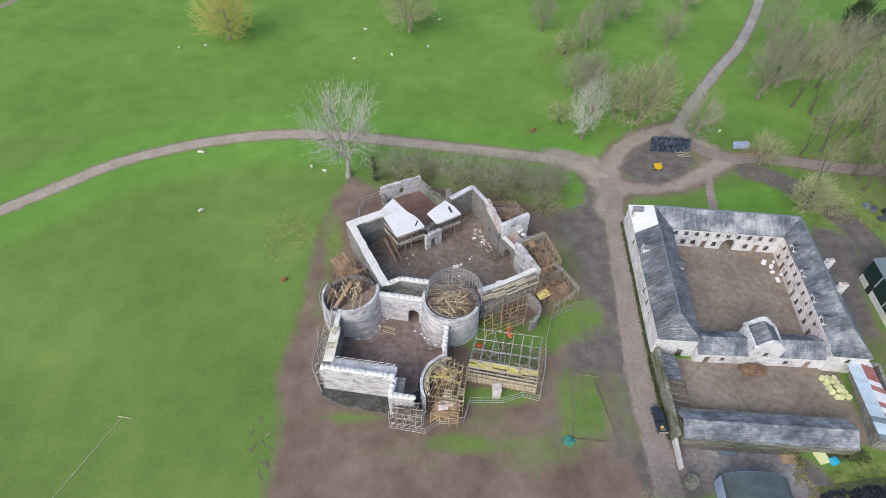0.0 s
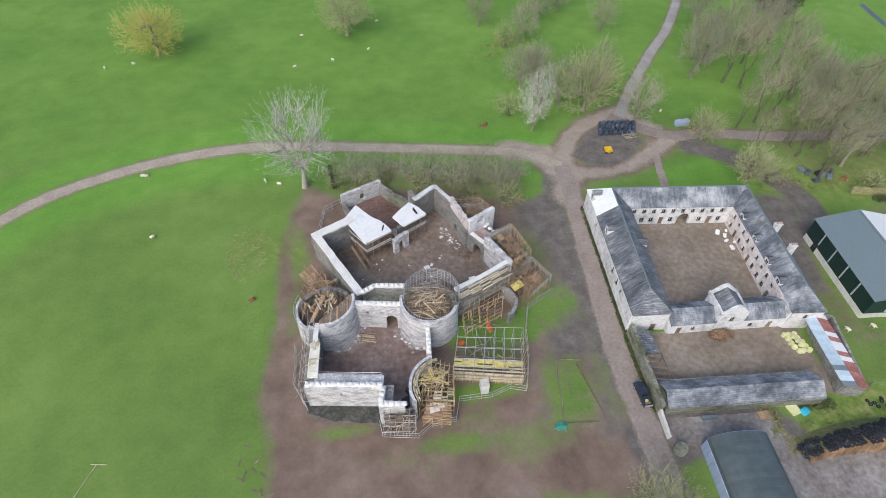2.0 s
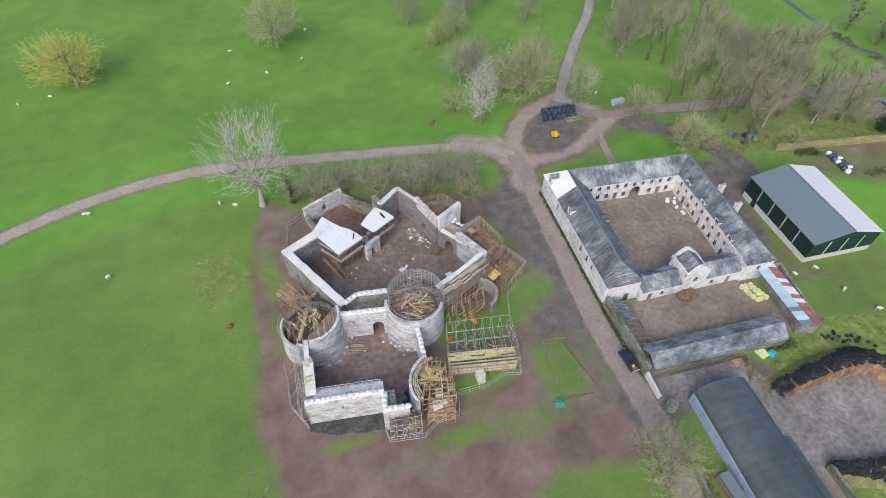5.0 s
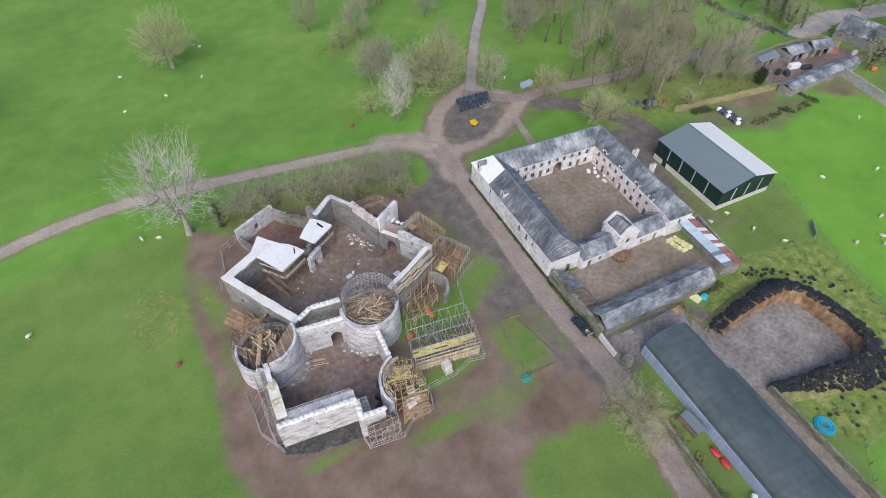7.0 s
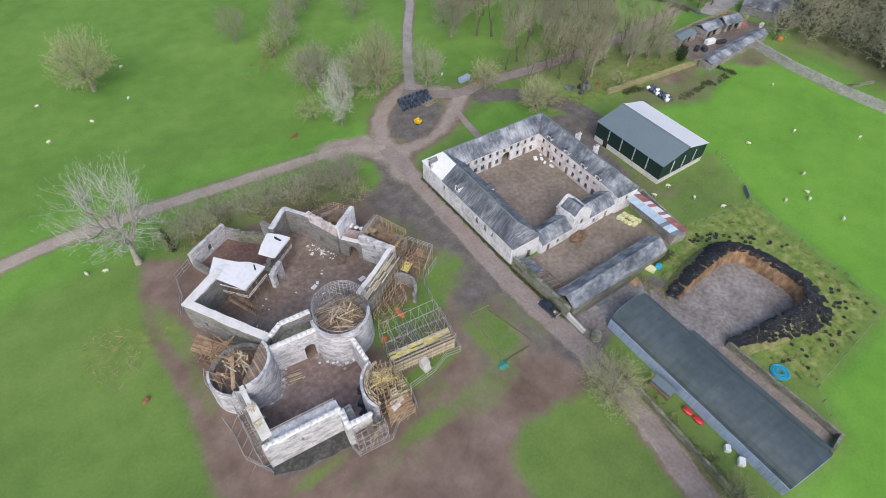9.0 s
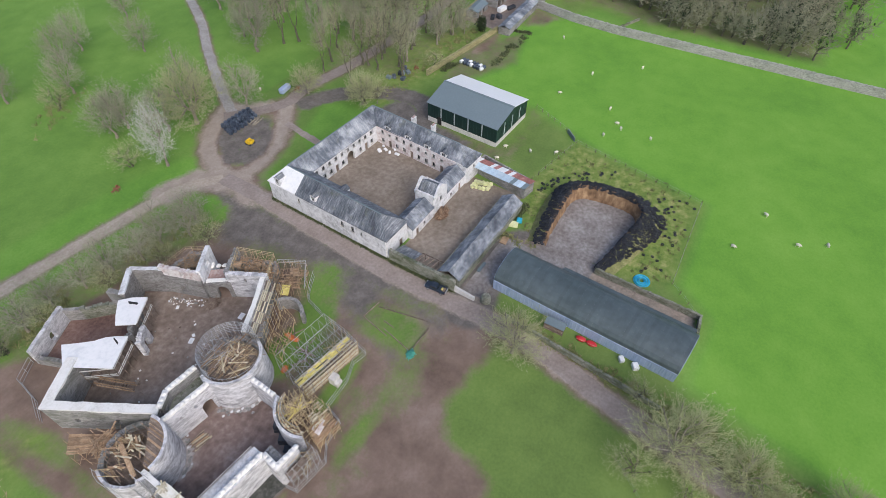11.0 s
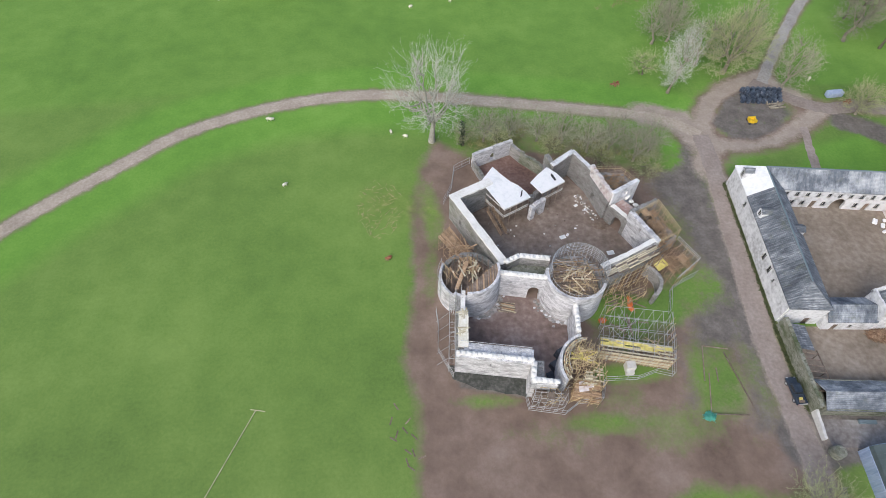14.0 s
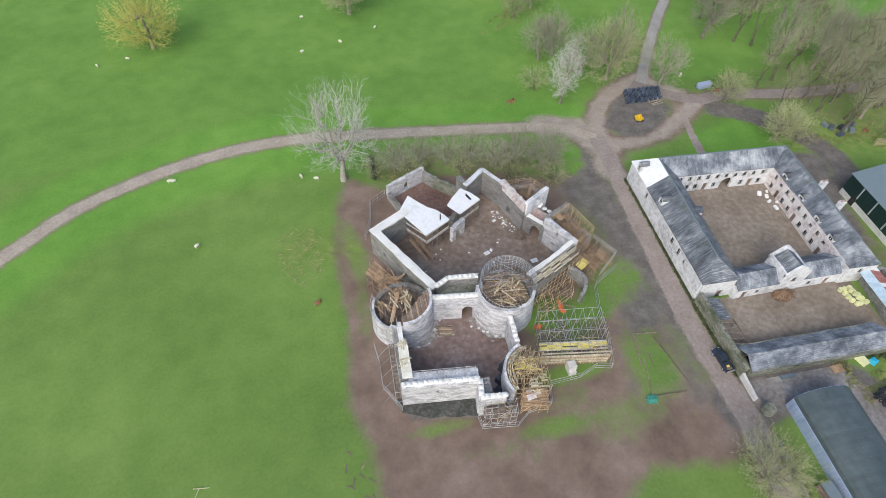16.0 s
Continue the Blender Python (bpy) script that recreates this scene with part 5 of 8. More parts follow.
# lime spilt round the feet of the gate towers
for k, (c, r, w_, a0, a1) in enumerate((((-18.1, 64.7), 6.0, 1.5, 275, 352), ((1.8, 62.9), 6.0, 1.1, 192, 268))):
    rg = random.Random(60 + k)
    bm = bmesh.new()
    row = []
    for i in range(25):
        a = radians(a0 + (a1 - a0) * i / 24)
        q = r + w_ * (0.35 + 0.65 * math.sin(math.pi * i / 24)) * rg.uniform(0.7, 1.2)
        row.append([bm.verts.new((c[0] + d * math.cos(a), c[1] + d * math.sin(a), z)) for d, z in ((r - 0.2, 0.2), (q * 0.5 + r * 0.5, 0.16), (q, 0.085))])
    for p, q in zip(row, row[1:]):
        for j in range(2):
            bm.faces.new((p[j], p[j + 1], q[j + 1], q[j]))
    bmesh.ops.recalc_face_normals(bm, faces=bm.faces)
    tagged(part("lime_spill", bm, M_LIMESPILL), "pale dried lime spilt at the tower's foot", "lime spill")
for x, y, sx, sy, sz, rz, lab in ((-1.6, 49.6, 1.5, 2.6, 2.2, 35, "stack under a dark blue tarpaulin in the court corner"), (-3.0, 47.6, 1.6, 2.2, 1.5, 30, "low stack under a dark tarpaulin"), (-4.2, 46.0, 1.2, 1.6, 0.9, 20, "low stack under a dark tarpaulin")):
    bm = bmesh.new()
    box(bm, -sx / 2, -sy / 2, 0, sx / 2, sy / 2, sz)
    bmesh.ops.subdivide_edges(bm, edges=bm.edges[:], cuts=3, use_grid_fill=True)
    rg = random.Random(int(x * 10))
    for v in bm.verts:
        v.co = Vector((v.co.x * (1.12 - 0.14 * v.co.z / sz) + rg.uniform(-.08, .08), v.co.y * (1.12 - 0.14 * v.co.z / sz) + rg.uniform(-.08, .08), max(0, v.co.z + (rg.uniform(-.16, .1) if v.co.z > 0.1 else 0))))
    ob = tagged(part("tarpaulin_cover", bm, M_TARP), lab, "covered stack")
    ob.matrix_basis = pose(x, y, 0.09, 0, 0, rz)

# ---- stable court ----
EAVE, RIDGE = 5.6, 8.9
O_NW, O_NE, O_SE, O_SW = (43.3, 91.8), (81.3, 88.4), (78.6, 52.4), (41.0, 56.2)
I_NW, I_NE, I_SE, I_SW = (50.7, 85.2), (75.5, 82.9), (72.3, 53.0), (48.2, 55.7)
R_NW, R_NE, R_WS, R_ES = (47.0, 88.5), (78.4, 85.6), (44.6, 59.6), (75.6, 56.8)
stables = thing("stable_court", "two-storey white-rendered stable court with worn slate roofs", "stable building", (60, 72, 0))
floor_piece("floor_court", [(44, 91), (42, 57), (57.8, 54.2), (63.2, 54.0), (78, 53), (80.5, 87.8)], 0.07, M_YARD, "damp concrete floor of the stable court")
floor_piece("floor_yard", [(40.8, 55), (40.6, 39), (70, 39), (75, 38), (75.5, 54)], 0.08, M_YARD, "muddy floor of the rear yard")


def opening_fill(parent, p0, p1, thick, o, kind):
    """Sash or plank door set back in an opening, with a sill."""
    p0, p1 = Vector(p0), Vector(p1)
    u = (p1 - p0).normalized()
    nrm = Vector((-u.y, u.x))
    s0, s1, zs, zh, arch = o
    def blk(a, b, n0, n1, z0, z1):
        bm = bmesh.new()
        q = [p0 + u * a + nrm * n0, p0 + u * b + nrm * n0, p0 + u * b + nrm * n1, p0 + u * a + nrm * n1]
        hexa(bm, [(v.x, v.y, z0) for v in q] + [(v.x, v.y, z1) for v in q])
        return bm
    win = part("window" if kind == "window" else "door", blk(s0, s1, -0.04, 0.04, zs, zh), M_GLASS if kind == "window" else M_WOODOLD, parent)
    if kind == "window":
        bm = blk((s0 + s1) / 2 - 0.04, (s0 + s1) / 2 + 0.04, -0.07, 0.07, zs, zh)
        part("glazing_bar", bm, M_FRAME, win)
        part("sill", blk(s0 - 0.1, s1 + 0.1, -thick / 2 - 0.1, thick / 2 + 0.1, zs - 0.14, zs), M_FRAME, win)


def row_openings(run, zs, zh, w, step, start, skip=()):
    out, s, k = [], start, 0
    while s + w < run - 0.5:
        if k not in skip:
            out.append((s, s + w, zs, zh, False))
        s += step
        k += 1
    return out


def stable_wall(p0, p1, openings, kinds, h=EAVE, thick=0.6, mat=M_PLASTER, label=""):
    bm = bmesh.new()
    wall(bm, p0, p1, thick, -0.1, h, openings)
    w = part("wall", bm, mat, stables, label)
    for o, k in zip(openings, kinds):
        if k:
            opening_fill(w, p0, p1, thick, o, k)
    return w


def two_rows(run, step, start, arch=None, doors=(2, 5)):
    ops, kinds = [], []
    lo = row_openings(run, 0.9, 2.2, 1.0, step, start)
    for k, o in enumerate(lo):
        if arch and arch[0] - 0.6 < (o[0] + o[1]) / 2 < arch[1] + 0.6:
            continue
        if k in doors:
            o, kd = (o[0], o[1] + 0.1, 0.0, 2.3, False), "door"
        else:
            kd = "window"
        ops.append(o)
        kinds.append(kd)
    for o in row_openings(run, 3.7, 4.8, 0.9, step, start):
        ops.append(o)
        kinds.append("window")
    if arch:
        ops.append((arch[0], arch[1], 0.0, 3.3, True))
        kinds.append("")
    return ops, kinds


def dist(a, b):
    return (Vector(b) - Vector(a)).length


ops, kinds = two_rows(dist(I_NW, I_NE), 2.3, 1.2, (12.5, 15.3), (3, 8))
stable_wall(I_NW, I_NE, ops, kinds, label="white court front with small sash windows and an archway")
ops, kinds = two_rows(dist(I_NE, I_SE), 2.5, 2.0, None, (1, 4, 8))
stable_wall(I_NE, (72.5, 56.4), ops[:-2], kinds[:-2], mat=M_PINKRENDER, label="patchy white and pink court front with windows")
ops, kinds = two_rows(dist(I_NW, I_SW), 3.2, 1.2, None, (2, 6))
stable_wall(I_NW, I_SW, ops, kinds)
stable_wall(O_NW, O_NE, row_openings(dist(O_NW, O_NE), 1.0, 2.2, 0.9, 4.2, 2), ["window"] * 9)
stable_wall(O_NE, O_SE, [], [])
W_OPS = [(9, 9.9, 3.2, 4.5, False), (22.5, 23.5, 3.0, 4.6, False), (25.6, 26.6, 3.0, 4.6, False), (28.4, 29.0, 3.3, 4.2, False)]
stable_wall(O_NW, O_SW, W_OPS, ["window"] * 4, label="grey-stained white outer wall with few openings")
stable_wall(O_SW, I_SW, [(4.2, 5.4, 0, 2.2, False)], ["door"])
stable_wall(I_SE, O_SE, [(2.6, 3.5, 3.4, 4.5, False)], ["window"])
stable_wall((72.5, 56.4), I_SE, [], [])


def grow(p, c, d):
    v = Vector(p) - Vector(c)
    return tuple(Vector(p) + v.normalized() * d)


def roof(parent, faces, mat, label="", thick=0.22, name="roof"):
    bm = bmesh.new()
    for f in faces:
        slab(bm, f, thick)
    bmesh.ops.recalc_face_normals(bm, faces=bm.faces)
    return part(name, bm, mat, parent, label)


def z3(p, z):
    return (p[0], p[1], z)


E_ = EAVE - 0.05
oNW, oNE, oSE, oSW = (42.9, 92.2), (81.7, 88.8), (78.9, 52.0), (40.6, 55.8)
iNW, iNE, iSE, iSW = (51.1, 84.8), (75.1, 82.5), (71.9, 52.6), (48.6, 55.3)
def on(a, b, t):
    return tuple(Vector(a).lerp(Vector(b), t))
roof(stables, [[z3(iNW, E_), z3(iNE, E_), z3(R_NE, RIDGE), z3(R_NW, RIDGE)], [z3(R_NW, RIDGE), z3(R_NE, RIDGE), z3(oNE, E_), z3(oNW, E_)]], M_SLATEN, "worn grey slate roof")
wc, wr = on(oNW, oSW, 0.25), on(R_NW, R_WS, 0.2)
roof(stables, [[z3(wc, E_), z3(oSW, E_), z3(R_WS, RIDGE), z3(wr, RIDGE)], [z3(iSW, E_), z3(iNW, E_), z3(R_NW, RIDGE), z3(R_WS, RIDGE)], [z3(oSW, E_), z3(iSW, E_), z3(R_WS, RIDGE)]], M_SLATE, "streaked dark slate roof")
roof(stables, [[z3(oNW, E_ + 0.03), z3(wc, E_ + 0.03), z3(wr, RIDGE + 0.03), z3(R_NW, RIDGE + 0.03)]], M_SHEET, "white sheeting over the roof's corner", name="roof_sheet")
roof(stables, [[z3(iNE, E_), z3(iSE, E_), z3(R_ES, RIDGE), z3(R_NE, RIDGE)], [z3(oSE, E_), z3(oNE, E_), z3(R_NE, RIDGE), z3(R_ES, RIDGE)], [z3(iSE, E_), z3(oSE, E_), z3(R_ES, RIDGE)]], M_SLATEE, "lichen-grey slate roof")
for a, b in ((R_NW, R_NE), (R_NW, R_WS), (R_NE, R_ES)):
    bm = bmesh.new()
    wall(bm, a, b, 0.25, RIDGE - 0.1, RIDGE + 0.1)
    part("ridge_tiles", bm, M_GREYROOF, stables, "grey ridge tiles")
for (x, y), z in (((78.2, 72.2), 9.7), ((77.9, 66.0), 9.7)):
    bm = bmesh.new()
    box(bm, x - 0.7, y - 0.4, 6.5, x + 0.7, y + 0.4, z)
    box(bm, x - 0.78, y - 0.48, z, x + 0.78, y + 0.48, z + 0.15)
    ch = part("chimney", bm, M_PLASTER, stables, "pale rendered chimney stack")
    for o in (-0.5, 0.1, 0.6):
        bm = bmesh.new()
        bmesh.ops.create_cone(bm, cap_ends=True, segments=8, radius1=0.17, radius2=0.13, depth=0.5, matrix=Matrix.Translation((x + o * 0.8, y, z + 0.35)))
        part("chimney_pot", bm, M_BRICKPATCH, ch)


def dormer(p, d, w, h, depth, label=""):
    """A small gabled dormer whose front faces d."""
    d = Vector(d).normalized()
    u = Vector((-d.y, d.x))
    p = Vector(p)
    b0 = [p.xy + u * -w / 2, p.xy + u * w / 2]
    bk = [q - d * depth for q in b0]
    bm = bmesh.new()
    z0, z1 = p.z, p.z + h
    wall(bm, b0[0], b0[1], 0.25, z0 - 1.4, z1, [(w * 0.25, w * 0.75, z0 - 0.3, z1 - 0.15, False)])
    wall(bm, b0[0], bk[0], 0.2, z0 - 0.8, z1)
    wall(bm, b0[1], bk[1], 0.2, z0 - 0.8, z1)
    dm = part("dormer", bm, M_PLASTER, stables, label)
    opening_fill(dm, b0[0], b0[1], 0.2, (w * 0.25, w * 0.75, z0 - 0.3, z1 - 0.15, False), "window")
    f0, f1 = p.xy + d * 0.2, p.xy - d * depth
    e0, e1 = b0[0] + d * 0.2 - u * 0.15, b0[1] + d * 0.2 + u * 0.15
    roof(dm, [[(e0.x, e0.y, z1), (f0.x, f0.y, z1 + 0.7), (f1.x, f1.y, z1 + 0.7), ((e0 - d * depth).x, (e0 - d * depth).y, z1)],
              [(f0.x, f0.y, z1 + 0.7), (e1.x, e1.y, z1), ((e1 - d * depth).x, (e1 - d * depth).y, z1), (f1.x, f1.y, z1 + 0.7)]], M_SLATE, thick=0.12, name="dormer_roof")


dormer((42.6, 77.6, 6.3), (-1, 0.06), 1.6, 1.1, 2.2, "small slated dormer")
dormer((42.9, 88.6, 6.5), (-1, 0.06), 1.4, 1.2, 2.0, "small slated dormer")
for t in (0.16, 0.42, 0.66, 0.86):
    p = Vector(I_NE).lerp(Vector((72.5, 56.4)), t)
    dormer((p.x, p.y, 5.6), (-1, 0.1), 1.9, 0.9, 2.4, "white gabled dormer over the court front")
dormer((49.9, 73.5, 5.7), (1, -0.06), 1.8, 0.9, 2.2, "white gabled dormer over the court front")

# front range and gatehouse
front = thing("front_range", "low slated front range of the stable court", "stable building", (60, 56, 0))
def plain_block(parent, a, b, depth, h, mat, ops=(), kinds=(), ops_back=()):
    """Four walls: a to b is the front, the back lies depth to its left."""
    a, b = Vector(a), Vector(b)
    u = (b - a).normalized()
    nrm = Vector((-u.y, u.x)) * depth
    for (p, q, o, kd) in ((a, b, list(ops), list(kinds)), (b, b + nrm, [], []), (b + nrm, a + nrm, list(ops_back), []), (a + nrm, a, [], [])):
        bm = bmesh.new()
        wall(bm, p, q, 0.45, -0.1, h, o)
        w = part("wall", bm, mat, parent)
        for oo, k in zip(o, kd):
            if k:
                opening_fill(w, p, q, 0.45, oo, k)


plain_block(front, (48.6, 54.4), (57.6, 54.1), 4.6, 3.3, M_PLASTER, [(1.5, 2.6, 0, 2.1, False), (4.5, 5.3, 1, 2, False)], ["door", "window"])
plain_block(front, (63.4, 53.8), (72.0, 53.4), 4.6, 3.3, M_PLASTER, [(1.5, 2.4, 1, 2, False), (5.5, 6.6, 0, 2.1, False)], ["window", "door"])
for x0, x1, y0, y1 in ((48.4, 57.7, 54.0, 53.7), (63.2, 72.2, 53.5, 53.1)):
    roof(front, [[(x0, y0, 3.25), (x1, y1, 3.25), (x1, y1 + 2.7, 5.2), (x0, y0 + 2.7, 5.2)], [(x0, y0 + 2.7, 5.2), (x1, y1 + 2.7, 5.2), (x1, y1 + 5.4, 3.25), (x0, y0 + 5.4, 3.25)]], M_SLATEN, "lichen-grey slate roof")
gate = thing("gatehouse", "pale gatehouse with curved parapet gables and slate roof", "gatehouse", (60.5, 56, 0))
plain_block(gate, (57.7, 54.0), (63.3, 53.7), 5.2, 5.6, M_PLASTER, [(2.4, 3.3, 3.4, 4.6, False)], ["window"], [(1.6, 4.0, -0.1, 3.4, True)])
roof(gate, [[(57.9, 54.0, 5.6), (60.6, 54.0, 7.6), (60.6, 59.2, 7.6), (57.9, 59.2, 5.6)], [(60.6, 54.0, 7.6), (63.2, 53.8, 5.6), (63.2, 59.0, 5.6), (60.6, 59.2, 7.6)]], M_SLATE, "dark slate roof")
for y in (53.85, 59.05):
    bm = bmesh.new()
    for k in range(14):
        t0, t1 = k / 14, (k + 1) / 14
        f = lambda t: 6.0 + 2.2 * math.sin(math.pi * t) ** 1.6
        x0, x1 = 57.5 + 6.0 * t0, 57.5 + 6.0 * t1
        hexa(bm, [(x0, y - 0.25, 5.5), (x1, y - 0.25, 5.5), (x1, y + 0.25, 5.5), (x0, y + 0.25, 5.5), (x0, y - 0.25, f(t0)), (x1, y - 0.25, f(t1)), (x1, y + 0.25, f(t1)), (x0, y + 0.25, f(t0))])
    part("parapet", bm, M_PLASTER, gate, "curved pale parapet gable")
bm = bmesh.new()
wall(bm, (57.7, 53.8), (57.7, 59.2), 0.4, 5.5, 6.5, ragged=0.1)
part("parapet", bm, M_PLASTER, gate)

# rear yard
bm = bmesh.new()
wall(bm, (41.0, 55.4), (40.4, 38.4), 0.7, -0.1, 3.3, ragged=0.15)
yw = tagged(part("wall_yard", bm, M_MOSSWALL), "tall mossy rubble yard wall", "wall", kind="structure")
bm = bmesh.new()
wall(bm, (40.4, 38.4), (40.2, 33.6), 0.5, -0.1, 1.6, ragged=0.1, z1b=1.1)
tagged(part("wall_roadside", bm, M_CONCRETE), "low pale wall end beside the road", "wall", kind="structure")
lean = thing("yard_shed", "long low slate-roofed shed along the yard", "shed", (55, 39.5, 0))
plain_block(lean, (41.4, 38.2), (70.2, 36.6), 5.0, 2.6, M_MOSSWALL)
k = 18
for side in (0, 1):
    bm = bmesh.new()
    for i in range(k):
        s0, s1 = i / k, (i + 1) / k
        sag = lambda s: -0.25 * math.sin(math.pi * ((s * 3) % 1))
        def rp(s, across, z):
            a = Vector((41.3 + 4 * (s == 0) * 0, 38.0)).lerp(Vector((70.3, 36.4)), s)
            return (a.x, a.y + across, z + sag(s) * 0.5)
        q = [rp(s0, -0.1, 2.55), rp(s1, -0.1, 2.55), rp(s1, 2.6, 4.4), rp(s0, 2.6, 4.4)] if side == 0 else [rp(s0, 2.6, 4.4), rp(s1, 2.6, 4.4), rp(s1, 5.5, 2.55), rp(s0, 5.5, 2.55)]
        slab(bm, q, 0.2)
    part("roof", bm, M_SLATEE, lean, "sagging grey slate roof with moss")
lt = thing("open_lean_to", "half-collapsed lean-to with bare rafters in the yard corner", "lean-to", (43, 47, 0))
roof(lt, [[(41.4, 54.2, 3.0), (41.2, 49.2, 3.0), (44.2, 49.0, 2.2), (44.4, 54.0, 2.2)]], M_SLATE)
for k in range(7):
    stick("rafter", TIMBER, lt, (41.0, 48.4 - k * 1.2, 3.1), (44.6, 48.2 - k * 1.2, 2.1))
for k in range(3):
    stick("post", POST, lt, (44.5, 48.2 - k * 3.4, 0), (44.5, 48.2 - k * 3.4, 2.2))
stick("wall_plate", TIMBER, lt, (44.5, 49, 2.15), (44.5, 40.8, 2.15))

shed = thing("tin_shed", "long shed with patched blue, white and rust-red sheet roof", "shed", (77, 45.5, 0))
plain_block(shed, (74.5, 37.9), (78.3, 37.1), 15.6, 3.2, M_GREYSTONE)
rng = random.Random(5)
A0, A1 = Vector((75.6, 54.2)), Vector((74.1, 37.8))
B0, B1 = Vector((79.9, 52.6)), Vector((78.5, 36.6))
n = 15
for i in range(n):
    for j, (f0, f1) in enumerate(((0, 0.5), (0.5, 1.0))):
        a, b = A0.lerp(A1, i / n), A0.lerp(A1, (i + 1) / n)
        c, d = B0.lerp(B1, (i + 1) / n), B0.lerp(B1, i / n)
        q = [a.lerp(d, f0), b.lerp(c, f0), b.lerp(c, f1), a.lerp(d, f1)]
        zz = lambda f: 3.3 + 0.3 * (f if f <= 0.5 else 1 - f) * 2
        dz = rng.uniform(0, 0.04)
        bm = bmesh.new()
        slab(bm, [(q[0].x, q[0].y, zz(f0) + dz), (q[1].x, q[1].y, zz(f0) + dz), (q[2].x, q[2].y, zz(f1) + dz), (q[3].x, q[3].y, zz(f1) + dz)], 0.06)
        m_ = M_BLUEROOF if j == 0 else (M_REDROOF if rng.random() < 0.68 else M_WHITEROOF)
        if j == 0 and rng.random() < 0.12:
            m_ = M_GREYROOF
        part("roof_sheet", bm, m_, shed)

# ---- green barn ----
barn = thing("green_barn", "modern steel barn with dark green cladding and grey roof", "barn", (98.5, 64, 0))
BA, BB, BC, BD = Vector((91.4, 75.8)), Vector((89.7, 53.2)), Vector((107.0, 52.1)), Vector((108.9, 74.6))
for a, b, gable in ((BA, BB, 0), (BB, BC, 1), (BC, BD, 0), (BD, BA, 1)):
    bm = bmesh.new()
    wall(bm, a, b, 0.3, -0.1, 1.5, [(3.4, 4.6, -0.1, 1.5, False)] if (a is BA) else [])
    part("plinth", bm, M_CONCRETE, barn, "pale concrete base wall")
    u = (b - a).normalized()
    run = (b - a).length
    if gable:
        bm = bmesh.new()
        for s0, s1 in ((0, 0.5), (0.5, 1)):
            f = lambda s: 6.0 + 2.2 * (1 - abs(s - 0.5) * 2)
            p, q = a.lerp(b, s0), a.lerp(b, s1)
            nn = Vector((-u.y, u.x)) * 0.1
            hexa(bm, [(*(p - nn), 1.5), (*(q - nn), 1.5), (*(q + nn), 1.5), (*(p + nn), 1.5), (*(p - nn), f(s0)), (*(q - nn), f(s1)), (*(q + nn), f(s1)), (*(p + nn), f(s0))])
        part("cladding", bm, M_GREENMETAL, barn, "dark green box-profile cladding")
    else:
        bm = bmesh.new()
        wall(bm, a, b, 0.2, 1.5, 6.0)
        part("cladding", bm, M_GREENMETAL, barn, "dark green box-profile cladding")
    bays = 5 if not gable else 4
    for k in range(1, bays + (0 if not gable else 0)):
        p = a + u * run * k / bays
        bm = bmesh.new()
        out = Vector((u.y, -u.x)) * (-0.13 if (b - a).cross(Vector((98.5, 64)) - a) < 0 else 0.13)
        wall(bm, p - u * 0.17 + out, p + u * 0.17 + out, 0.08, 1.8, 5.7)
        part("skylight_strip", bm, M_PALESTRIP, barn, "pale translucent cladding strip")
    kk = int(run / 0.9)
    bm = bmesh.new()
    for k in range(kk + 1):
        p = a + u * run * k / kk
        out = Vector((u.y, -u.x)) * (-0.11 if (b - a).cross(Vector((98.5, 64)) - a) < 0 else 0.11)
        wall(bm, p - u * 0.05 + out, p + u * 0.05 + out, 0.06, 1.6, 5.9)
    part("cladding_ribs", bm, M_GREENMETAL, barn)
bm = bmesh.new()
wall(bm, BA + (BB - BA).normalized() * 3.3 - Vector((0.2, 0)), BA + (BB - BA).normalized() * 4.7 - Vector((0.2, 0)), 0.08, 0.0, 2.4)
part("door", bm, M_DARK, barn)
mS, mN = (BB + BC) / 2, (BA + BD) / 2
uN = (BA - BB).normalized() * 0.4
# one grey roof; light on the east slope is painted with the paler sheet
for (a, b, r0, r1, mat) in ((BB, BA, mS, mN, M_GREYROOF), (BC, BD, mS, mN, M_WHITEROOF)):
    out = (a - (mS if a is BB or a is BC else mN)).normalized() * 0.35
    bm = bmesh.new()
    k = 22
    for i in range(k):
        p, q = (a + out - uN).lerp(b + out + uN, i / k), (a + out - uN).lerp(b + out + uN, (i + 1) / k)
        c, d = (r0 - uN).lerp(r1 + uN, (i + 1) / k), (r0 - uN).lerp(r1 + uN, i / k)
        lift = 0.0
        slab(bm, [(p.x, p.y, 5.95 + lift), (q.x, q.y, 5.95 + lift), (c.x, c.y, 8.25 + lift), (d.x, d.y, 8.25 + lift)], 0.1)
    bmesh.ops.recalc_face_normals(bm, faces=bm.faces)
    part("roof", bm, mat, barn, "plain grey sheet roof slope" if mat is M_GREYROOF else "grey sheet roof slope, its bright light painted as a paler sheet")
bm = bmesh.new()
wall(bm, mS - uN, mN + uN, 0.5, 8.2, 8.36)
part("ridge_cap", bm, M_GREYROOF, barn)

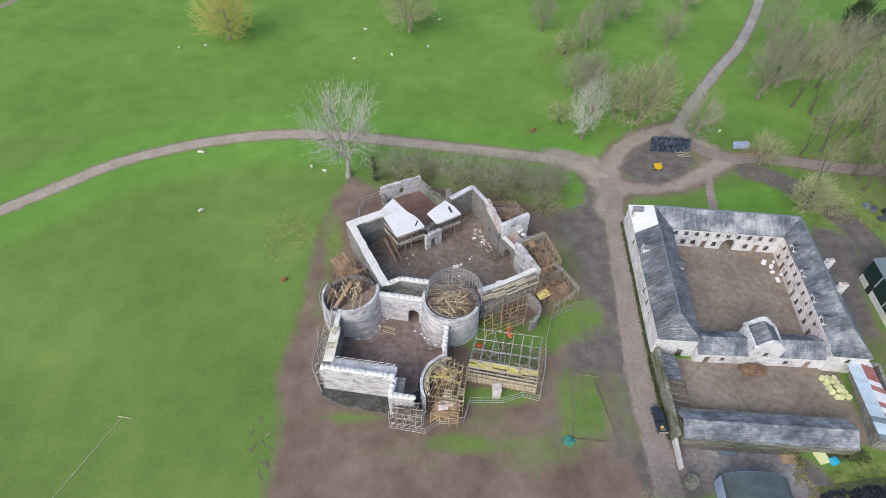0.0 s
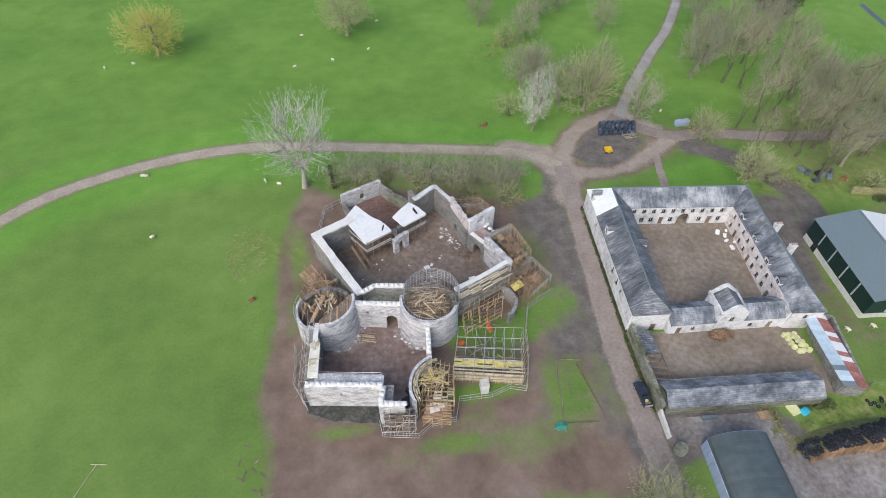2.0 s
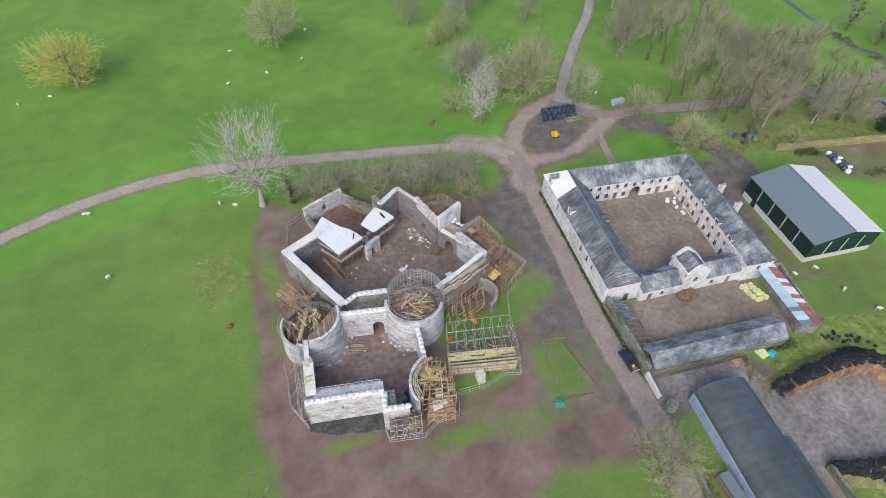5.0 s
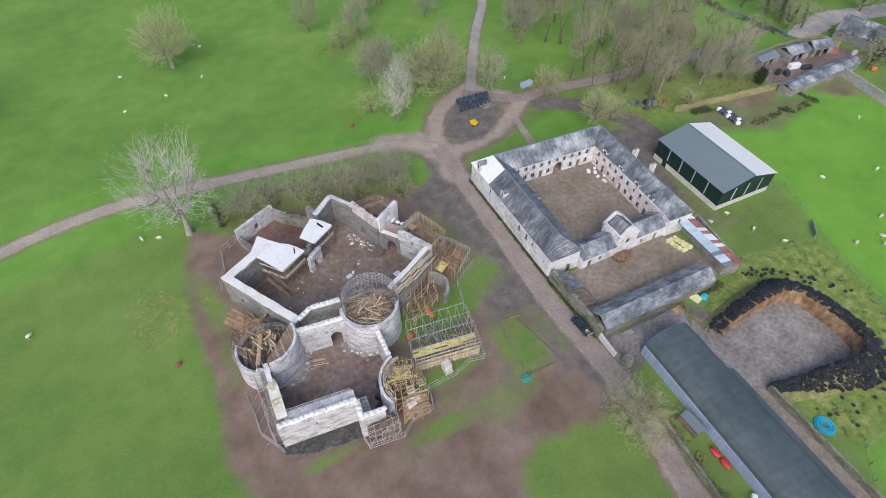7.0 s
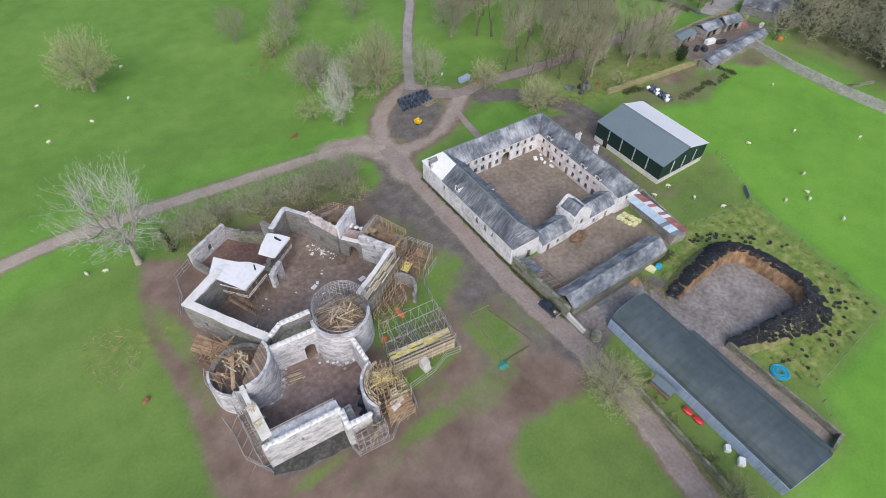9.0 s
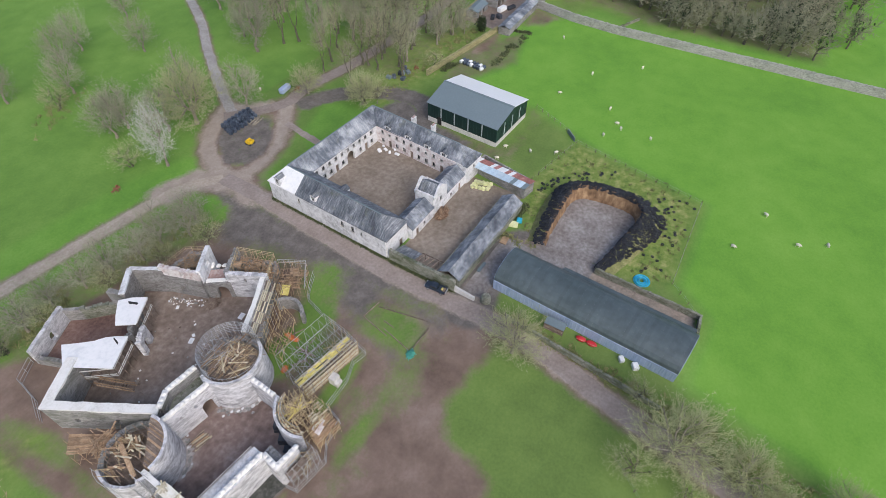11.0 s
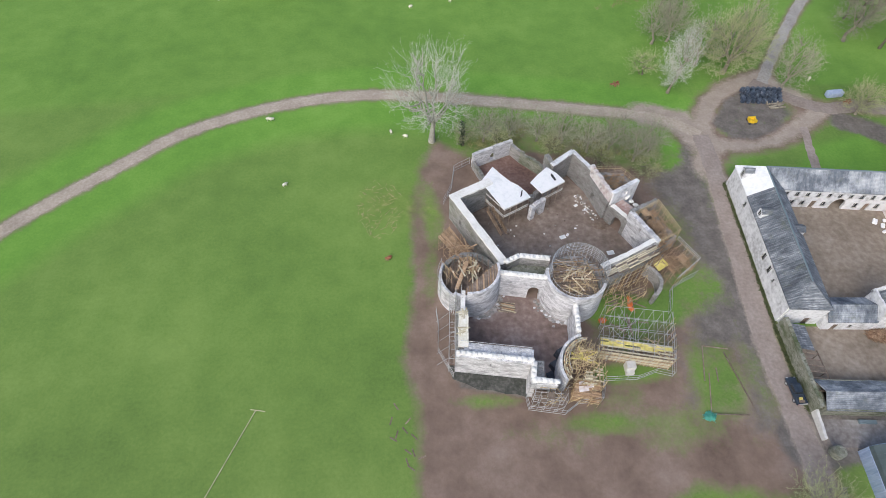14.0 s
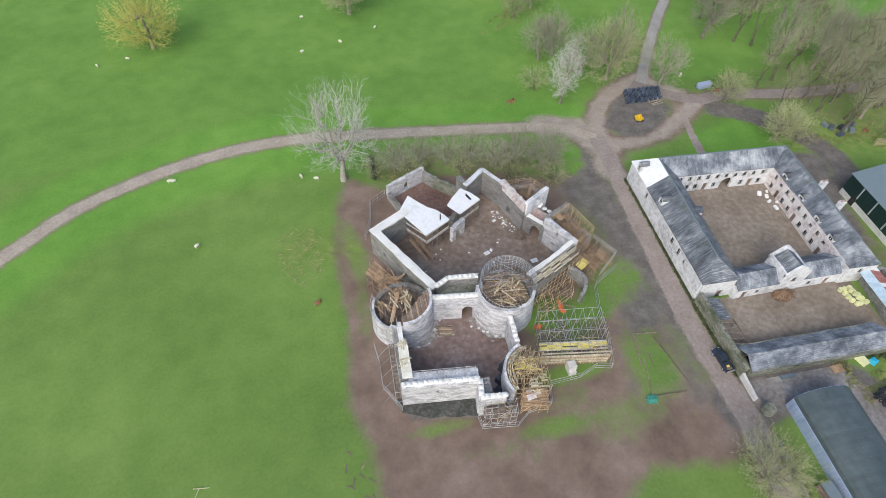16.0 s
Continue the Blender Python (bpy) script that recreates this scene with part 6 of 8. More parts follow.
# ---- curved-roof shed ----
tun = thing("curved_roof_barn", "long barn with curved dark sheet roof and faded blue sides", "barn", (49, 12, 0))
T0, T1 = Vector((45.3, 31.7)), Vector((42.4, -7.8))
U0, U1 = Vector((55.6, 31.0)), Vector((52.8, -9.2))
n, m = 54, 12
for i in range(n):
    a, b = T0.lerp(T1, i / n), T0.lerp(T1, (i + 1) / n)
    c, d = U0.lerp(U1, i / n), U0.lerp(U1, (i + 1) / n)
    bm = bmesh.new()
    for j in range(m):
        f = lambda j: (0.5 - 0.5 * math.cos(math.pi * j / m), 2.6 + 3.1 * math.sin(math.pi * j / m) ** 0.9)
        (f0, z0), (f1, z1) = f(j), f(j + 1)
        g = 0.04 * (i % 2)
        slab(bm, [(*a.lerp(c, f0), z0 + g), (*b.lerp(d, f0), z0 + g), (*b.lerp(d, f1), z1 + g), (*a.lerp(c, f1), z1 + g)], 0.08)
    part("roof_sheet", bm, M_ARCHROOF, tun)
for a, b in ((T0, T1), (U1, U0)):
    bm = bmesh.new()
    wall(bm, a, b, 0.2, -0.1, 2.7)
    part("side", bm, M_BLUESIDE, tun, "faded blue sheet side")
    bm = bmesh.new()
    kk = 44
    for k in range(kk):
        p = a.lerp(b, (k + 0.5) / kk)
        u = (b - a).normalized()
        out = Vector((u.y, -u.x)) * 0.12
        wall(bm, p - u * 0.06 + out, p + u * 0.06 + out, 0.06, 0, 2.6)
    part("side_ribs", bm, M_BLUESIDE, tun)
for a, b in ((T0, U0), (T1, U1)):
    bm = bmesh.new()
    for j in range(m):
        f = lambda j: (0.5 - 0.5 * math.cos(math.pi * j / m), 2.6 + 3.05 * math.sin(math.pi * j / m) ** 0.9)
        (f0, z0), (f1, z1) = f(j), f(j + 1)
        p, q = a.lerp(b, f0 * 0.98 + 0.01), a.lerp(b, f1 * 0.98 + 0.01)
        hexa(bm, [(p.x, p.y - 0.08, 0), (q.x, q.y - 0.08, 0), (q.x, q.y + 0.08, 0), (p.x, p.y + 0.08, 0), (p.x, p.y - 0.08, z0), (q.x, q.y - 0.08, z1), (q.x, q.y + 0.08, z1), (p.x, p.y + 0.08, z0)])
    part("end_wall", bm, M_BLUESIDE, tun)
lean2 = thing("side_lean_to", "low grey lean-to roof along the curved barn", "lean-to", (56.5, 5, 0))
roof(lean2, [[(55.0, 20.5, 2.7), (53.1, -8.6, 2.7), (55.0, -8.8, 2.1), (56.9, 20.0, 2.1)]], M_ARCHROOF)
for k in range(8):
    y = 20 - k * 4.0
    stick("post", POST, lean2, (56.7 - k * 0.26, y, 0), (56.7 - k * 0.26, y, 2.2))
for nm, a, b, h in (("wall_silage", (60.4, 14.2), (59.4, -8.8), 1.7), ("wall_end", (59.4, -8.8), (54.6, -9.2), 1.7), ("wall_field", (39.4, 26), (35.2, -7), 1.5)):
    bm = bmesh.new()
    wall(bm, a, b, 0.5, -0.1, h, ragged=0.2)
    tagged(part(nm, bm, M_MOSSWALL), "mossy rubble boundary wall", "wall", kind="structure")

# ---- silage clamp ----
clamp = thing("silage_clamp", "earth-banked silage clamp edged with old tyres", "silage clamp", (77, 20, 0))
floor_piece("floor_clamp", [(61.6, 27.6), (63.2, 13.0), (80.6, 8.8), (84.4, 9.6), (86.2, 14.0), (85.6, 21.4), (83, 27.0), (79, 28.8), (71, 29)], 0.11, M_PITFLOOR, "wet grey concrete floor of the clamp")
floor_piece("floor_apron", [(41.2, 37.2), (41.4, 32.5), (56.2, 31.5), (57.2, 14.8), (62.8, 14.2), (62.4, 27.4), (60, 30), (60.6, 36.2)], 0.06, M_PITFLOOR, "damp concrete apron between the farm buildings")
INNER = curve_points([(62.2, 26.6), (66, 27.0), (73, 27.0), (78.6, 26.8), (81.4, 25.6), (82.6, 22.6), (83.0, 18), (82.9, 14), (81.4, 11.4), (78.4, 11.0), (73, 12.2), (67, 13.5), (61.6, 15.0)], 1.0)
rng = random.Random(8)
prof = [(0.0, 0.0), (0.5, 2.2), (1.1, 2.7), (2.2, 2.3), (3.4, 1.3), (4.8, 0.05)]
bm = bmesh.new()
rows = []
for i, p in enumerate(INNER):
    d = (INNER[min(i + 1, len(INNER) - 1)] - INNER[max(i - 1, 0)]).normalized()
    out = Vector((-d.y, d.x))
    t = i / (len(INNER) - 1)
    hgt = 0.45 + 0.95 * min(1, t / 0.2, (1 - t) / 0.35)
    rows.append([bm.verts.new((*(p + out * (o * (0.8 + 0.3 * hgt) + rng.uniform(-.12, .12))), z * hgt + rng.uniform(-.06, .06) - (0.1 if z < 0.1 else 0))) for o, z in prof])
for a, b in zip(rows, rows[1:]):
    for k in range(len(prof) - 1):
        bm.faces.new((a[k], b[k], b[k + 1], a[k + 1])).material_index = 0 if k < 2 else 1
bmesh.ops.recalc_face_normals(bm, faces=bm.faces)
bank = part("bank", bm, [M_EARTH, M_BRUSH], clamp, "cut brown earth bank")
TY = bmesh.new()
S_, Q_ = 10, 4
vs = [[TY.verts.new(((0.28 + 0.13 * math.cos(2 * math.pi * j / Q_ + 0.78)) * math.cos(2 * math.pi * i / S_), (0.28 + 0.13 * math.cos(2 * math.pi * j / Q_ + 0.78)) * math.sin(2 * math.pi * i / S_), 0.11 * math.sin(2 * math.pi * j / Q_ + 0.78))) for j in range(Q_)] for i in range(S_)]
for i in range(S_):
    for j in range(Q_):
        TY.faces.new((vs[i][j], vs[(i + 1) % S_][j], vs[(i + 1) % S_][(j + 1) % Q_], vs[i][(j + 1) % Q_]))
TYRE = bpy.data.meshes.new("tyre")
TY.to_mesh(TYRE)
tv = np.array([v.co[:] for v in TY.verts])
tf = np.array([[v.index for v in f.verts] for f in TY.faces])
TY.free()
TYRE.materials.append(M_TYRE)
tyres = []
for i, p in enumerate(INNER):
    d = (INNER[min(i + 1, len(INNER) - 1)] - INNER[max(i - 1, 0)]).normalized()
    out = Vector((-d.y, d.x))
    t = i / (len(INNER) - 1)
    hgt = 0.45 + 0.95 * min(1, t / 0.2, (1 - t) / 0.35)
    wide = np.interp(t, [0, 0.25, 0.38, 0.6, 0.75, 1], [2.6, 3.6, 6.6, 6.8, 5.0, 1.8])
    for k in range(int(wide / 0.38)):
        for h in range(3 if k < 7 or t < 0.3 else 5 if t < 0.7 else 2):
            o = 0.8 + k * 0.38 + rng.uniform(-.15, .15)
            z = np.interp(o / (0.8 + 0.3 * hgt), [q[0] for q in prof], [q[1] for q in prof]) * hgt
            if rng.random() < 0.9:
                tyres.append((*(p + out * o + d * rng.uniform(-.7, .7)), z + 0.12 + rng.uniform(0, .12), rng.uniform(-.5, .5), rng.uniform(-.5, .5)))
for k in range(70):
    x, y = rng.uniform(66, 95), rng.uniform(-0.5, 9)
    if rng.random() < 0.5:
        x, y = rng.uniform(76, 92), rng.uniform(4, 9)
    tyres.append((x, y, 0.14, rng.uniform(-.2, .2), rng.uniform(-.2, .2)))
for k in range(34):
    t = rng.random()
    tyres.append((80 + 16 * t + rng.uniform(-2, 2), 34.5 - 14 * t * t + rng.uniform(-1.5, 1.5), 0.14, rng.uniform(-.2, .2), rng.uniform(-.2, .2)))
own = set(rng.sample(range(len(tyres)), min(290, len(tyres))))
VV, FF = [], []
for k, (x, y, z, rx, ry) in enumerate(tyres):
    m_ = Matrix.Translation((x, y, z)) @ Euler((rx, ry, k)).to_matrix().to_4x4()
    if k in own:
        o = new("tyre", TYRE)
        o.parent = clamp
        o.matrix_basis = Matrix.Translation(-clamp.location) @ m_
    else:
        M3 = np.array(m_)
        FF.append(tf + len(VV) * len(tv))
        VV.append(tv @ M3[:3, :3].T + M3[:3, 3])
me = bpy.data.meshes.new("tyre_cover")
me.from_pydata((np.concatenate(VV) - np.array(clamp.location)).tolist(), [], np.concatenate(FF).tolist())
me.materials.append(M_TYRE)
o = new("tyre_cover", me)
o.parent = clamp
o["kind"] = "stuff"
print("tyres", len(tyres))

# ---- trees ----
M_DARKBARK = material("dark_olive_bark", (0.07, 0.065, 0.045), (0.13, 0.12, 0.085), (0.22, 0.205, 0.15), 5, 1, 0.9, world_space=False)
M_PALEBARK = material("pale_grey_bark", (0.25, 0.235, 0.20), (0.37, 0.355, 0.31), (0.50, 0.49, 0.44), 5, 1, 0.9, world_space=False)



def branch_mesh(name, branches, mat, sides, sprigs=()):
    """Tapered tubes from lists of (points, radii)."""
    V, F = [], []
    for pts, rad in branches:
        base = len(V)
        d = (pts[-1] - pts[0])
        d = d / (np.linalg.norm(d) + 1e-9)
        x = np.cross(d, (0.31, 0.95, 0.05))
        x /= np.linalg.norm(x) + 1e-9
        y = np.cross(d, x)
        for p, r in zip(pts, rad):
            if r == 0:
                V.append(p)
                continue
            for k in range(sides):
                a = 2 * math.pi * k / sides
                V.append(p + r * (math.cos(a) * x + math.sin(a) * y))
        for i in range(len(pts) - 1):
            for k in range(sides):
                k2 = (k + 1) % sides
                if rad[i + 1] == 0:
                    F.append((base + i * sides + k, base + i * sides + k2, base + (i + 1) * sides))
                else:
                    F.append((base + i * sides + k, base + i * sides + k2, base + (i + 1) * sides + k2, base + (i + 1) * sides + k))
    base = len(V)
    V += list(sprigs)
    F += [(base + k, base + k + 1, base + k + 2) for k in range(0, len(sprigs), 3)]
    me = bpy.data.meshes.new(name)
    me.from_pydata([tuple(v) for v in V], [], F)
    me.materials.append(mat)
    for p in me.polygons:
        p.use_smooth = True
    return me


def tree_template(name, label, h, spread, seed, twig_mat, bark_mat=None, limbs=14, branches=90, twigs=480, fine=2600, trunk_r=0.35, base=0.18, flat=0.0, thick=1.0, stems=1, droop=0.0, ivy=0.0, leaders=0):
    """A leafless tree about the origin: trunk and limbs in one part, the twigs of its crown in another. The crown fills an uneven egg shape."""
    rg = np.random.RandomState(seed)
    lo, hi = base * h, h
    mid, half = lo + (hi - lo) * (0.52 - flat), (hi - lo) / 2
    lob = rg.uniform(0, 6.283, 4)
    def shell(n, q0, q1):
        d = rg.normal(0, 1, (n, 3))
        d /= np.linalg.norm(d, axis=1)[:, None]
        az = np.arctan2(d[:, 1], d[:, 0])
        bumpy = 1 + 0.13 * np.sin(2 * az + lob[0]) + 0.10 * np.sin(3 * az + lob[1] + 2 * d[:, 2]) + 0.10 * np.sin(5 * d[:, 2] + lob[2] + az) + rg.uniform(-.07, .07, n)
        q = rg.uniform(q0 ** 2.2, q1 ** 2.2, n) ** (1 / 2.2) * bumpy
        p = d * q[:, None] * np.array([spread, spread, half]) + np.array([0, 0, mid])
        p[:, 2] = np.maximum(p[:, 2], lo * 0.6 + 0.3)
        return p
    wood, tw = [], []
    root_c = np.array([0, 0, lo * 0.8])
    trunks = []
    for s in range(stems):
        p = np.array([rg.uniform(-.5, .5) * (stems > 1), rg.uniform(-.5, .5) * (stems > 1), -0.1])
        top = np.array([rg.normal(0, 0.05 * h if stems == 1 else 0.3 * spread), rg.normal(0, 0.05 * h if stems == 1 else 0.3 * spread), h * (0.74 if stems == 1 else 0.6)])
        pts = [p + (top - p) * k / 7 + np.append(rg.normal(0, 0.012 * h, 2), 0) * (k > 0) for k in range(8)]
        tr = trunk_r / math.sqrt(stems)
        wood.append((pts, [tr * (1.55 if k == 0 else 1.0 - 0.115 * k) for k in range(8)]))
        trunks += pts[1:]
    if leaders:
        # the trunk ends low and forks into rising leaders
        fork = wood[0][0][2]
        wood[0] = (wood[0][0][:3], [trunk_r * 1.55, trunk_r, trunk_r * 0.92])
        trunks = trunks[:2]
        for k in range(leaders):
            a = 6.283 * k / leaders + rg.uniform(-.4, .4)
            q = rg.uniform(0.25, 0.55) * spread
            e = np.array([q * math.cos(a), q * math.sin(a), h * rg.uniform(0.7, 0.86)])
            out = np.array([math.cos(a), math.sin(a), 0]) * 0.16 * spread
            pts = [fork + (e - fork) * t + out * math.sin(math.pi * t) * (1 - t) + np.append(rg.normal(0, 0.01 * h, 2), 0) * (t > 0) for t in np.linspace(0, 1, 8)]
            wood.append((pts, [trunk_r * 0.5 * (1 - i / 7.4) for i in range(8)]))
            trunks += pts[1:]
    def grow(ends, nodes, r0, r1, seg, store, lift, back, wild=0.05):
        """Join each end to a node of the last level that lies nearer the root."""
        nodes = np.array(nodes)
        out = []
        for e in ends:
            d = nodes - e
            cost = np.linalg.norm(d, axis=1) + back * np.maximum(0, nodes[:, 2] - e[2]) + 2.0 * np.maximum(0, np.linalg.norm(nodes - root_c, axis=1) - 0.8 * np.linalg.norm(e - root_c))
            p = nodes[int(cost.argmin())]
            bend = np.array([rg.normal(0, wild), rg.normal(0, wild), lift + rg.normal(0, wild)]) * np.linalg.norm(e - p)
            pts = [p + (e - p) * t + bend * math.sin(math.pi * t) for t in np.linspace(0, 1, seg + 1)]
            store.append((pts, [r0 + (r1 - r0) * k / seg for k in range(seg + 1)]))
            out += pts[1:]
        return out
    n1 = grow(shell(limbs, 0.45, 0.75), trunks[:5] if stems == 1 and not leaders else trunks, trunk_r * 0.42, trunk_r * 0.14, 5, wood, -0.10, 1.6)
    n2 = grow(shell(branches, 0.4, 0.86), trunks[3:] + n1, 0.04 * thick, 0.018 * thick, 4, tw, -0.08, 0.8, 0.12)
    n3 = grow(shell(twigs, 0.4, 0.97), n1 + n2, 0.016 * thick, 0.007 * thick, 3, tw, -0.05 + droop, 0.3, 0.16)
    n3 = np.array(n3)
    pick = n3[rg.randint(0, len(n3), fine)]
    cdir = pick - np.array([0, 0, mid - half * 0.7])
    cdir /= np.linalg.norm(cdir, axis=1)[:, None]
    fd = cdir * 0.35 + rg.normal(0, 0.7, (fine, 3)) + np.array([0, 0, 0.12 - droop * 2.2])
    fd /= np.linalg.norm(fd, axis=1)[:, None]
    ln = rg.uniform(0.3, 0.85, fine) * max(0.6, h / 17)
    side = np.cross(fd, rg.normal(0, 1, (fine, 3)))
    side *= 0.012 * thick / (np.linalg.norm(side, axis=1)[:, None] + 1e-9)
    sprigs = np.stack([pick - side, pick + side, pick + fd * ln[:, None]], 1).reshape(-1, 3)
    root = thing(name, label, "tree", (0, 0, 0))
    o = new("trunk", branch_mesh("trunk", wood, bark_mat or M_BARK, 6))
    o.parent = root
    o = new("crown", branch_mesh("crown", tw, twig_mat, 3, sprigs))
    o.parent = root
    if ivy:
        V, F = [], []
        for _ in range(int(420 * ivy)):
            c = trunks[rg.randint(0, len(trunks))] + rg.normal(0, 0.5, 3)
            a, b = rg.normal(0, 0.22, 3), rg.normal(0, 0.22, 3)
            k = len(V)
            V += [c - a, c + b, c + a, c - b]
            F.append((k, k + 1, k + 2, k + 3))
        me = bpy.data.meshes.new("ivy")
        me.from_pydata([tuple(v) for v in V], [], F)
        me.materials.append(M_IVY)
        o = new("ivy", me)
        o.parent = root
    return root


T_BIG = tree_template("tall_tree", "tall pale leafless tree with a broad bare crown", 26, 12.0, 1, M_TWIGPALE, M_PALEBARK, 30, 150, 560, 5000, 0.6, 0.2, 0, 1.5, leaders=7)
T_GREY = tree_template("bare_tree", "leafless grey-olive tree with a dense twiggy crown", 16, 7.2, 2, M_TWIG, M_BARK, 16, 110, 460, 14000, 0.34, 0.08, 0, 0.95, leaders=5)
T_GREY2 = tree_template("bare_tree", "leafless grey-olive tree with a tall narrow crown", 18, 5.4, 3, M_TWIG, M_BARK, 14, 90, 380, 9000, 0.34, 0.14, 0, 0.8, leaders=3)
T_OLIVE = tree_template("budding_tree", "spreading tree with olive-yellow budding twigs", 14.5, 7.6, 4, M_TWIGGREEN, M_BARK, 18, 120, 560, 15000, 0.36, 0.05, 0.03, 1.5, leaders=6)
T_PALE = tree_template("pale_tree", "slim leafless tree covered in pale lichen", 16, 4.6, 5, M_TWIGPALE, None, 12, 80, 520, 11000, 0.26, 0.08, 0, 0.85)
T_WILLOW = tree_template("willow", "round yellow-green willow with hanging shoots", 18, 11.5, 6, M_WILLOW, None, 18, 140, 800, 15000, 0.6, 0.02, 0.02, 3.0, 1, 0.12)
T_BUSH = tree_template("thicket", "many-stemmed leafless thicket of olive-brown twigs", 8, 5.2, 7, M_TWIGGREEN, M_DARKBARK, 10, 60, 320, 6500, 0.26, 0.02, 0, 0.85, 4)
T_WOOD = tree_template("woodland_tree", "slender leafless woodland tree with a dark bare trunk", 21, 5.0, 8, M_TWIGWOOD, M_DARKBARK, 14, 60, 280, 4200, 0.34, 0.36, 0, 0.8, leaders=3)
T_WOOD2 = tree_template("woodland_tree", "slender leafless woodland tree with forked dark stems", 20, 4.4, 18, M_TWIGWOOD, M_DARKBARK, 14, 60, 280, 3800, 0.32, 0.42, 0, 0.8, leaders=2)
T_IVY = tree_template("ivied_tree", "small ivy-clad leafless tree", 12, 5.0, 9, M_TWIGWOOD, M_DARKBARK, 10, 70, 400, 7000, 0.28, 0.06, 0, 0.9, 1, 0.0, 0.5)
T_FAR = tree_template("far_tree", "leafless grey-brown tree of the far wood", 15, 6.8, 10, M_TWIGDARK, M_DARKBARK, 10, 34, 110, 3400, 0.28, 0.06, 0, 2.6, 1, 0.0, 0.3, leaders=3)
T_FIR = tree_template("dark_fir", "dark evergreen tree at the wood's edge", 15, 4.2, 12, M_IVY, M_DARKBARK, 14, 90, 500, 9000, 0.3, 0.03, 0.1, 5.0)
rng = random.Random(77)


def plant(template, x, y, h=None, base_h=16.0, group=""):
    s = (h / base_h if h else 1.0) * rng.uniform(0.95, 1.05)
    ob = copy_thing(template, pose(x, y, 0, 0, 0, rng.uniform(0, 360)) @ Matrix.Diagonal((s, s, s, 1)))
    if group:
        ob["group"] = group
    return ob


plant(T_BIG, -24.6, 107.3, 26, 26)
plant(T_WILLOW, -74.6, 179, 17, 17)
plant(T_OLIVE, -13.0, 186, 21, 14.5)
for x, y, h, t in ((38.2, 124.2, 17, T_PALE), (39.4, 146, 14, T_GREY), (44.1, 147, 13, T_GREY), (55.5, 132, 18.5, T_OLIVE), (49, 136, 14, T_GREY), (60.5, 138, 17, T_GREY2), (68.8, 124.6, 14.5, T_GREY), (84.3, 114.6, 9.5, T_OLIVE), (95.7, 146, 18, T_GREY), (104, 153, 18, T_GREY), (112.4, 180.5, 17, T_GREY), (65.6, 197, 13, T_GREY), (90, 205, 12, T_GREY), (122, 160, 17, T_GREY), (131, 148, 16, T_GREY2), (144, 189, 15, T_FIR), (150, 184, 13, T_FIR), (138, 172, 13, T_GREY),
                   (47.5, 176, 13, T_GREY), (40, 172, 8, T_BUSH), (76, 178.5, 12, T_GREY), (88, 97, 10, T_OLIVE), (33, 132, 7, T_BUSH), (45, 152, 9, T_GREY), (56, 190, 14, T_GREY), (34, 188, 12, T_GREY)):
    plant(t, x, y, h, 14.5 if t is T_OLIVE else 8 if t is T_BUSH else 18 if t is T_GREY2 else 16, "parkland trees").scale *= 1.18
for x, y, h, t in ((-17.0, 105.8, 9, T_IVY), (-12.0, 107.0, 11, T_GREY), (-5.5, 108.5, 10, T_GREY), (1.0, 106.8, 10.5, T_GREY), (7.0, 106.0, 11, T_GREY), (12.6, 102.6, 11.5, T_GREY), (18.0, 103.0, 12.5, T_GREY), (23.2, 99.4, 12.5, T_GREY), (27.6, 102.6, 10, T_GREY), (-8.6, 105.6, 6, T_BUSH), (4.0, 103.2, 6, T_BUSH), (14.8, 98.4, 6.5, T_BUSH), (24.6, 94.8, 7, T_BUSH)):
    plant(t, x, y, h, 12 if t is T_IVY else 14.5 if t is T_OLIVE else 8 if t is T_BUSH else 16, "trees behind the ruin")
for x, y, h, t in ((32.8, 21.4, 13.5, T_OLIVE), (27.0, -10.5, 16, T_OLIVE), (28.5, -22, 12, T_OLIVE), (21.5, -5.0, 7, T_BUSH), (33.5, -12.5, 8, T_BUSH), (25.5, -27.5, 10, T_OLIVE), (32.5, -37, 9, T_OLIVE), (22, -15, 6, T_BUSH), (35.5, -2.5, 6, T_BUSH), (24, -40, 9, T_BUSH)):
    plant(t, x, y, h, 14.5 if t is T_OLIVE else 8, "roadside trees")
WOOD = [(105.8, 157.8, 20), (108.3, 138.6, 22), (109.5, 129.7, 20), (117.7, 135.2, 22), (119.9, 130.6, 22), (118.9, 123, 21), (123.6, 120.5, 22), (120.3, 110.6, 21), (125.1, 117, 23), (111.8, 99.6, 17), (132.1, 116.6, 22), (132.5, 109.9, 20), (138.8, 115.8, 21), (96.7, 118.6, 16), (95.6, 106.6, 16), (106.6, 104.4, 18), (113.0, 107.0, 20), (126.8, 104.8, 19), (103.4, 120.4, 19), (144.4, 108.8, 19)]
for k in range(26):
    WOOD.append((rng.uniform(104, 150), rng.uniform(94, 126), rng.uniform(15, 21)))
for k in range(10):
    WOOD.append((rng.uniform(100, 130), rng.uniform(126, 166), rng.uniform(16, 21)))
for x, y, h in WOOD:
    if abs(y - 113) < 2.4 or math.hypot(x - 98.4, y - 90) < 5:
        continue
    t = rng.choice((T_WOOD, T_WOOD, T_WOOD2, T_WOOD2, T_WOOD, T_GREY2))
    plant(t, x, y, h, 21 if t is T_WOOD else 20 if t is T_WOOD2 else 18, "trees of the wood")
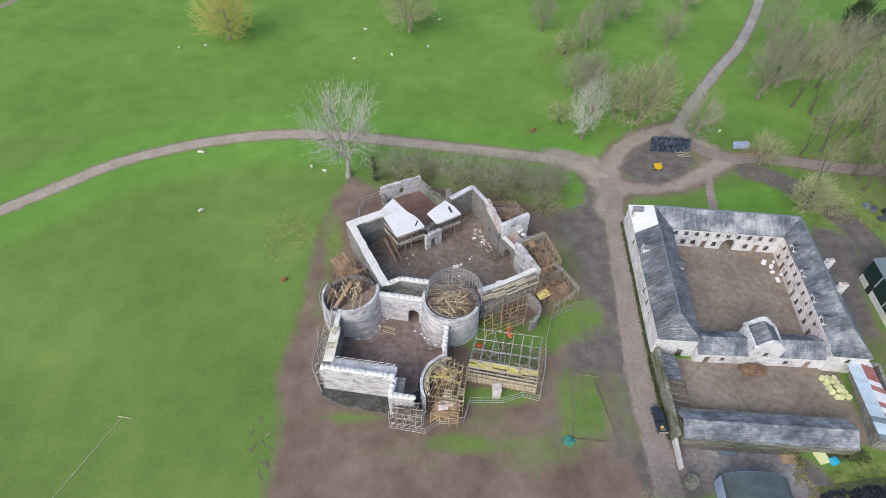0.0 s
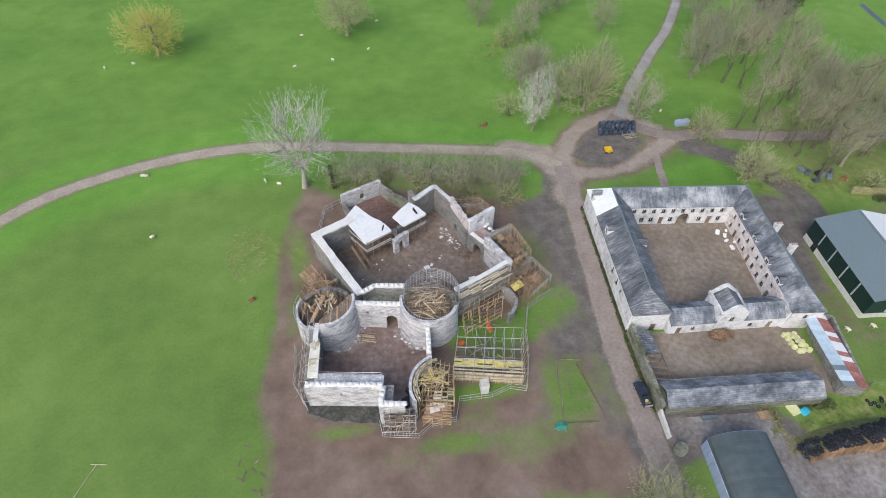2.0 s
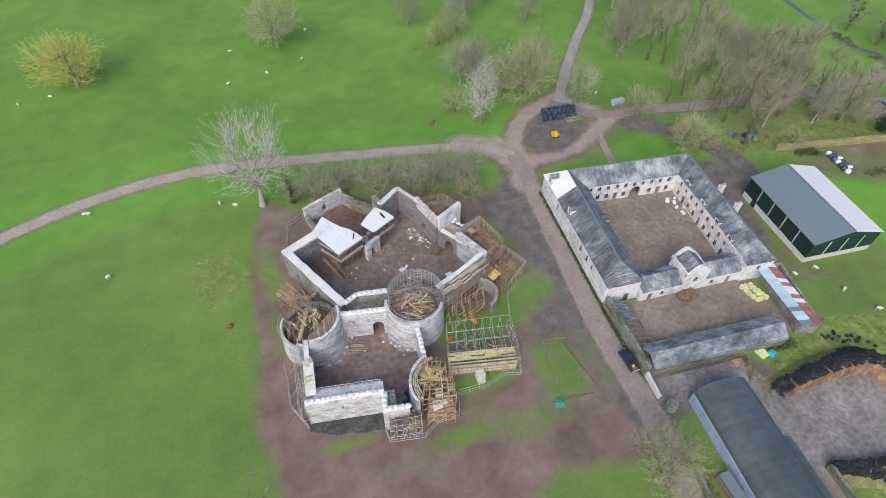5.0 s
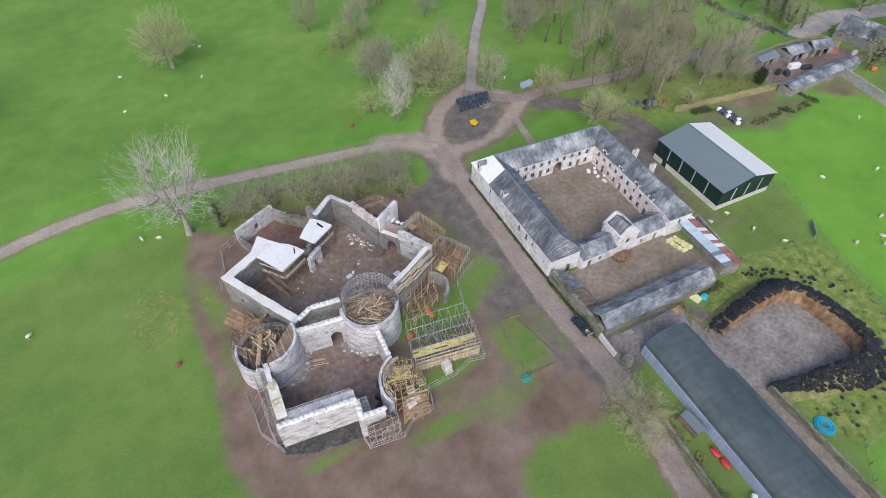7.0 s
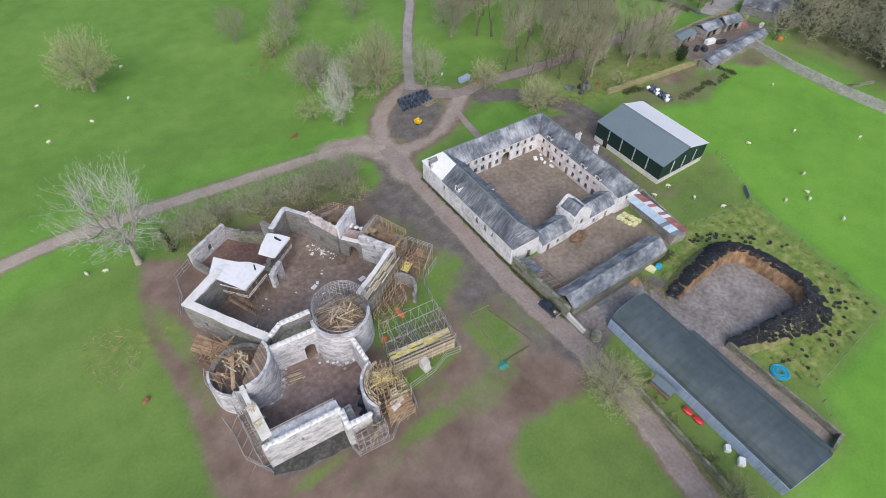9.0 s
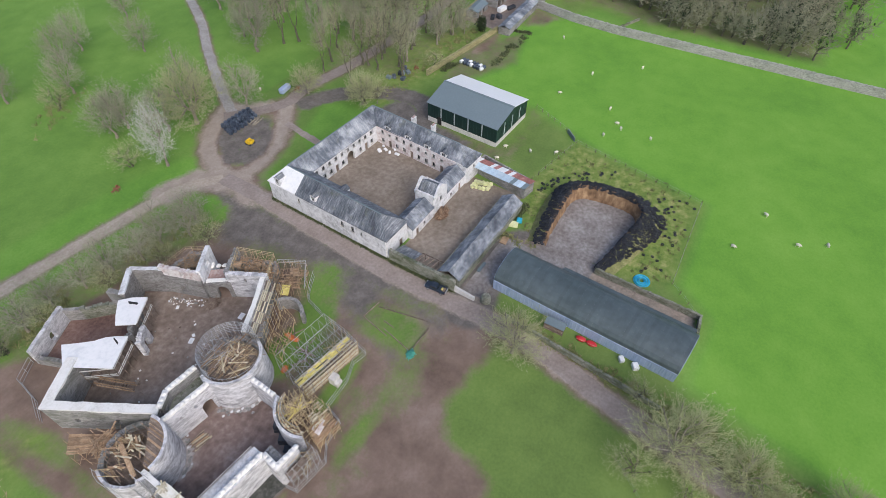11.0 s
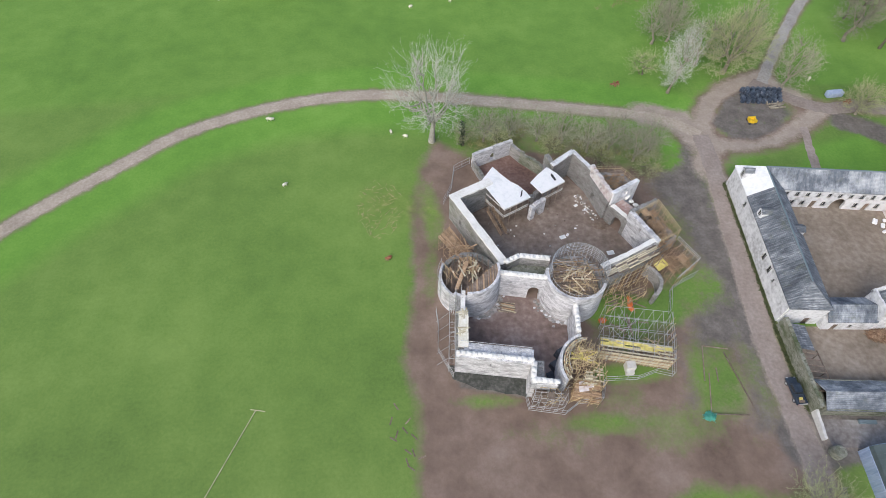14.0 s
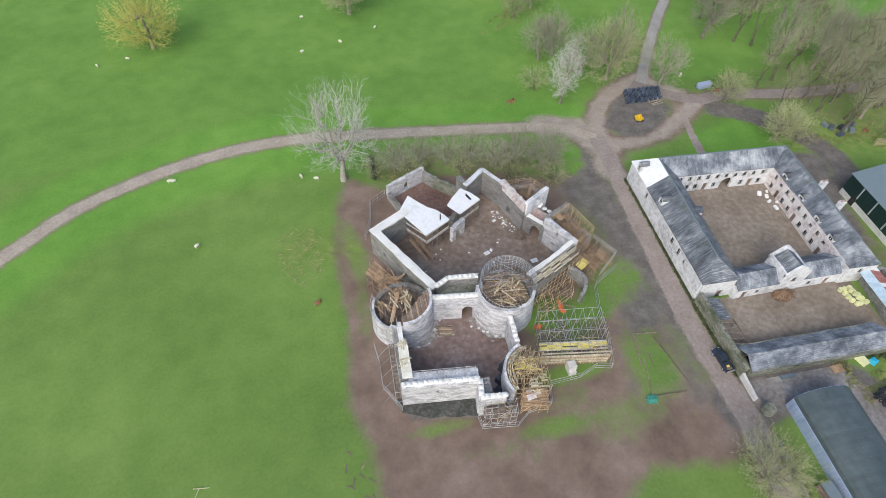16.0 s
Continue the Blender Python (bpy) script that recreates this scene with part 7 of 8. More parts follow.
for x, y, h, t in ((88.8, 96.6, 8, T_BUSH), (93.0, 95.4, 8, T_BUSH), (134, 97, 11, T_GREY), (140, 95, 12, T_GREY), (147.2, 87.6, 7, T_FIR), (143, 92, 10, T_GREY), (118, 89.6, 6, T_BUSH), (150, 98, 11, T_GREY)):
    plant(t, x, y, h, 8 if t is T_BUSH else 15 if t is T_FIR else 16, "trees of the wood")
for k in range(125):
    x, y = 186 + 70 * rng.random() ** 1.3, rng.uniform(-30, 80)
    if x < 191 and 40 < y < 66:
        continue
    plant(T_FAR, x, y, rng.uniform(11, 17), 15, "far wood")
for x, y, h in ((188, 108, 10), (191, 113, 11), (194, 106, 10), (190, 119, 11), (198, 118, 12), (205, 122, 12), (188, 128, 11), (196, 130, 12), (186, 140, 12), (212, 128, 12), (222, 118, 12), (226, 104, 12), (234, 96, 13), (240, 110, 13), (222, 90, 12), (216, 84, 12), (228, 84, 13)):
    plant(T_FAR, x, y, h * 1.1, 15, "far wood")
for template in (T_BIG, T_GREY, T_GREY2, T_OLIVE, T_PALE, T_WILLOW, T_BUSH, T_WOOD, T_WOOD2, T_IVY, T_FAR, T_FIR):
    for o in (*template.children, template):
        bpy.data.objects.remove(o)


def tufts(name, label, spots, mat, seed, size=(0.5, 1.1), per=14):
    """Low scrub: bunches of thin bent blades, one object of stuff."""
    rg = np.random.RandomState(seed)
    V, F = [], []
    for x, y in spots:
        r = rg.uniform(*size)
        for _ in range(per):
            a, e = rg.uniform(0, 6.283), rg.uniform(0.2, 1.3)
            b = np.array([x + rg.normal(0, r * .5), y + rg.normal(0, r * .5), 0.0])
            d = np.array([math.cos(a) * math.cos(e), math.sin(a) * math.cos(e), math.sin(e)]) * r
            w = np.array([-math.sin(a), math.cos(a), 0]) * 0.09
            k = len(V)
            V += [b - w, b + w, b + d * 0.6 + w * 0.7, b + d * 0.6 - w * 0.7, b + d]
            F += [(k, k + 1, k + 2, k + 3), (k + 3, k + 2, k + 4)]
    me = bpy.data.meshes.new(name)
    me.from_pydata([tuple(map(float, v)) for v in V], [], F)
    me.materials.append(mat)
    return tagged(new(name, me), label, "scrub", kind="stuff")


sp, foot = [], []
for a, b, wd, n in (((40.2, 25), (36.0, -8), 0.8, 90), ((36, -8), (27, -45), 2.2, 160), ((96, 94), (150, 90), 2.5, 120), ((60, 30), (60.6, 38), 1.0, 20), ((-14, 106), (-2, 108), 2.0, 40), ((4, 104), (28, 101), 2.0, 60), ((36, 168), (46, 180), 3, 40)):
    for _ in range(n):
        t = rng.random()
        sp.append((a[0] + (b[0] - a[0]) * t + rng.gauss(0, wd), a[1] + (b[1] - a[1]) * t + rng.gauss(0, wd)))
for a, b, n in (((42.6, 92.0), (40.4, 56.0), 420), ((40.3, 55.4), (39.8, 38.6), 220), ((50.9, 84.4), (48.9, 56.2), 40)):
    for _ in range(n):
        t = rng.random()
        foot.append((a[0] + (b[0] - a[0]) * t + rng.gauss(0, 0.12), a[1] + (b[1] - a[1]) * t + rng.gauss(0, 0.15)))
tufts("wall_weeds", "dark green weeds along the feet of walls", foot, M_HEDGE, 25, (0.2, 0.45), 9)
tufts("scrub", "dry brown brambles and rank grass along walls and tracks", sp, M_BRUSH, 5)
sp = [(rng.uniform(64, 99), rng.uniform(-1, 37)) for _ in range(150)]
sp = [p for p in sp if not (60 < p[0] < 88 and 9 < p[1] < 29)]
tufts("rank_grass", "rank yellowish grass round the silage clamp", sp, M_BRUSH, 6, (0.4, 0.8), 10)

sp = []
for a, b, wd, n in (((117.4, 86.0), (123, 85.0), 0.7, 50), ((154.2, 78.0), (155.2, 71.6), 0.5, 34), ((128.2, 73.2), (140, 73.4), 0.8, 22), ((140, 73.4), (152.5, 71.6), 0.8, 30), ((180.5, 140), (178.5, 130), 1.2, 60), ((181.0, 122), (182.5, 108), 1.2, 80), ((66, 38), (72, 36), 0.8, 30)):
    for _ in range(n):
        t = rng.random()
        sp.append((a[0] + (b[0] - a[0]) * t + rng.gauss(0, wd), a[1] + (b[1] - a[1]) * t + rng.gauss(0, wd)))
tufts("hedge", "dark evergreen hedge and brambles along field edges", sp, M_HEDGE, 15, (0.5, 1.0), 16)

# ---- small things ----
def capsule(bm, c, size, seed=0, sub=2, jitter=0.0, rz=0.0):
    rg = random.Random(seed)
    r = bmesh.ops.create_icosphere(bm, subdivisions=sub, radius=1.0)
    m = Matrix.Translation(c) @ Matrix.Rotation(rz, 4, "Z")
    for v in r["verts"]:
        k = 1 + rg.uniform(-jitter, jitter)
        v.co = m @ Vector((v.co.x * size[0] * k, v.co.y * size[1] * k, v.co.z * size[2] * k))


sheep = thing("sheep", "white sheep grazing on the pasture", "sheep", (0, 0, 0), "flock of sheep")
bm = bmesh.new()
capsule(bm, (0, 0, 0.72), (0.62, 0.32, 0.34), 3, 2, 0.06)
part("fleece", bm, M_WOOL, sheep, smooth=True)
bm = bmesh.new()
capsule(bm, (0.66, 0, 0.66), (0.2, 0.12, 0.14), 4, 1)
part("head", bm, M_WOOL, sheep, smooth=True)
for x in (-0.36, 0.36):
    for y in (-0.15, 0.15):
        bm = bmesh.new()
        bmesh.ops.create_cone(bm, cap_ends=True, segments=6, radius1=0.05, radius2=0.06, depth=0.5, matrix=Matrix.Translation((x, y, 0.25)))
        part("leg", bm, M_WOOL, sheep)
for x, y in ((-65.6, 115.9), (-64.6, 115.7), (-58.4, 93.5), (-34.6, 110.4), (-31.0, 108.8), (-81.5, 173.6), (-89.8, 171.7), (-28.6, 186.7), (-2.3, 194.9), (-18, 169), (-30, 166), (-6, 175), (78, 128.5), (90.9, 50.7), (85.2, 50.5), (92.5, 43.9), (95.5, 37.6), (123.9, 47.9), (123.7, 31.6), (115.4, 25.7), (110, 29.1), (117.3, 27.4), (140, 43), (158, 60), (115, 17), (99, -16), (92, -24), (95.5, -30), (84, -11), (152, 30)):
    copy_thing(sheep, pose(x, y, 0, 0, 0, rng.uniform(0, 360)))
for o in (*sheep.children, sheep):
    bpy.data.objects.remove(o)


def cylinder_mesh(name, mat, r, length, seg=16, bevel=0.12):
    bm = bmesh.new()
    bmesh.ops.create_cone(bm, cap_ends=True, segments=seg, radius1=r, radius2=r, depth=length)
    bmesh.ops.bevel(bm, geom=[e for e in bm.edges if abs(e.verts[0].co.z - e.verts[1].co.z) < 1e-5], offset=bevel, segments=2, affect="EDGES")
    me = bpy.data.meshes.new(name)
    bm.to_mesh(me)
    bm.free()
    me.materials.append(mat)
    return me


BALE = cylinder_mesh("wrapped_bale", M_BALE, 0.62, 1.2)
for j in range(4):
    for i in range(8):
        x = 56.8 + i * 1.36 + j * 0.45
        y = 119.9 - i * 0.06 + j * 1.42 + rng.uniform(-.1, .1)
        o = tagged(new("wrapped_bale", BALE), "round silage bale in shiny black wrap, stacked with others", "bale", "stack of black bales")
        o.matrix_basis = pose(x, y, 0.6, rng.uniform(-3, 3), rng.uniform(-3, 3), rng.uniform(0, 90))
for j in range(2):
    for i in range(6):
        o = tagged(new("wrapped_bale", BALE), "round silage bale in shiny black wrap, stacked with others", "bale", "stack of black bales")
        o.matrix_basis = pose(57.9 + i * 1.36 + j * 0.45, 121.4 - i * 0.06 + j * 1.42, 1.8, rng.uniform(-3, 3), rng.uniform(-3, 3), 0)
WBALE = cylinder_mesh("pale_bale", M_LIMEBAG, 0.5, 0.9)
for k in range(15):
    o = tagged(new("pale_bale", WBALE), "small pale yellow wrapped bale on the yard floor", "bale", "heap of pale bales")
    o.matrix_basis = pose(71.6 + (k % 3) * 1.0 + rng.uniform(-.2, .2) + (k // 3) * 0.25, 50.8 - (k // 3) * 0.95, 0.5 + (0.75 if k in (4, 7, 10) else 0), 0, 0, rng.uniform(0, 90))
LOG = cylinder_mesh("log", M_BARK, 0.22, 4.2, 10, 0.03)
for k in range(7):
    o = tagged(new("log", LOG), "felled log lying beside the bales", "log", "logs by the bales")
    o.matrix_basis = pose(65.2 + rng.uniform(-.5, .5), 117.4 + k * 0.4, 0.22 + 0.3 * (k % 2), 90, 0, 100 + rng.uniform(-15, 15))
SB = cylinder_mesh("far_bale", M_BALE, 0.62, 1.2)
for k in range(14):
    o = tagged(new("wrapped_bale", SB if k % 3 else cylinder_mesh("white_bale", M_WHITEROOF, 0.62, 1.2)), "round wrapped bale in a row beyond the barn", "bale", "row of far bales")
    o.matrix_basis = pose(124.6 - (k % 7) * 0.15 + (k // 7) * 1.45, 83.0 - (k % 7) * 1.3 - (k // 7) * 0.2, 0.62, 90, 0, 60)

# yellow bucket-and-frame machine on the island
mc = thing("yellow_machine", "small yellow farm implement parked on the island", "machine", (56.3, 112.1, 0))
bm = bmesh.new()
for a in ((55.4, 111.3, 0.4, 57.2, 111.6, 1.3), (55.4, 112.7, 0.4, 57.2, 113.0, 1.3), (55.4, 111.6, 0.4, 55.7, 112.7, 1.3), (56.9, 111.6, 0.4, 57.2, 112.7, 1.1), (55.7, 111.6, 0.4, 56.9, 112.7, 0.5)):
    box(bm, *a)
part("hopper", bm, M_MACHINE, mc)
for x in (55.6, 57.0):
    for y in (111.4, 112.9):
        bm = bmesh.new()
        bmesh.ops.create_cone(bm, cap_ends=True, segments=12, radius1=0.35, radius2=0.35, depth=0.25, matrix=pose(x, y, 0.35, 90, 0, 0))
        part("wheel", bm, M_TYRE, mc)


def implement(name, label, x, y, mat, seed, s=1.0):
    rg = random.Random(seed)
    root = thing(name, label, "farm implement", (x, y, 0))
    bm = bmesh.new()
    box(bm, x - 1.3 * s, y - 0.15, 0.4, x + 1.3 * s, y + 0.15, 0.65)
    box(bm, x - 0.15, y - 1.0 * s, 0.4, x + 0.15, y + 1.0 * s, 0.6)
    part("beam", bm, mat, root)
    for k in range(5):
        stick("tine", TIMBER if mat is None else RUST, root, (x - 1.1 * s + k * 0.55 * s, y, 0.6), (x - 1.3 * s + k * 0.55 * s, y - 0.8 * s, 0.02))
    bm = bmesh.new()
    bmesh.ops.create_cone(bm, cap_ends=True, segments=12, radius1=0.45, radius2=0.45, depth=0.2, matrix=pose(x + 0.9 * s, y + 0.8 * s, 0.45, 90, 0, 20))
    part("wheel", bm, mat, root)


implement("red_harrow", "rusty red field implement on the grass", 24.7, 127.5, M_RUSTRED, 1)
implement("rusty_grab", "small rusty iron grab lying on the grass", -34.3, 72.6, M_RUSTRED, 2, 0.45)
implement("old_plough", "rusty implement abandoned beside the track", 84.0, 118.8, M_RUSTRED, 3, 0.9)
implement("old_mower", "old implement beside the wood", 113.5, 93.8, M_RUSTRED, 4, 0.9)


def truck(x, y, rz, paint, label, name="pickup_truck"):
    """A double-cab pickup about 5.1 m long."""
    root = thing(name, label, "pickup truck", (0, 0, 0))
    def blk(nm, mat, a, bev=0.08, taper=None, label=""):
        bm = bmesh.new()
        box(bm, *a)
        if taper:
            for v in bm.verts:
                if v.co.z > (a[2] + a[5]) / 2:
                    v.co.x = v.co.x * taper[0] + taper[2]
                    v.co.y *= taper[1]
        bmesh.ops.bevel(bm, geom=bm.edges[:], offset=bev, segments=2, affect="EDGES")
        return part(nm, bm, mat, root, label, smooth=False)
    blk("body", paint, (-2.5, -0.88, 0.42, 2.5, 0.88, 0.98), 0.12)
    blk("cab", paint, (-0.6, -0.82, 0.95, 1.35, 0.82, 1.72), 0.12, (0.8, 0.86, 0.05))
    blk("windscreen", M_GLASS, (1.02, -0.68, 1.06, 1.34, 0.68, 1.6), 0.04, (0.78, 0.9, 0.12))
    blk("rear_window", M_GLASS, (-0.66, -0.66, 1.1, -0.5, 0.66, 1.55), 0.03)
    for s in (-1, 1):
        blk("side_window", M_GLASS, (-0.4, s * 0.80 - 0.03, 1.1, 1.0, s * 0.80 + 0.03, 1.55), 0.02, (0.85, 0.93, 0.05))
        blk("bed_side", paint, (-2.5, s * 0.82 - 0.06, 0.95, -0.6, s * 0.82 + 0.06, 1.2), 0.03)
        blk("headlight", M_SHEET, (2.4, s * 0.65 - 0.16, 0.72, 2.52, s * 0.65 + 0.16, 0.9), 0.03)
        blk("tail_light", M_RED, (-2.53, s * 0.74 - 0.08, 0.75, -2.46, s * 0.74 + 0.08, 1.0), 0.02)
        for xx in (-1.55, 1.6):
            bm = bmesh.new()
            bmesh.ops.create_cone(bm, cap_ends=True, segments=18, radius1=0.38, radius2=0.38, depth=0.26, matrix=pose(xx, s * 0.8, 0.38, 90, 0, 0))
            wh = part("wheel", bm, M_TYRE, root)
            bm = bmesh.new()
            bmesh.ops.create_cone(bm, cap_ends=True, segments=12, radius1=0.21, radius2=0.21, depth=0.28, matrix=pose(xx, s * 0.81, 0.38, 90, 0, 0))
            part("rim", bm, M_TUBE, wh)
    blk("tailgate", M_TUBE, (-2.55, -0.8, 0.7, -2.44, 0.8, 1.2), 0.03)
    blk("load", M_YELLOW, (-1.7, -0.25, 0.95, -1.3, 0.3, 1.3), 0.05)
    blk("load", M_WOODOLD, (-2.2, -0.5, 0.95, -1.75, 0.5, 1.15), 0.05)
    root.matrix_basis = pose(x, y, 0.06, 0, 0, rz)
    return root


truck(38.6, 42.0, 92, M_CARPAINT, "dark blue pickup truck parked beside the yard wall")


def heap(name, label, cat, c, r, h, mat, seed, count=160, length=(0.6, 1.6)):
    """A heap of cut brush: many crossing sticks over a low core."""
    rg = np.random.RandomState(seed)
    br = []
    for _ in range(count):
        a, q = rg.uniform(0, 6.283), math.sqrt(rg.rand())
        p = np.array([c[0] + r[0] * q * math.cos(a), c[1] + r[1] * q * math.sin(a), 0.1 + h * (1 - q * q) * rg.uniform(0.5, 1)])
        d = rg.normal(0, 1, 3) * np.array([1, 1, 0.45])
        d *= rg.uniform(*length) / np.linalg.norm(d) / 2
        br.append(([p - d, p + d], [0.05, 0.03]))
    me = branch_mesh(name, br, mat, 3)
    bm = bmesh.new()
    bm.from_mesh(me)
    if h > 0.1:
        capsule(bm, (c[0], c[1], 0), (r[0] * 0.85, r[1] * 0.85, h * 0.75), seed, 3, 0.12)
    return tagged(part(name, bm, mat), label, cat, kind="stuff" if name in ("brushwood", "fallen_timber") else "")


heap("brushwood", "heap of dead orange-brown brush by the gatehouse", "brush heap", (59.2, 52.6), (2.6, 1.5), 1.5, M_STRAW, 3, 320)
heap("brushwood", "pale broken sticks strewn over the grass", "brushwood", (-36.4, 86.6), (5.0, 8.5), 0.02, M_STRAWPOLE, 4, 120, (0.6, 2.4))
heap("fallen_timber", "broken timber and stone below the tower room", "rubble", (11.6, 80.2), (2.0, 1.2), 0.4, M_WOODOLD, 6, 60, (0.8, 2.4))

# scattered sheets, boxes and blocks
def crate(name, label, cat, x, y, z, sx, sy, sz, rz, mat, bev=0.04):
    bm = bmesh.new()
    box(bm, -sx / 2, -sy / 2, 0, sx / 2, sy / 2, sz)
    bmesh.ops.bevel(bm, geom=bm.edges[:], offset=min(bev, sz * 0.3), segments=1, affect="EDGES")
    for v in bm.verts:
        v.co += Vector((rng.uniform(-.02, .02), rng.uniform(-.02, .02), 0))
    ob = tagged(part(name, bm, mat), label, cat)
    ob.matrix_basis = pose(x, y, z, 0, 0, rz)
    return ob


for x, y, s, rz in ((2.9, 77.3, 1.3, 20), (4.0, 77.9, 0.8, 60), (12.3, 73.0, 1.5, 10), (7.2, 86.0, 0.9, 30), (9.0, 84.8, 0.7, 70), (6.0, 79.6, 0.5, 0), (3.6, 74.6, 0.5, 10), (-10.0, 101.0, 0.8, 30)):
    crate("loose_sheet", "pale loose sheet lying on the mud floor", "sheet", x, y, 0.07, s, s * 0.7, 0.12, rz, M_SHEET)
for k in range(46):
    crate("rubble_stone", "loose pale stone on the mud floor", "stone", rng.uniform(-14, 13), rng.uniform(69, 88), 0.06, rng.uniform(.2, .5), rng.uniform(.2, .4), rng.uniform(.1, .3), rng.uniform(0, 90), rng.choice((M_CAP, M_GREYSTONE, M_WOODOLD)))["group"] = "rubble in the hall"
for k in range(75):
    t = rng.random()
    d = abs(rng.gauss(0, 0.8))
    crate("rubble_stone", "pale stone fallen along the foot of the hall wall", "stone", 8.4 + 3.2 * t - d, 89.2 - 7.4 * t - 0.35 * d, 0.05, rng.uniform(.15, .5), rng.uniform(.15, .42), rng.uniform(.1, .35), rng.uniform(0, 90), rng.choice((M_CAP, M_GREYSTONE, M_PLASTER, M_WOODOLD)), 0.1)["group"] = "rubble in the hall"
for x, y, s in ((73.0, 78.4, 1.3), (72.6, 76.8, 1.1), (74.4, 76.2, 1.0), (74.0, 79.8, 0.9), (72.9, 74.6, 1.4), (71.8, 79.6, 1.6)):
    crate("white_sack", "white bulk sack on the stable court floor", "sack", x, y, 0.08, s, s * 0.6, 0.5, rng.uniform(0, 90), M_SHEET, 0.15)["group"] = "sacks in the court"
crate("orange_pallet", "orange pallet leaning by the shed wall", "pallet", 59.0, 35.6, 0.1, 2.4, 1.5, 0.25, 3, M_WOODNEW)
crate("stone_slab", "grey stone slab against the shed wall", "slab", 49.0, 36.4, 0.1, 3.0, 0.7, 0.4, -3, M_GREYROOF)
crate("blue_tank", "bright blue plastic tank on the grass", "tank", 66.4, 35.2, 0.0, 1.3, 1.3, 1.1, 20, M_CYAN, 0.2)
crate("board_stack", "stack of pale green boards by the shed", "boards", 64.8, 36.2, 0.0, 1.8, 2.6, 0.5, 15, M_LIMEBAG)
crate("white_box", "small white metal box beside the barn", "box", 41.9, 2.2, 0, 1.2, 0.9, 0.9, 40, M_WHITEROOF)
crate("white_box", "small white metal box beside the barn", "box", 41.7, -0.6, 0, 1.4, 1.1, 1.0, 35, M_WHITEROOF)
for y in (10.6, 8.4):
    tr = thing("red_trough", "red plastic feed trough beside the barn", "trough", (42.4, y, 0))
    bm = bmesh.new()
    capsule(bm, (42.4, y, 0.35), (0.65, 1.15, 0.42), 5, 2)
    part("tub", bm, M_RED, tr, smooth=True)
    stick("rim", RUST, tr, (41.9, y - 0.9, 0.62), (41.9, y + 0.9, 0.62))
cg = thing("timber_trailer", "weathered slatted livestock crate beside the barn", "crate", (42.2, 16.2, 0))
for k in range(7):
    for x in (41.2, 43.0):
        stick("slat", OLDPLANK, cg, (x, 14.2, 0.3 + k * 0.24), (x, 18.2, 0.3 + k * 0.24))
for y in (14.2, 16.2, 18.2):
    for x in (41.2, 43.0):
        stick("post", POST, cg, (x, y, 0), (x, y, 2.0))
bm = bmesh.new()
box(bm, 41.1, 14.1, 1.95, 43.1, 18.3, 2.1)
part("roof", bm, M_GREYROOF, cg)
coil = thing("pipe_coil", "coil of bright blue water pipe on the grass", "pipe coil", (63.4, 4.4, 0))
for k in range(5):
    bm = bmesh.new()
    R_, r_ = 1.7 - k * 0.28, 0.13
    vs = [[bm.verts.new((63.4 + (R_ + r_ * math.cos(j)) * math.cos(i * math.pi / 14), 4.4 + (R_ + r_ * math.cos(j)) * math.sin(i * math.pi / 14), 0.2 + 0.12 * (k % 2) + r_ * math.sin(j))) for j in (0, 1.57, 3.14, 4.71)] for i in range(28)]
    for i in range(28):
        for j in range(4):
            bm.faces.new((vs[i][j], vs[(i + 1) % 28][j], vs[(i + 1) % 28][(j + 1) % 4], vs[i][(j + 1) % 4]))
    part("turn", bm, M_CYAN, coil, smooth=True)
bm = bmesh.new()
bmesh.ops.create_cone(bm, cap_ends=True, segments=18, radius1=1.15, radius2=1.0, depth=1.9, matrix=Matrix.Translation((41.2, 31.4, 0.95)))
bmesh.ops.bevel(bm, geom=[e for e in bm.edges if abs(e.verts[0].co.z - e.verts[1].co.z) < 1e-5], offset=0.2, segments=2, affect="EDGES")
tagged(part("stone_pier", bm, M_MOSSWALL), "stout round mossy stone gate pier", "gate pier")
# timber-edged beds and netting by the road
for a, b in (((23.4, 44.6), (25.0, 51.4)), ((25.0, 51.4), (29.6, 50.6)), ((24.6, 46.0), (22.8, 38.8)), ((26.2, 47), (25.8, 44.4)), ((22.6, 38.6), (29.2, 38.2)), ((28.6, 50), (30.6, 39.4))):
    bed = thing("bed_edging", "weathered timber edging of an overgrown bed", "timber edging", (a[0], a[1], 0))
    stick("rail", TIMBER, bed, (*a, 0.12), (*b, 0.12))
heap("debris_net", "bundle of green debris netting", "netting", (22.3, 38.2), (1.2, 0.9), 0.5, M_TEAL, 9, 60, (0.4, 1.0))
heap("barrier_mesh", "trailing orange barrier mesh on the scaffold", "barrier mesh", (13.6, 60.6), (0.6, 1.9), 0.4, M_ORANGE, 10, 46, (0.4, 1.3))
heap("barrier_mesh", "scrap of orange barrier mesh on the grass", "barrier mesh", (7.4, 57.2), (0.9, 0.6), 0.5, M_ORANGE, 11, 30, (0.4, 1.0))
PALE = board_mesh("pale_timber", M_CREAMBOARD, 0.10, 0.10)
pole = thing("fallen_pole", "long pale pole lying on the pasture", "pole", (-58, 37, 0))
stick("pole", PALE, pole, (-56.3, 41.4, 0.1), (-62.0, 27.5, 0.1))
stick("crossbar", PALE, pole, (-57.2, 41.6, 0.14), (-54.6, 41.2, 0.14))
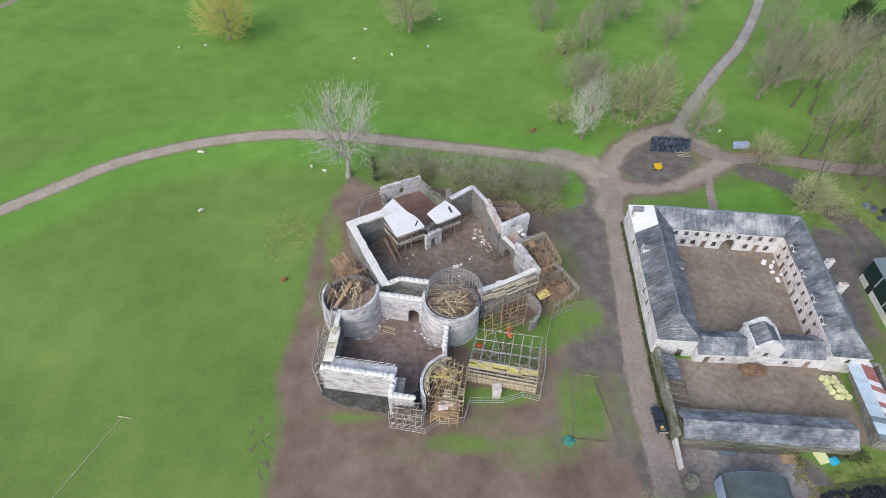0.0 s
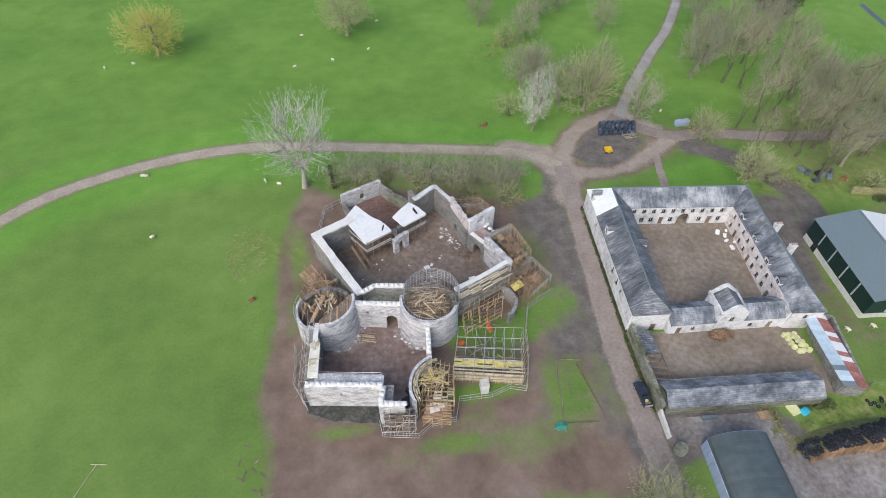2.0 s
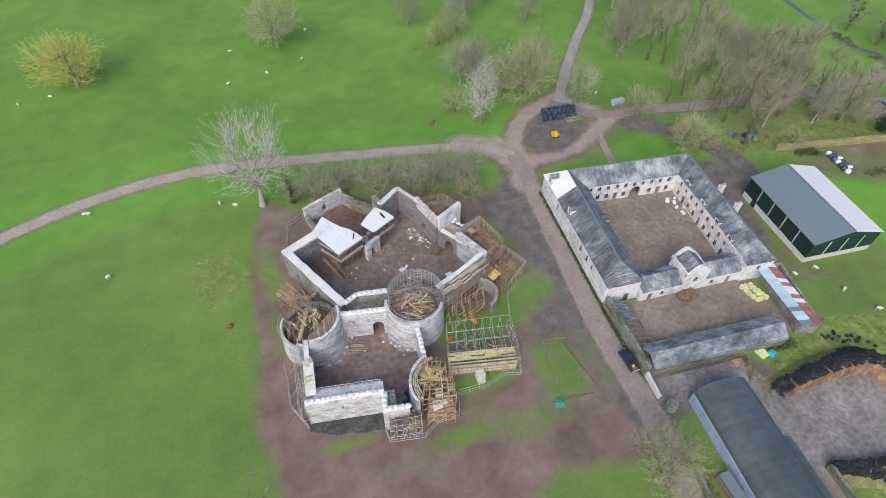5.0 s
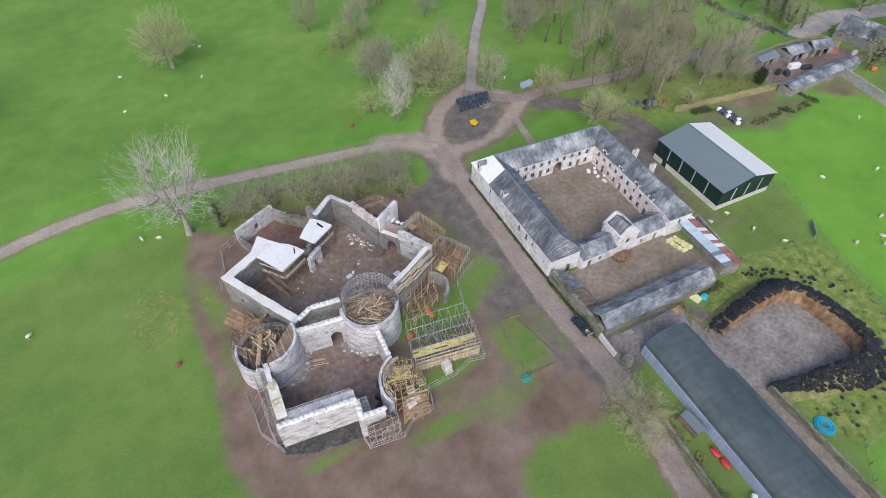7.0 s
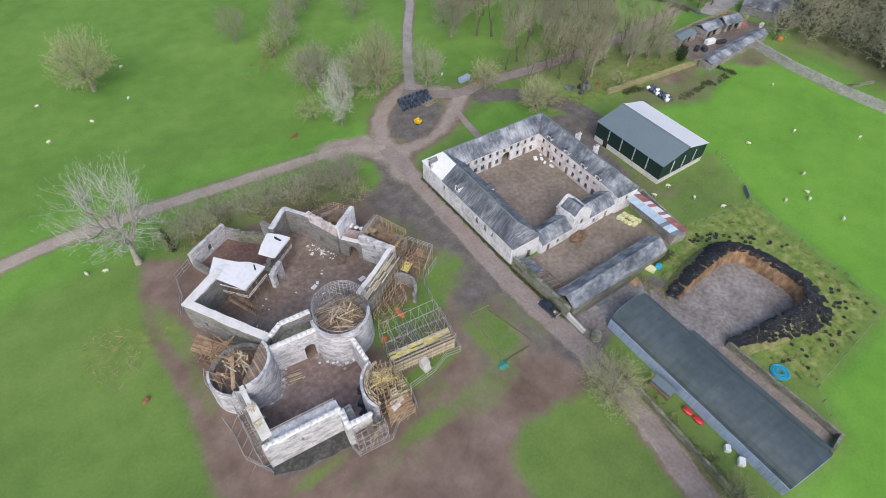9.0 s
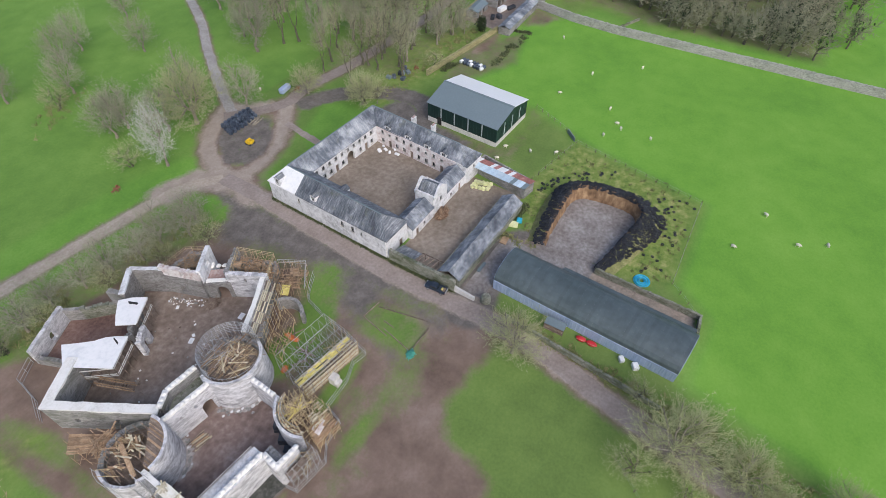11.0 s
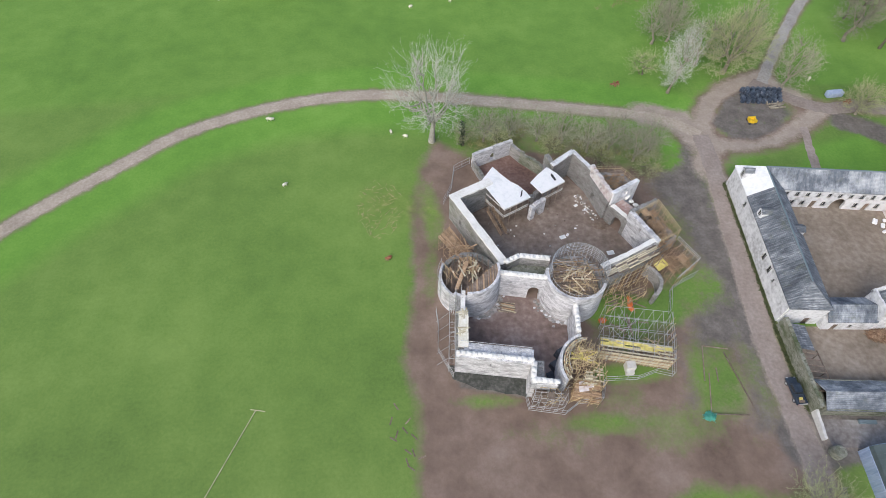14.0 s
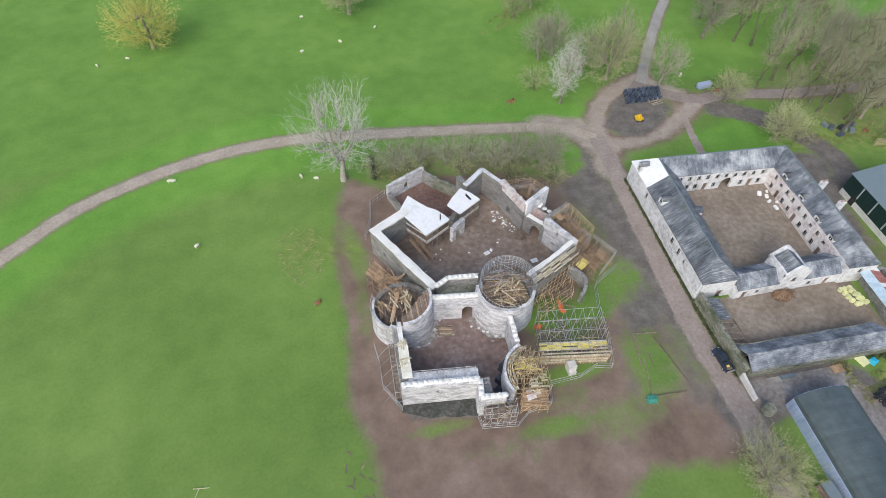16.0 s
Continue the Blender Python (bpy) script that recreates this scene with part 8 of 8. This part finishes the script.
for k in range(12):
    st = thing("stick", "broken branch lying on the grass", "stick", (-31, 36, 0), "sticks on the grass")
    x, y, a = rng.uniform(-33, -28), rng.uniform(30, 41), rng.uniform(0, 3.1)
    stick("branch", OLDPLANK, st, (x, y, 0.05), (x + 1.4 * math.cos(a), y + 1.4 * math.sin(a), 0.08))
bm = bmesh.new()
box(bm, 9.4, 46.6, 0, 11.0, 48.0, 2.0)
box(bm, 9.4, 46.0, 0, 10.8, 46.6, 1.0)
tagged(part("stone_block", bm, M_CONCRETE), "pale concrete block step before the shelter", "block")


def wire_fence(name, label, pts, step=3.0, h=1.2):
    c = Vector(pts[0])
    root = thing(name, label, "fence", (c.x, c.y, 0))
    for a, b in zip(pts, pts[1:]):
        a, b = Vector(a), Vector(b)
        k = max(1, round((b - a).length / step))
        for i in range(k + 1):
            p = a.lerp(b, i / k)
            stick("post", POST, root, (p.x, p.y, 0), (p.x, p.y, h))
        for z in (0.5, h - 0.1):
            stick("wire", WIRE, root, (*a, z), (*b, z))


wire_fence("plot_fence", "post and wire fence round the silage plot", [(82, 38.8), (102.9, 34.4), (95.2, -1.4), (66.0, -1.6), (60, -8)])
wire_fence("field_fence", "post and wire fence beyond the barn", [(113.4, 51), (107.0, 39.0)])
wire_fence("paddock_fence", "post and wire fence across the lower pasture", [(22.5, -3), (10, -18), (0, -30)])
wire_fence("park_fence", "post and rail fence by the wood", [(84, 92), (97, 94.5)])
bm = bmesh.new()
wall(bm, (106.4, 38.4), (103.3, 35.2), 0.25, 0, 1.3)
tagged(part("field_gate", bm, M_GREYROOF), "grey metal field gate", "gate")

# ---- far farm ----
M_FIELDSTONE = stone_material("pale_grey_rubble", (0.58, 0.57, 0.56), (0.42, 0.41, 0.40), (0.25, 0.25, 0.24), (0.22, 0.22, 0.21), stain=(0.16, 0.17, 0.12), stained=0.5)
M_YELLOWMOSS = stone_material("yellow_lichen_rubble", (0.50, 0.45, 0.24), (0.36, 0.33, 0.17), (0.20, 0.19, 0.11), (0.15, 0.14, 0.10), stain=(0.12, 0.14, 0.04), stained=0.6)
for nm, pts, t, h, m_, lab in (("wall_far_field", [(176.2, 79.4), (172.2, 62), (171.0, 46), (171.6, 20), (174, -60)], 0.7, 3.0, M_FIELDSTONE, "long grey rubble field wall"),
                               ("wall_far_yard", [(152.6, 98.6), (172, 98.6), (190, 97.4), (192, 89.6)], 0.6, 2.4, M_YELLOWMOSS, "lichened yard wall of the far farm"),
                               ("wall_far_garden", [(112, 88.8), (123, 87.0), (146.3, 83.4), (150.4, 82.6)], 0.7, 2.0, M_YELLOWMOSS, "yellow lichened garden wall"),
                               ("wall_far_croft", [(186, 41), (172, 47)], 0.4, 1.0, M_MOSSWALL, "low mossy wall across the far paddock")):
    for k, (a, b) in enumerate(zip(pts, pts[1:])):
        bm = bmesh.new()
        wall(bm, a, b, t, -0.1, h, ragged=0.15, seed=k + 3)
        tagged(part(nm if k == 0 else nm + "_length", bm, m_), lab, "wall", kind="structure")


def far_barn(p, u_len, depth, rz, h, rise, label, mat=M_SLATEN, doors=True, stone=M_GREYSTONE):
    root = thing("far_building", label, "farm building", (p[0], p[1], 0))
    c, s = math.cos(radians(rz)), math.sin(radians(rz))
    W = lambda x, y: Vector((p[0] + c * x - s * y, p[1] + s * x + c * y))
    for a, b, o in ((W(0, 0), W(u_len, 0), [(1.0 + 3 * k, 3.2 + 3 * k, 0, 2.4, False) for k in range(int((u_len - 1) / 3))] if doors else []), (W(u_len, 0), W(u_len, depth), []), (W(u_len, depth), W(0, depth), []), (W(0, depth), W(0, 0), [])):
        bm = bmesh.new()
        wall(bm, a, b, 0.4, -0.1, h, o)
        part("wall", bm, stone, root)
    q = [W(-.3, -.3), W(u_len + .3, -.3), W(u_len + .3, depth / 2), W(-.3, depth / 2), W(u_len + .3, depth + .3), W(-.3, depth + .3)]
    roof(root, [[(*q[0], h), (*q[1], h), (*q[2], h + rise), (*q[3], h + rise)], [(*q[3], h + rise), (*q[2], h + rise), (*q[4], h), (*q[5], h)]], mat, "slate roof slope")


M_PURPLESLATE = slate_material("purple_slate", (0.45, 2.0, 0.3), 0.9, 0.3)
far_barn((149.6, 77.6), 34.5, 4.0, 0.5, 2.6, 1.0, "long low stone range with pale slate roof in the distance", M_SLATEN, False)
far_barn((167.2, 91.4), 9.0, 5.4, -4, 3.0, 1.5, "open-fronted stone cart shed with pale roof")
far_barn((178.0, 90.2), 8.0, 5.4, -12, 3.0, 1.5, "open-fronted stone cart shed with pale roof")
far_barn((156.0, 93.6), 9.0, 4.4, 2, 2.2, 0.9, "low roofless-looking stone byre in the far yard", M_GREYROOF)
far_barn((196.6, 95.4), 19, 10, -78, 3.4, 4.0, "large stone barn with dark purple slate roof in the distance", M_PURPLESLATE, False, M_INNERSTONE)
floor_piece("floor_far_yard", [(151, 82), (184, 82.2), (196, 80), (192, 97), (153, 98)], 0.05, M_COURT, "muddy floor of the far farmyard")
ribbon("track_farm", [(186, 101), (198, 104), (212, 106), (230, 101), (250, 98)], 9.0, M_GREYTRACK, "wide muddy lane behind the far farm", 0.05, 12, 0.6)
for k, (x, y, l_, w_, h_, rz, m_, nm, lab) in enumerate(((158.4, 88.4, 2.6, 1.4, 1.4, 20, M_TYRE, "farm_trailer", "dark trailer parked in the far farmyard"), (160.2, 86.6, 2.2, 1.5, 1.6, 70, M_TYRE, "farm_trailer", "dark trailer parked in the far farmyard"), (166.2, 88.4, 4.0, 1.9, 1.7, -12, M_WHITEROOF, "white_van", "white van parked in the far farmyard"), (169.6, 86.2, 4.0, 1.6, 1.2, -20, M_TYRE, "farm_trailer", "long dark trailer parked in the far farmyard"), (187.4, 88.6, 3.2, 2.0, 1.5, 40, M_REDROOF, "farm_trailer", "rusty dark trailer parked in the far farmyard"), (188.6, 74.6, 1.8, 1.4, 1.2, 10, M_ORANGE, "orange_machine", "small orange machine on the far paddock"), (192.4, 84.2, 2.0, 1.2, 1.6, 5, M_CONCRETE, "stone_trough", "pale stone trough before the far barn"))):
    crate(nm, lab, "trailer" if "trailer" in nm else "van" if "van" in nm else "machine" if "machine" in nm else "trough", x, y, 0.0, l_, w_, h_, rz, m_, 0.22)
ribbon("stream", [(186, 190), (182, 160), (179.9, 140), (179.2, 130.6), (183.4, 122), (184.9, 110.3), (183.6, 103.5)], 2.4, M_BALE, "narrow dark stream crossing the far meadow", 0.04, 9)
ribbon("road_far", [(-200, 140), (-174.3, 186.1), (-168.6, 198), (-155, 230)], 3.0, M_ROAD, "far gravel track across the pasture", 0.05, 10)
for k in range(7):
    crate("spare_tank", "dark container beside the track in the wood", "container", 104 + rng.uniform(0, 9), 96 + rng.uniform(-3, 3), 0, 1.6, 1.2, 1.0, rng.uniform(0, 90), rng.choice((M_TYRE, M_BALE, M_GREYROOF)), 0.1)["group"] = "containers by the wood"
crate("parked_van", "grey-blue van parked beside the track", "van", 81.5, 121.6, 0.1, 4.4, 1.8, 1.7, 5, M_BLUESIDE, 0.3)
